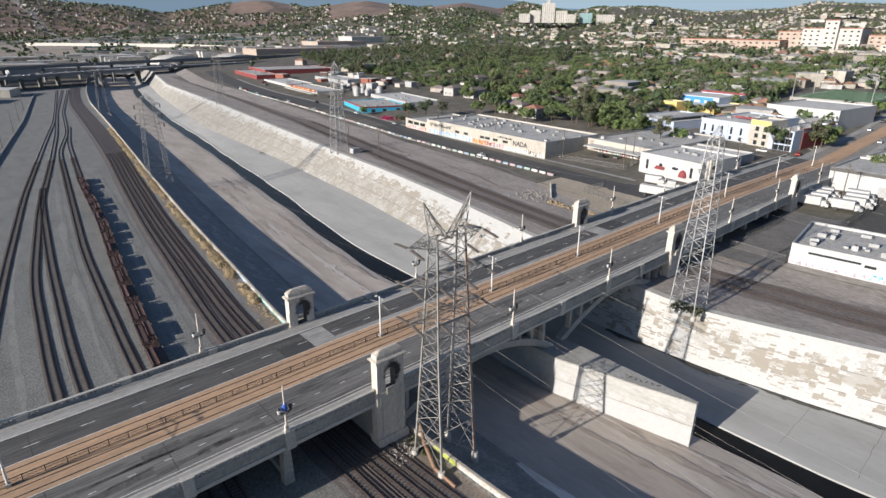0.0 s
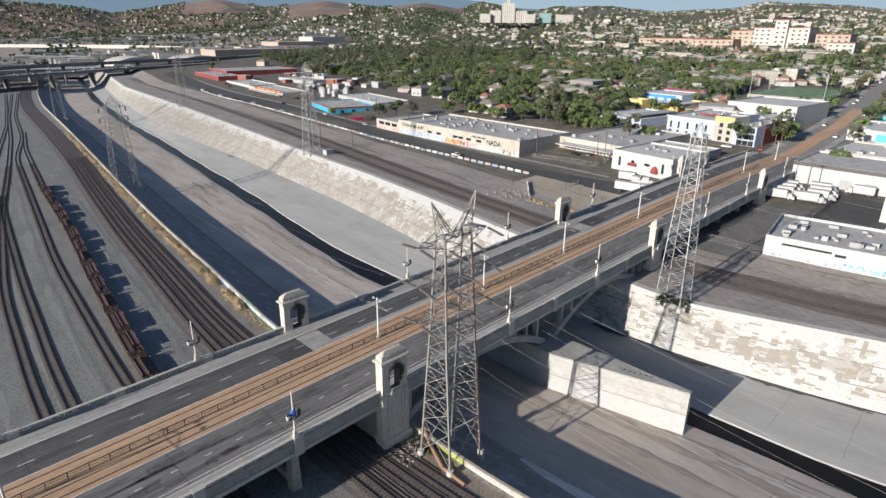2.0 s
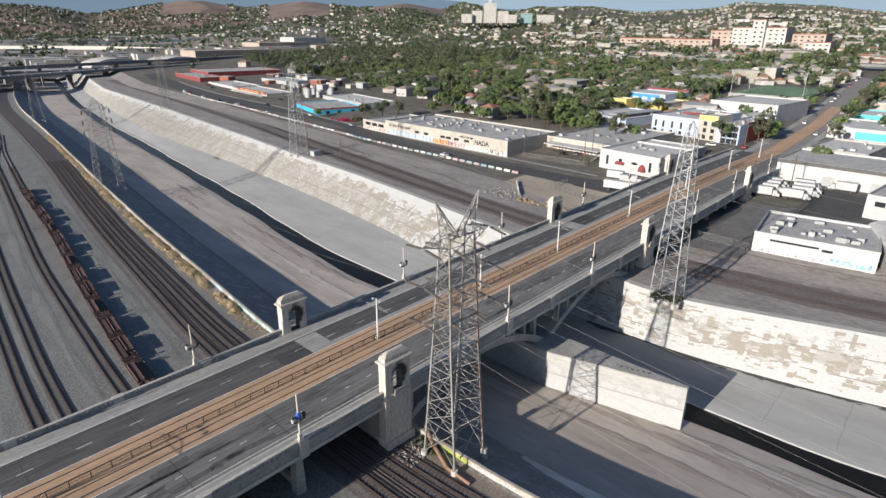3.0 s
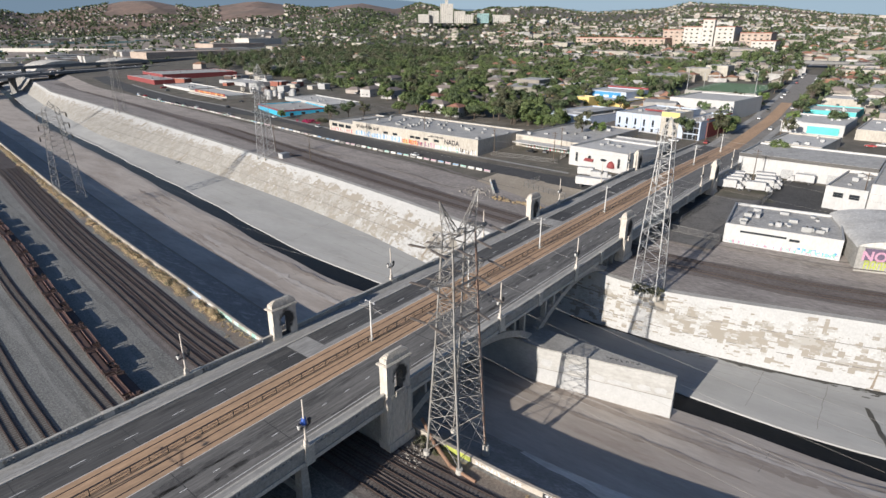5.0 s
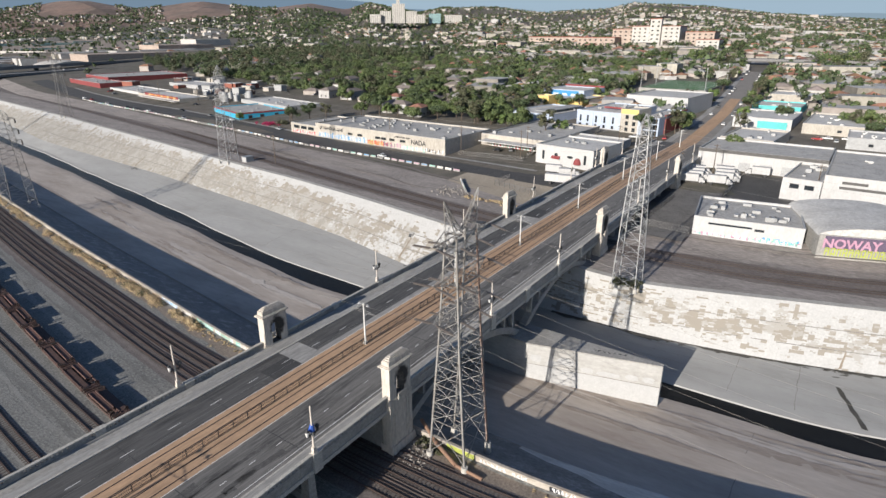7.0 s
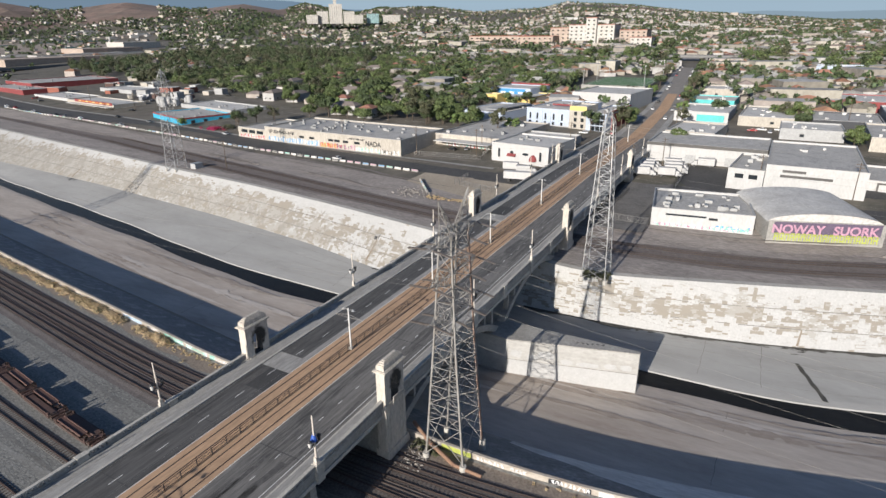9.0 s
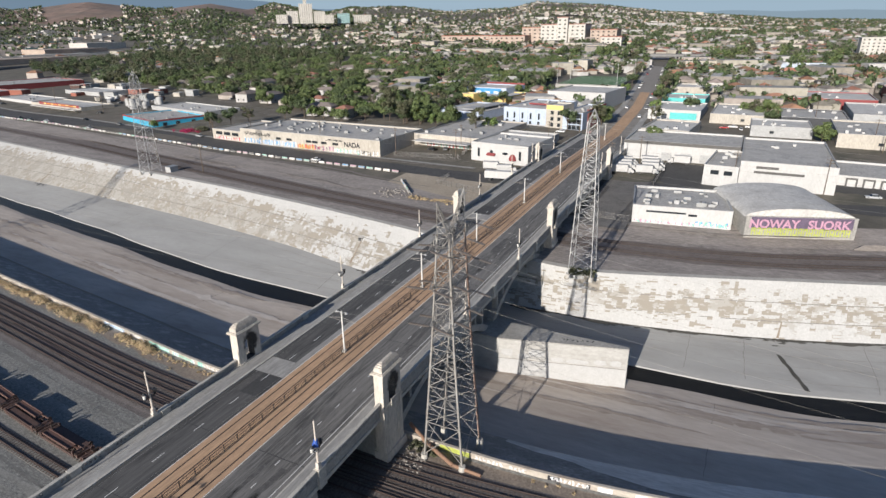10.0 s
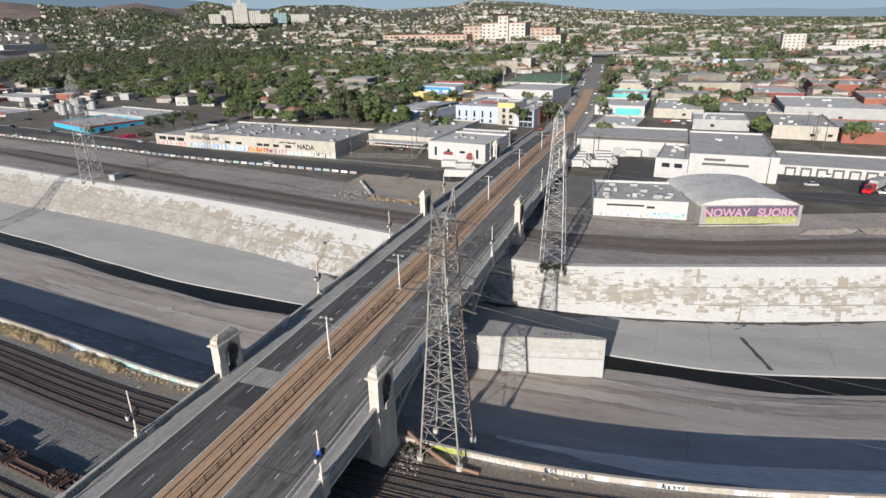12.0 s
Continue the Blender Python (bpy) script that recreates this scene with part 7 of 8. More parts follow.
for i, (x, y) in enumerate(extra + spots[:270]):
    k = rng.choice((0, 1, 1, 2, 3, 5, 5, 4))
    m = pose(x, y, land_z(x, y), 0, 0, rng.uniform(0, 360)) @ Matrix.Scale(rng.uniform(0.7, 1.15), 4)
    if first[k]:
        protos[k].matrix_basis, first[k] = pose(x, y, land_z(x, y)), False
    else:
        copy_thing(protos[k], m)


def grove(name, places, per, lobes, size, leaf, label):
    """Many trees in one mesh; places hold x, y, height, width."""
    rnd = np.random.default_rng(len(places))
    v, f = [], []
    for x, y, h, w in places:
        z = land_z(x, y)
        sp = []
        for i in range(lobes):
            a, q = rnd.uniform(0, 6.28), rnd.uniform(0.0, 0.42) * w
            sp.append((x + math.cos(a) * q, y + math.sin(a) * q, z + h * rnd.uniform(0.35, 0.8), w * 0.27))
        leaf_quads(rnd, sp, per, size * w, v, f)
    me = bpy.data.meshes.new(name)
    me.from_pydata(v, [], f)
    me.materials.append(leaf)
    return tagged(new(name, me), label, "trees", kind="stuff")


rest = [(x, y, rng.uniform(7, 12), rng.uniform(7, 11)) for x, y in spots[270:]] + [(x, y, rng.uniform(15, 22), rng.uniform(12, 17)) for x, y in clumps]
for k in range(4):
    grove("grove", rest[k::4], 64, 7, 0.047, M_LEAF[k if k < 3 else 1], "dense leafy trees between houses")

belt = []
while len(belt) < 520:
    x, y = rng.uniform(300, 760), rng.uniform(470, 800)
    if not taken(x, y, 6) and x > 300 + (y - 470) * 0.35:
        belt.append((x, y, rng.uniform(10, 19), rng.uniform(8, 13)))
for k in range(2):
    grove("grove", belt[k::2], 40, 7, 0.055, M_LEAF[k * 2], "tall dark trees beside the freeway")

# the far city: trees, houses and flat blocks out to the hills
far_trees, far_homes = [[], [], []], []


def bare(deg, r):
    """Grassy brown hilltops with nothing built on them."""
    return r > 2950 and (43.2 < deg < 49.8 or 53.6 < deg < 59.0) or r > 3350 and 62.5 < deg < 67.5



for i in range(27000):
    az, r = radians(rng.uniform(-24, 92)), 360 + 3400 * rng.random() ** 1.15
    x, y = -50 + r * math.cos(az), -60 + r * math.sin(az)
    if (y < 950 and x < crest_x(y) + 110) or taken(x, y, 8) or (205 < x < 640 and 60 < y < 500):
        continue
    green = lerp([(20, 0.0), (40, 0.3), (60, 0.1)], math.degrees(az)) + noise.noise((x / 260, y / 260, 1)) + 0.5 * noise.noise((x / 90, y / 90, 5))
    if 560 < y < 1000 and x < 420 + (y - 560) * 0.3 and rng.random() < 0.93:
        continue
    if math.degrees(az) > lerp([(900, 60), (1300, 54), (2400, 50)], r) and 980 < r < 2450 and rng.random() < 0.93:
        continue
    if bare(math.degrees(az), r):
        continue
    if rng.random() < 0.74 + 0.5 * green:
        far_trees[rng.randrange(3)].append((x, y, rng.uniform(6, 13), rng.uniform(6, 12)))
    elif r < 3700:
        far_homes.append((x, y, r))
hill_trees = []
for i in range(7600):
    az, r = radians(rng.uniform(-24, 34)), 330 + 1900 * rng.random() ** 1.2
    x, y = -50 + r * math.cos(az), -60 + r * math.sin(az)
    if x < 300 or taken(x, y, 5):
        continue
    if rng.random() < 0.47 + 0.6 * noise.noise((x / 120, y / 120, 9)):
        hill_trees.append((x, y, rng.uniform(6, 14), rng.uniform(6, 12)))
    else:
        far_homes.append((x, y, r))
for i in range(11000):
    az, r = radians(rng.uniform(34, 93)), rng.uniform(2000, 3880)
    x, y = -50 + r * math.cos(az), -60 + r * math.sin(az)
    if (math.degrees(az) > 54 and r < 2450) or bare(math.degrees(az), r):
        continue
    if rng.random() < 0.76 + 0.5 * noise.noise((x / 200, y / 200, 2)):
        hill_trees.append((x, y, rng.uniform(7, 14), rng.uniform(9, 18)))
    else:
        far_homes.append((x, y, r))
for i in range(900):
    az, r = radians(rng.uniform(58, 93)), 1000 + 1500 * rng.random()
    x, y = -50 + r * math.cos(az), -60 + r * math.sin(az)
    if y > 1010 and noise.noise((x / 150, y / 90, 6)) > -0.05:
        hill_trees.append((x, y, rng.uniform(7, 14), rng.uniform(8, 16)))
for i in range(170):
    x, y = rng.uniform(-420, -14), rng.uniform(230, 1000)
    if x < wall_x(y) - 75 and abs(y - (632 + (x + 60) * 0.5)) > 45:
        hill_trees.append((x, y, rng.uniform(6, 11), rng.uniform(6, 11)))
grove("far_trees", hill_trees, 10, 2, 0.19, M_LEAF[0], "dark far trees over hills and plain")
for k in range(3):
    grove("far_trees", far_trees[k], 11, 4, 0.12, M_LEAF[(0, 2, 0)[k]], "far trees across the hillside neighbourhoods")
packs = {}
for x, y, r in far_homes:
    z = land_z(x, y)
    big = rng.random() < 0.06
    w, d, h = (rng.uniform(18, 42), rng.uniform(14, 26), rng.uniform(5, 11)) if big else (rng.uniform(9, 15), rng.uniform(8, 11), rng.choice((3.2, 3.4, 5.8, 6.2)))
    if r > 2000:
        w, d, h = w * 0.72, d * 0.72, h * 0.85
    wall, roof = house_shape(w, d, h, 0.3 if big else rng.uniform(1.6, 2.6), 0.0 if big else 0.5)
    t = Matrix.Translation((x, y, z)) @ Matrix.Rotation(radians(rng.choice((4, 94, 20, 110)) + rng.uniform(-6, 6)), 4, "Z")
    wk, rk = rng.choice(("a", "a", "b")), rng.choice(("c", "c", "d", "e")) if not big else "e"
    for key, sh in ((wk, wall), (rk, roof)):
        packs.setdefault(key, Build()).add([t @ Vector(p) for p in sh.v], sh.f)
# sheds and yards on the plain beyond the freeway
for i in range(420):
    az, r = radians(rng.uniform(52, 93)), rng.choice((1000, 1060, 1120, 1200, 1260, 1330, 2330, 2400, 2450, 2520, 2580, 2640, 2700)) + rng.uniform(-40, 40)
    x, y = -50 + r * math.cos(az), -60 + r * math.sin(az)
    if y < 980:
        continue
    w, d, h = rng.uniform(15, 40 + 70 * (rng.random() < 0.3)), rng.uniform(10, 28), rng.uniform(4, 10)
    wall, roof = house_shape(w, d, h, 1.2, 0.3)
    t = Matrix.Translation((x, y, land_z(x, y))) @ Matrix.Rotation(radians(rng.choice((-12, -8, 80))), 4, "Z")
    for key, sh in ((rng.choice("ab"), wall), (rng.choice("eeec"), roof)):
        packs[key].add([t @ Vector(p) for p in sh.v], sh.f)
rows = []
for i in range(61):
    az = radians(57 + 0.6 * i)
    r0, r1 = 1200 + 120 * noise.noise((i / 7, 0, 1)), 2250 + 160 * noise.noise((i / 9, 5, 1))
    rows.append([(-50 + r * math.cos(az), -60 + r * math.sin(az), land_z(-50 + r * math.cos(az), -60 + r * math.sin(az)) + 0.6) for r in np.linspace(r0, r1, 9)])
tagged(part("yard_plain", Build().strip(rows), mat("dry_yard_ground", (0.30, 0.245, 0.20), (0.17, 0.142, 0.12), (0.36, 0.305, 0.255), big=45, small=8, bump=0.0, stretch=(0.25, 1, 1))), "dry tan rail yard plain beyond the freeway", "ground", kind="structure")
M_TRAIN = island(mat("train_cars", (0.13, 0.20, 0.22), (0.10, 0.15, 0.165), rough=0.6, big=30, small=4, bump=0.0), 0.5, 0.06)
for i in range(22):
    az, r = radians(rng.uniform(58, 84)), rng.choice((1500, 1700, 1980, 2080, 2180))
    x, y = -50 + r * math.cos(az), -60 + r * math.sin(az)
    q = thing("parked_train", "row of parked rail cars on the yard plain", "train", x, y, land_z(x, y) + 0.6, rng.uniform(-14, -6), group="parked trains")
    for k in range(rng.randrange(4, 9)):
        part("rail_car", Build().box(k * 20, k * 20 + 18.6, -1.5, 1.5, 0.8, 4.6), M_TRAIN, q)
rb = Build()
for i in range(31):
    az, r = radians(68 + 0.5 * i), 1390 + 22 * i
    x, y = -50 + r * math.cos(az), -60 + r * math.sin(az)
    d = Vector((math.cos(az), math.sin(az), 0))
    rb.v += [tuple(Vector((x, y, land_z(x, y) - 1)) - d * 9), tuple(Vector((x, y, land_z(x, y) + 8)))]
rb.f = [(2 * i, 2 * i + 1, 2 * i + 3, 2 * i + 2) for i in range(30)]
tagged(part("far_river_wall", rb, M_CONC), "pale concrete river wall beyond the freeway", "wall", kind="structure")
# the yard west of the tracks: a long wall, sheds, containers
rb = Build()
wl = [(-48, 96), (-27, 199), (14, 409), (48, 617)]
for (xa, ya), (xb, yb) in zip(wl, wl[1:]):
    for k in range(6):
        p0, p1 = (xa + (xb - xa) * k / 6, ya + (yb - ya) * k / 6), (xa + (xb - xa) * (k + 1) / 6, ya + (yb - ya) * (k + 1) / 6)
        rb.beam((p0[0] - 9, p0[1], 0.4), (p1[0] - 9, p1[1], 0.4), 0.4, 1.0)
tagged(part("yard_wall", rb, M_CONC_OLD), "weathered concrete wall along the yard", "wall", kind="structure")
for i in range(16):
    y = 215 + i * 25 + rng.uniform(-6, 6)
    x = lerp([(q[1], q[0]) for q in wl], y) - rng.uniform(22, 75)
    w, d, h = rng.choice(((6, 2.5, 2.6), (12, 2.5, 2.9), (22, 14, 5.5), (30, 18, 6.5)))
    q = thing("yard_shed" if w > 15 else "storage_box", "weathered flat-roofed yard shed beside the tracks" if w > 15 else "weathered storage container beside the tracks", "shed" if w > 15 else "container", x, y, 0, rng.uniform(60, 85))
    part("shell", Build().box(0, w, 0, d, 0, h), rng.choice((M_W_GREY, M_W_CREAM, M_RUST, M_W_GREY)), q)
    part("roof", Build().box(-0.2, w + 0.2, -0.2, d + 0.2, h, h + 0.2), rng.choice((M_ROOF_G, M_ROOF_L)), q)
M_HROOF_P = island(mat("pale_roofs", (0.37, 0.36, 0.343), (0.29, 0.282, 0.268), big=30, small=4, bump=0.0), 0.4, 0.02)
for key, m, nm in (("a", M_HWALL, "far_house_walls"), ("b", M_HWALL_W, "far_house_walls"), ("c", M_HROOF, "far_house_roofs"), ("d", M_HROOF_R, "far_house_roofs"), ("e", M_HROOF_P, "far_house_roofs")):
    me = packs[key].mesh(nm, m, fix=False)
    tagged(new(nm, me), "far small houses on the hillsides", "houses", kind="stuff")

# dry scrub along the flood wall and the vacant lot
rnd = np.random.default_rng(5)
v, f, v2, f2 = [], [], [], []
BX, BY = 177.0, 226.0
for i in range(430):
    y = 46 + 300 * rnd.random() ** 1.5
    x = wall_x(y) - 1.2 - abs(rnd.normal()) * 0.8
    r = rnd.uniform(0.6, 1.45)
    if noise.noise((y / 11, 2.0, 0)) < -0.32:
        continue
    leaf_quads(rnd, [(x, y, r * 0.35, r)], 130, 0.12, *((v, f) if rnd.random() < 0.94 else (v2, f2)))
for i in range(60):
    y = rnd.uniform(15, 47)
    leaf_quads(rnd, [(wall_x(y) - 0.8 - abs(rnd.normal()) * 1.1, y, 0.12, rnd.uniform(0.15, 0.5))], 40, 0.1, v, f)
for i in range(4):
    y = rnd.uniform(-48, -34)
    leaf_quads(rnd, [(wall_x(y) - 0.8 - rnd.random(), y, 0.12, rnd.uniform(0.2, 0.6))], 50, 0.1, v, f)
for i in range(90):
    x, y = 113.2 + rnd.normal() * 0.9, rnd.uniform(24, 45.5)
    leaf_quads(rnd, [(x, y, land_z(x, y) + 0.15, rnd.uniform(0.25, 0.65))], 40, 0.13, v, f)
for i in range(40):
    a = rnd.uniform(0, 6.28)
    leaf_quads(rnd, [(4.5 + rnd.uniform(0, 3), -17.0 + rnd.uniform(-4, 1), 0.3, rnd.uniform(0.2, 0.55))], 24, 0.2, v2, f2)
for i in range(50):
    leaf_quads(rnd, [(72 + rnd.uniform(0, 4), -28 + rnd.uniform(-1, 5), 5.0, rnd.uniform(0.3, 0.9))], 24, 0.2, v2, f2)
v3, f3 = [], []
for i in range(26):
    leaf_quads(rnd, [(BX + rnd.normal() * 1.6, BY + rnd.normal() * 3.0, 7.6 + rnd.uniform(0, 1.4), rnd.uniform(0.7, 1.4))], 60, 0.22, v3, f3)
M_BOUG = leaf_material("bougainvillea", (0.36, 0.02, 0.085), (0.28, 0.015, 0.065), 0.3)
for i in range(22):
    leaf_quads(rnd, [(BX + 6 + rnd.normal() * 2.0, BY - 5 + rnd.normal() * 3.0, 7.9 + rnd.uniform(0, 2.0), rnd.uniform(0.8, 1.6))], 60, 0.25, v2, f2)
for nm, vv, ff, m, lab in (("magenta_shrub", v3, f3, M_BOUG, "magenta flowering shrub by the riverside road"), ("dry_scrub", v, f, M_SCRUB, "dry golden scrub along the flood wall"), ("green_scrub", v2, f2, M_LEAF[2], "low green weeds by the tower and wall")):
    me = bpy.data.meshes.new(nm)
    me.from_pydata(vv, [], ff)
    me.materials.append(m)
    tagged(new(nm, me), lab, "scrub", kind="stuff")


# ---- concrete road barriers ----
def barrier(ci, seed):
    root = thing("road_barrier", "painted concrete road barrier segment", "barrier", group="road barriers")
    prof = [(-0.35, 0), (0.35, 0), (0.3, 0.18), (0.14, 0.4), (0.1, 0.95), (-0.1, 0.95), (-0.14, 0.4), (-0.3, 0.18)]
    part("body", Build().prism(prof, 1, 0, 3.3), M_CONC_OLD if ci else M_CONC, root)
    b = Build()
    r2 = random.Random(seed)
    for k in range(4):
        y = 0.2 + k * 0.75
        b.add([(-0.145, y, 0.42), (-0.145, y + 0.6, 0.42), (-0.108, y + 0.5, 0.9), (-0.108, y + r2.uniform(0, 0.2), 0.9)], ((3, 2, 1, 0),))
    part("sprayed_marks", b, SPRAY[ci], root)
    return root


segs = [barrier(ci, ci) for ci in (0, 4, 6, 2, 1, 0)]
put = [False] * 6
y = 66.0
line = []
while y < 470:
    x = lerp(ROAD, y) - 9.7
    line.append((x, y, math.degrees(-math.atan2(lerp(ROAD, y + 4) - lerp(ROAD, y), 4))))
    y += 4.3
for k in range(5):
    line.append((117.3 + k * 2.9, 46.9 + k * 2.4, -50))
for x, y, rz in line:
    k = rng.randrange(6)
    m = pose(x, y, land_z(x, y) + 0.08, 0, 0, rz)
    if put[k]:
        copy_thing(segs[k], m)
    else:
        segs[k].matrix_basis, put[k] = m, True


# ---- vehicles ----
def car(paint, label):
    root = thing("car", label, "car", group="parked cars")
    prof = [(-2.2, 0.3), (2.2, 0.3), (2.25, 0.6), (2.1, 0.82), (1.2, 0.92), (-1.9, 0.95), (-2.25, 0.85), (-2.28, 0.5)]
    part("body", Build().prism(prof, 1, -0.88, 0.88), paint, root)
    cab = [(-1.75, 0.94), (1.15, 0.91), (0.45, 1.42), (-1.15, 1.45)]
    part("glasshouse", Build().prism(cab, 1, -0.76, 0.76), M_PANE, root, "dark glass")
    part("roof", Build().prism([(-1.2, 1.44), (0.5, 1.41), (0.35, 1.48), (-1.0, 1.5)], 1, -0.72, 0.72), paint, root)
    for sx in (-1.4, 1.4):
        for sy in (-0.8, 0.8):
            w = part("wheel", Build().tube((sx, sy - 0.1, 0.33), (sx, sy + 0.1, 0.33), 0.33, n=12), M_BLACK, root)
            part("rim", Build().tube((sx, sy - 0.11, 0.33), (sx, sy + 0.11, 0.33), 0.18, n=8), M_TIN, w)
    part("bumper", Build().box(2.2, 2.32, -0.8, 0.8, 0.35, 0.6), M_TRIM, root)
    for s in (-0.62, 0.62):
        part("headlight", Build().box(2.15, 2.27, s - 0.2, s + 0.2, 0.62, 0.78), M_LINE, root)
    return root


PAINTS = [("white", (0.75, 0.75, 0.74)), ("silver", (0.42, 0.43, 0.44)), ("black", (0.02, 0.02, 0.022)), ("red", (0.38, 0.03, 0.03)), ("grey", (0.16, 0.165, 0.17))]
cars = [car(mat("car_paint_" + n, c, tuple(q * 0.92 for q in c), rough=0.3, big=2, small=0.3, bump=0.0), n + " parked saloon car on asphalt") for n, c in PAINTS]
places = [(lerp(ROAD, yy) - 7.0, yy, 80) for yy in (112, 300, 352, 372, 385, 420, 455, 473)] + [(lerp(ROAD, yy) + 7.4, yy, 80) for yy in (210, 262, 290, 330)]
places += [(183, -106, 95), (208, 60, 10), (166, -120, 95), (170, -99, 96), (214, 66, 0), (186, 66, 20), (183, 72, 80), (240, 26, 95), (244, 12, 5)]
places += [(xx, lerp(STREET, xx) + s * 6.0, 4) for xx in range(300, 640, 17) for s in (-1, 1) if rng.random() < 0.6]
places += [(xx, yy, rng.choice((0, 90))) for xx, yy in ((278, -50), (282, -54), (276, -58), (284, -62), (279, -66), (290, -71), (330, -74), (338, -76))]
got = [False] * 5
for i, (x, y, rz) in enumerate(places):
    k = (0, 1, 0, 4, 2, 0, 3)[i % 7]
    m = pose(x, y, land_z(x, y) + 0.1, 0, 0, rz)
    if got[k]:
        copy_thing(cars[k], m)
    else:
        cars[k].matrix_basis, got[k] = m, True
for i in range(46):
    k = rng.random()
    pts = [(-60, 632), (20, 672), (73, 701), (215, 772), (351, 812), (510, 836)]
    j = rng.randrange(5)
    (xa, ya), (xb, yb) = pts[j], pts[j + 1]
    d = math.atan2(yb - ya, xb - xa)
    s = rng.choice((-11, -7, 5, 9))
    copy_thing(cars[rng.choice((0, 0, 1, 4))], pose(xa + (xb - xa) * k - s * math.sin(d), ya + (yb - ya) * k + s * math.cos(d), 13.0, 0, 0, math.degrees(d)))


def box_truck():
    root = thing("box_truck", "white parked delivery box truck", "truck", group="box trucks")
    part("cargo_box", Build().box(-4.6, 1.6, -1.2, 1.2, 1.05, 3.6).box(-4.65, 1.65, -1.22, 1.22, 3.6, 3.68), M_W_WHITE, root)
    part("cab", Build().prism([(1.8, 0.7), (3.9, 0.7), (3.95, 1.5), (3.3, 1.7), (2.9, 2.55), (1.8, 2.6)], 1, -1.05, 1.05), M_W_WHITE, root)
    part("windscreen", Build().prism([(3.34, 1.72), (3.38, 1.72), (2.98, 2.5), (2.94, 2.5)], 1, -0.9, 0.9), M_PANE, root)
    part("chassis", Build().box(-4.5, 3.6, -0.5, 0.5, 0.6, 1.05), M_TRIM, root)
    part("bumper", Build().box(3.9, 4.05, -1.0, 1.0, 0.5, 0.8), M_TRIM, root)
    for sx in (-3.2, 2.8):
        for sy in (-0.95, 0.95):
            part("wheel", Build().tube((sx, sy - 0.15, 0.5), (sx, sy + 0.15, 0.5), 0.5, n=12), M_BLACK, root)
    return root


truck = box_truck()
truck.matrix_basis = pose(186, -17.5, land_z(186, -17) + 0.1, 0, 0, -80)
for x, y, rz in ((182, -18, -80), (177.5, -18.5, -78), (173, -18, -80), (189.5, -27, -85), (185, -28, -80), (180, -28.5, -80), (175, -27, -82), (160, 31, -80), (157, 24, -70), (194, -36, 90)):
    copy_thing(truck, pose(x, y, land_z(x, y) + 0.1, 0, 0, rz))
se = thing("semi_truck", "red semi tractor with a pale grey trailer at the dock", "truck", 166.5, -116, land_z(166, -116) + 0.1, 150)
part("trailer", Build().box(-9.5, -0.8, -1.3, 1.3, 1.2, 4.0), M_W_GREY, se)
part("cab", Build().prism([(0, 0.8), (5.2, 0.8), (5.2, 1.9), (3.2, 2.1), (2.9, 3.2), (0, 3.3)], 1, -1.2, 1.2), mat("truck_red", (0.55, 0.02, 0.03), (0.45, 0.02, 0.025), rough=0.3, big=2, small=0.3, bump=0.0), se, "bright red cab")
part("windscreen", Build().prism([(3.22, 2.14), (3.27, 2.14), (2.97, 3.1), (2.92, 3.1)], 1, -1.0, 1.0), M_PANE, se)
for sx in (-8.4, -7.2, 0.6, 1.8, 4.4):
    for sy in (-1.0, 1.0):
        part("wheel", Build().tube((sx, sy - 0.18, 0.5), (sx, sy + 0.18, 0.5), 0.5, n=12), M_BLACK, se)


# ---- utility poles, tanks, pipes, debris ----
def utility_pole():
    root = thing("utility_pole", "brown timber utility pole with crossarms", "utility pole", group="utility poles")
    part("post", Build().tube((0, 0, -0.6), (0, 0, 12.5), 0.2, 0.13, 8), M_BARK, root)
    for z in (11.8, 10.8):
        part("crossarm", Build().box(-0.07, 0.07, -1.3, 1.3, z, z + 0.14), M_BARK, root)
    for s in (-1.1, -0.5, 0.5, 1.1):
        part("insulator", Build().tube((0, s, 11.94), (0, s, 12.15), 0.06, n=6), M_GLASS, root)
    return root


up = utility_pole()
up.matrix_basis = pose(186, -22, land_z(186, -22))
for x, y in ((171, -57), (169.5, -85), (172, -13), (226, -113), (240, -112), (176, 56), (186, 58), (172, 85), (174.5, 130), (179, 180), (182, 214), (196, 300), (208, 345), (221, 420), (250, 14), (262, -15.5), (300, -13), (340, -11), (380, -8), (430, -4), (240, 16), (205, 22), (112, 144), (116, 176), (-42, 150), (-36, 200), (-26, 255), (-16, 310), (-5, 365), (4, 420), (14, 480), (-60, 240), (-48, 320), (222, -140), (250, -110), (303, -92), (210, -165)):
    copy_thing(up, pose(x, y, land_z(x, y), 0, 0, rng.uniform(-15, 15)))


def tank(r, h):
    root = thing("storage_tank", "white cylindrical storage tank with a domed top", "tank", group="storage tanks")
    part("shell", Build().tube((0, 0, 0), (0, 0, h), r, n=18), M_W_WHITE, root)
    part("dome", Build().tube((0, 0, h), (0, 0, h + r * 0.35), r, r * 0.35, 18), M_W_WHITE, root)
    part("ladder", Build().box(-r - 0.15, -r - 0.02, -0.25, 0.25, 0, h + 0.6), M_TIN, root)
    return root


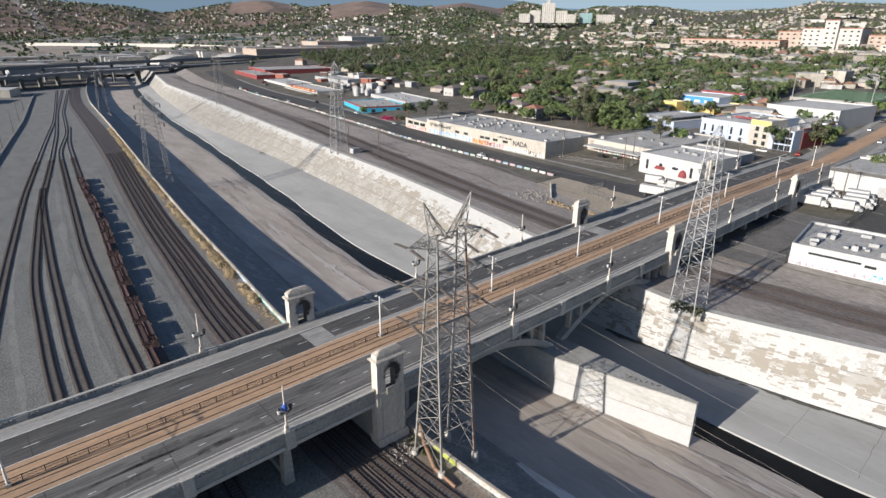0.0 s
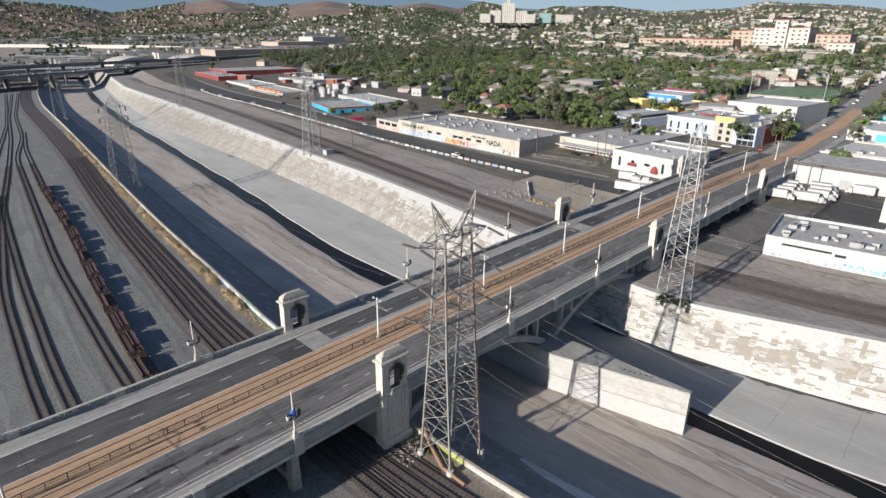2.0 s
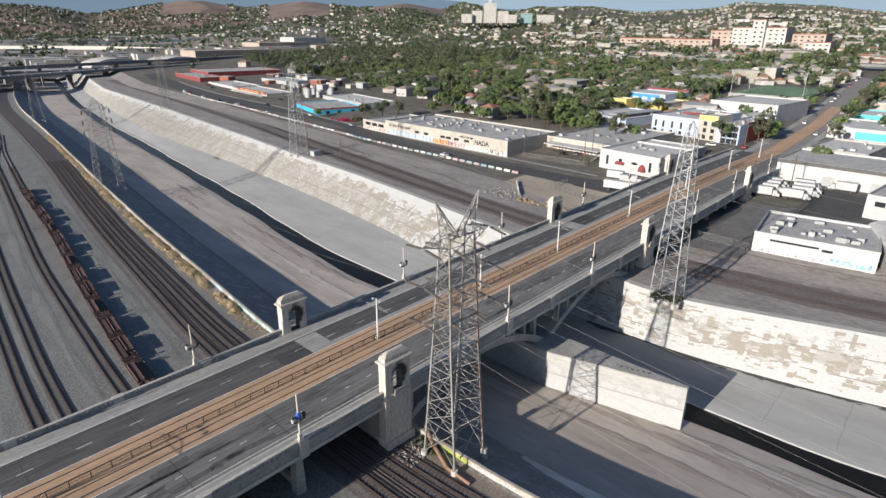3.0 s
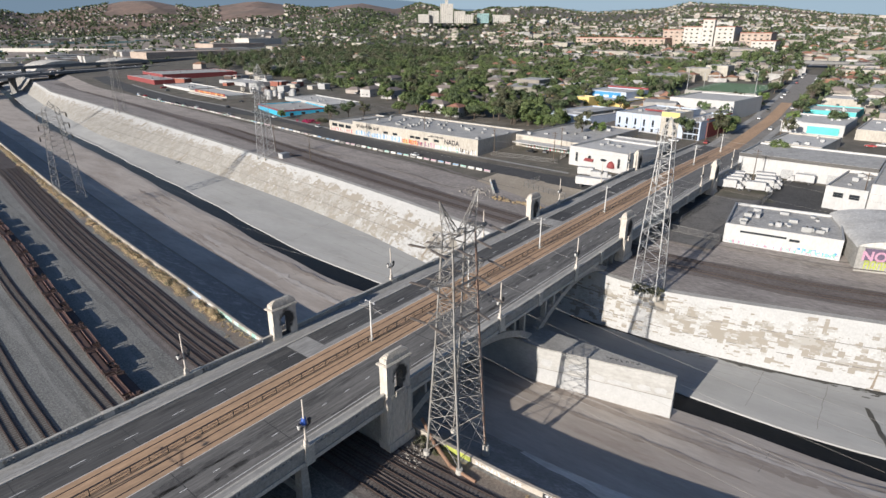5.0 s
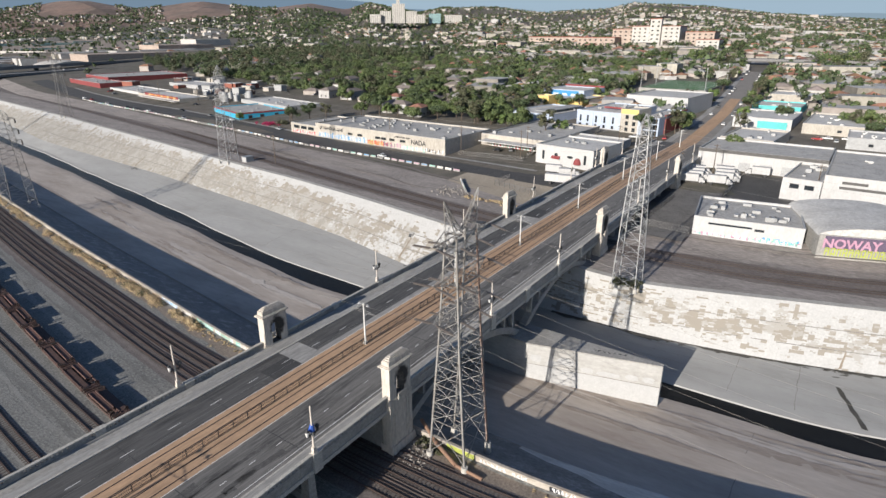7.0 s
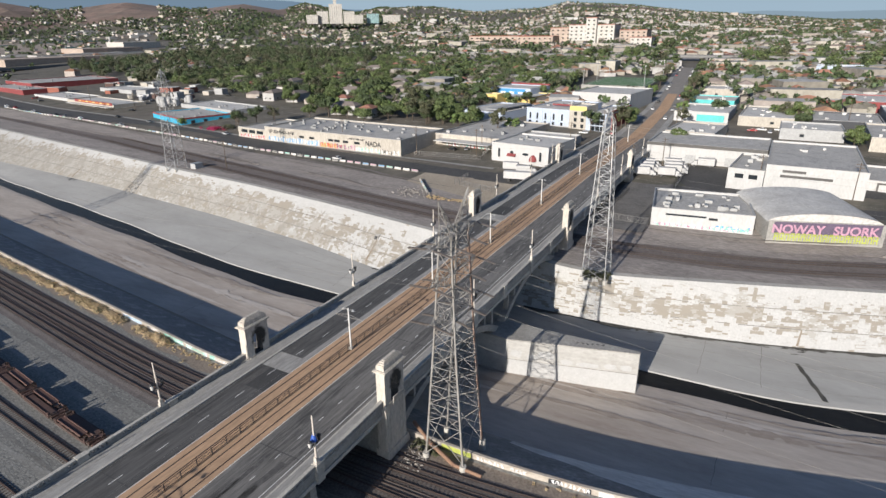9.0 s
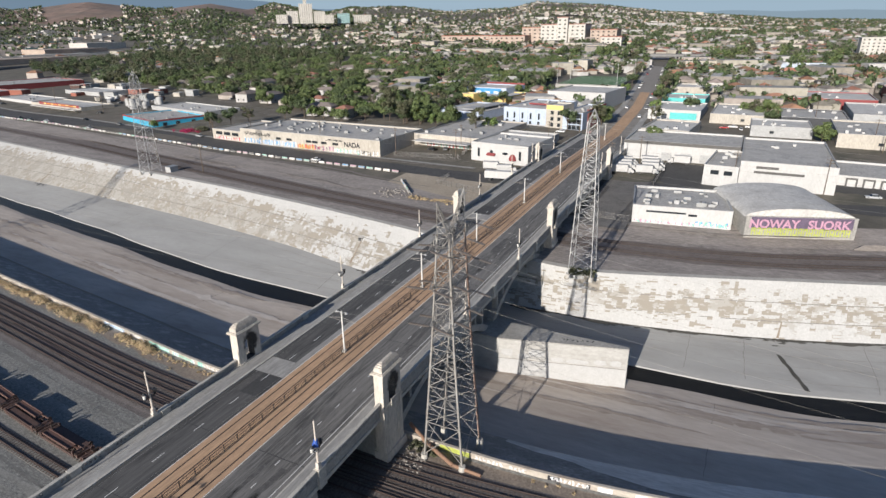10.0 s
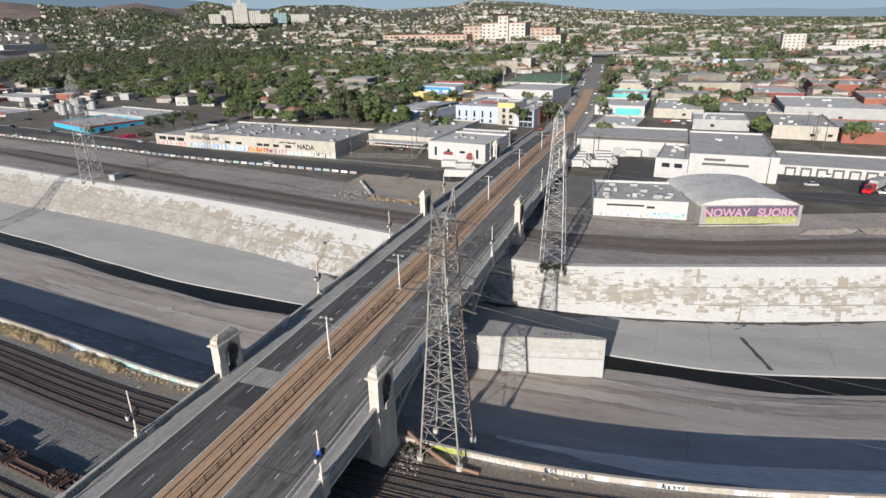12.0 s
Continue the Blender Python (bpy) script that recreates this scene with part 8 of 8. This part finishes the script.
tk = tank(2.6, 6)
tk.matrix_basis = pose(226, 338, land_z(226, 338))
for x, y in ((232, 332), (238, 338), (231, 346), (246, 334), (240, 350), (252, 342), (236, 356)):
    copy_thing(tk, pose(x, y, land_z(x, y)) @ Matrix.Scale(rng.uniform(0.7, 1.1), 4))
for i in range(16):
    x, y = rng.uniform(240, 275), rng.uniform(330, 420)
    q = thing("storage_box", "pale storage container in a crowded yard", "container", x, y, land_z(x, y), rng.uniform(0, 90), group="yard containers")
    part("shell", Build().box(0, rng.uniform(4, 10), 0, 2.5, -0.2, rng.uniform(2.4, 3.2)), rng.choice((M_W_WHITE, M_W_CREAM, M_W_GREY, M_RUST)), q)
for i in range(34):
    x, y = rng.uniform(246, 322), rng.uniform(330, 520)
    if x > lerp([(330, 296), (445, 322), (520, 330)], y) or taken_by(x, y, 4):
        continue
    w, d, h = rng.uniform(5, 16), rng.uniform(4, 10), rng.uniform(2.6, 5)
    q = thing("yard_shed", "small flat-roofed shed in the riverside yards", "shed", x, y, land_z(x, y), rng.choice((8, 98)) + rng.uniform(-4, 4), group="riverside sheds")
    part("shell", Build().box(0, w, 0, d, -0.4, h), rng.choice((M_W_GREY, M_W_CREAM, M_W_WHITE, M_RUST, M_W_BRICK)), q)
    part("roof", Build().box(-0.2, w + 0.2, -0.2, d + 0.2, h, h + 0.2), rng.choice((M_ROOF_G, M_ROOF_L)), q)
for i in range(26):
    x, y = rng.uniform(196, 320), rng.uniform(206, 520)
    if taken_by(x, y, 3) or abs(x - lerp(ROAD, y)) < 15 or x < lerp(ROAD, y):
        continue
    copy_thing(cars[rng.randrange(5)], pose(x, y, land_z(x, y) + 0.05, 0, 0, rng.choice((8, 98, 188))))
pi = thing("rusty_pipe", "long rusty orange pipe lying beside the tower", "pipe", 0, 0, 0)
part("pipe_run", Build().tube((8.8, -14.2, 1.4), (6.2, -18.8, 0.8), 0.32, n=10).tube((6.2, -18.8, 0.8), (4.05, -24.0, 0.42), 0.32, n=10).tube((4.05, -24.0, 0.42), (4.0, -28.6, 0.25), 0.26, n=10), mat("rust_orange", (0.29, 0.175, 0.115), (0.22, 0.13, 0.09), big=1.5, small=0.2), pi)
rb = Build()
for i in range(170):
    x, y, s = rnd.uniform(0.5, 7.5), rnd.uniform(-20, -15.4), rnd.uniform(0.05, 0.2)
    rb.box(-s, s, -s * 0.8, s * 0.7, -s * 0.5, s * 0.6, Matrix.Translation((x, y, 0.1)) @ Euler((rnd.uniform(0, 3), rnd.uniform(0, 3), rnd.uniform(0, 3))).to_matrix().to_4x4())
for i in range(130):
    x, y, s = 116 + rnd.normal() * 3, 53 + rnd.normal() * 3.5, rnd.uniform(0.08, 0.3)
    rb.box(-s, s, -s * 0.8, s * 0.7, -s * 0.5, s * 0.6, Matrix.Translation((x, y, land_z(x, y) + 0.1)) @ Euler((rnd.uniform(0, 3), rnd.uniform(0, 3), rnd.uniform(0, 3))).to_matrix().to_4x4())
part("rubble", rb, island(mat("rubble_stone", (0.29, 0.265, 0.235), (0.21, 0.19, 0.17), big=1, small=0.2), 0.3), None, "broken concrete rubble by the pylon", category="rubble", kind="stuff")
eq = thing("equipment_box", "grey electrical cabinet beside the bank tower", "cabinet", 106, 158, 5.8)
part("cabinet", Build().box(0, 4.0, -1.5, 1.5, 0, 2.2), M_W_GREY, eq)
part("cabinet_roof", Build().box(-0.15, 4.15, -1.65, 1.65, 2.2, 2.35), M_TIN, eq)
flap_at = on_levee(43.4, 0.57, 0.0)
of = thing("outfall", "concrete drain outfall with a dark flap gate on the slope", "drain", *flap_at, -8)
part("headwall", Build().prism([(-0.5, -0.4), (0.9, 0.85), (0.9, 1.0), (-0.1, 0.5), (-0.5, 0.0)], 1, -0.8, 0.8), M_CONC_OLD, of)
part("flap", Build().prism([(-0.55, -0.35), (-0.1, 0.5), (-0.2, 0.55), (-0.65, -0.3)], 1, -0.55, 0.55), M_BLACK, of, "black flap gate")


sg = thing("freeway_sign", "green freeway direction sign on two posts", "road sign", 451, 790, 13, 60)
part("panel", Build().box(-0.1, 0.1, -7, 7, 6.0, 10.5), mat("sign_green", (0.02, 0.22, 0.14), (0.018, 0.19, 0.12), rough=0.5, big=4, small=0.5, bump=0.0), sg)
for s in (-5, 5):
    part("sign_post", Build().tube((0.25, s, -14), (0.25, s, 10), 0.25, n=8), M_STEEL, sg)
for z in (7.0, 8.6):
    part("lettering_bar", Build().box(-0.13, -0.1, -5, 4, z, z + 0.7), M_LINE, sg)
# fences by the vacant lot
def chain_fence(a, c, h, label):
    root = thing("chain_fence", label, "fence", a[0], a[1], land_z(*a), math.degrees(math.atan2(c[1] - a[1], c[0] - a[0])), group="chain fences")
    L = math.dist(a, c)
    n = max(2, int(L / 2.5))
    for i in range(n + 1):
        part("post", Build().box(L * i / n - 0.04, L * i / n + 0.04, -0.04, 0.04, -0.3, h), M_TRIM, root)
    b = Build().box(0, L, -0.03, 0.03, h - 0.06, h).box(0, L, -0.02, 0.02, 0.1, 0.14)
    for i in range(int(L / 0.35)):
        b.beam((i * 0.35, 0, 0.1), (min(L, i * 0.35 + h * 0.5), 0, h - 0.05), 0.02).beam((i * 0.35, 0, h - 0.05), (min(L, i * 0.35 + h * 0.5), 0, 0.1), 0.02)
    part("mesh", b, M_STEEL, root)


for a, c in (((132, 43.7), (144.2, 44)), ((132, 43.7), (127, 24)), ((172, 52), (168, 84)), ((116, -30), (117, -15.5)), ((126, -16), (150, -17)), ((160, -31), (196, -31.5)), ((178, 54), (190, 56))):
    chain_fence(a, c, 2.0, "steel chain-link fence round a lot")
pl = thing("parked_trailer", "long white parked trailer under the viaduct edge", "trailer", 146, 22, 6.6, 100)
part("trailer_box", Build().box(-7, 7, -1.3, 1.3, 1.2, 3.9), M_W_WHITE, pl)
for sx in (-5, -3.8, 5):
    part("wheel", Build().tube((sx, -1.2, 0.5), (sx, 1.2, 0.5), 0.5, n=12), M_BLACK, pl)

# ---- sprayed marks on the walls of the river ----
M_PATH = mat("compacted_gravel", (0.225, 0.222, 0.205), (0.165, 0.162, 0.148), (0.27, 0.265, 0.245), big=2, small=0.3, stretch=(1, 0.4, 1))
M_OILY = mat("oily_gravel", (0.15, 0.147, 0.136), (0.20, 0.196, 0.182), (0.12, 0.117, 0.108), big=2, small=0.3, stretch=(1, 0.4, 1))
for p, o, w, m in ((yard_c, -4.4, 1.0, M_PATH), (yard_a, 2.3, 0.5, M_PATH), (yard_d, 5.0, 0.9, M_PATH), (yard_d, 8.2, 0.45, M_OILY), (yard_c, -2.9, 0.35, M_OILY), (yard_a, -5.0, 1.1, M_PATH)):
    rows = []
    for y in np.arange(12, 230, 1.5):
        g = w * (1 + 0.8 * noise.noise((y / 5, o, 1))) * max(0.08, 0.6 + 1.2 * noise.noise((y / 22, o, 3)))
        x = p(y) + o + 0.8 * noise.noise((y / 25, o, 0))
        rows.append([(x - g, y, 0.014), (x + g, y, 0.014)])
    tagged(part("worn_path", Build().strip(rows), m), "worn wheel path in the yard gravel", "path", kind="structure")
fm = {}


def stroke(ci, ya, za, yb, zb, w, lift):
    """One sprayed stroke on the bank side of the flood wall."""
    d = math.hypot(yb - ya, zb - za) or 1
    py, pz = -(zb - za) / d * w / 2, (yb - ya) / d * w / 2
    e = ((ya - py, za - pz), (yb - py, zb - pz), (yb + py, zb + pz), (ya + py, za + pz))
    fm.setdefault(ci, Build()).add([(wall_x(y) - 0.255 - lift, y, min(1.12, max(0.08, z))) for y, z in e], ((3, 2, 1, 0),))


for ya, yb, back, ink in ((-25.5, -20.5, 3, 3), (-31, -26, None, 0), (-34.5, -31.5, None, 0), (-43.5, -37.5, 4, 0), (-46.5, -44.5, 0, 0), (-51, -49.5, 0, 0), (-57, -53, 0, 4), (-70, -63, 0, 0), (-78, -75, 0, 0), (25, 33, 6, 0), (34, 41, 0, 6), (42, 49, 6, 0), (50, 56, None, 0), (58, 66, 0, 1)):
    if back is not None:
        stroke(back, ya, 0.58, yb, 0.6, 0.85, 0.004)
    y = ya + 0.2
    while y < yb - 0.5:
        w = rng.uniform(0.35, 0.6)
        for q in range(rng.choice((2, 3, 3))):
            stroke(ink, y + rng.uniform(0, w), rng.uniform(0.18, 0.4), y + rng.uniform(0, w), rng.uniform(0.65, 1.0), 0.13, 0.008 + 0.002 * q)
        stroke(ink, y, rng.uniform(0.3, 0.9), y + w, rng.uniform(0.3, 0.9), 0.13, 0.016)
        y += w + 0.15
for ci, b in fm.items():
    part("sprayed_marks", b, SPRAY[ci], None, "sprayed marks on the flood wall", category="graffiti", kind="structure")
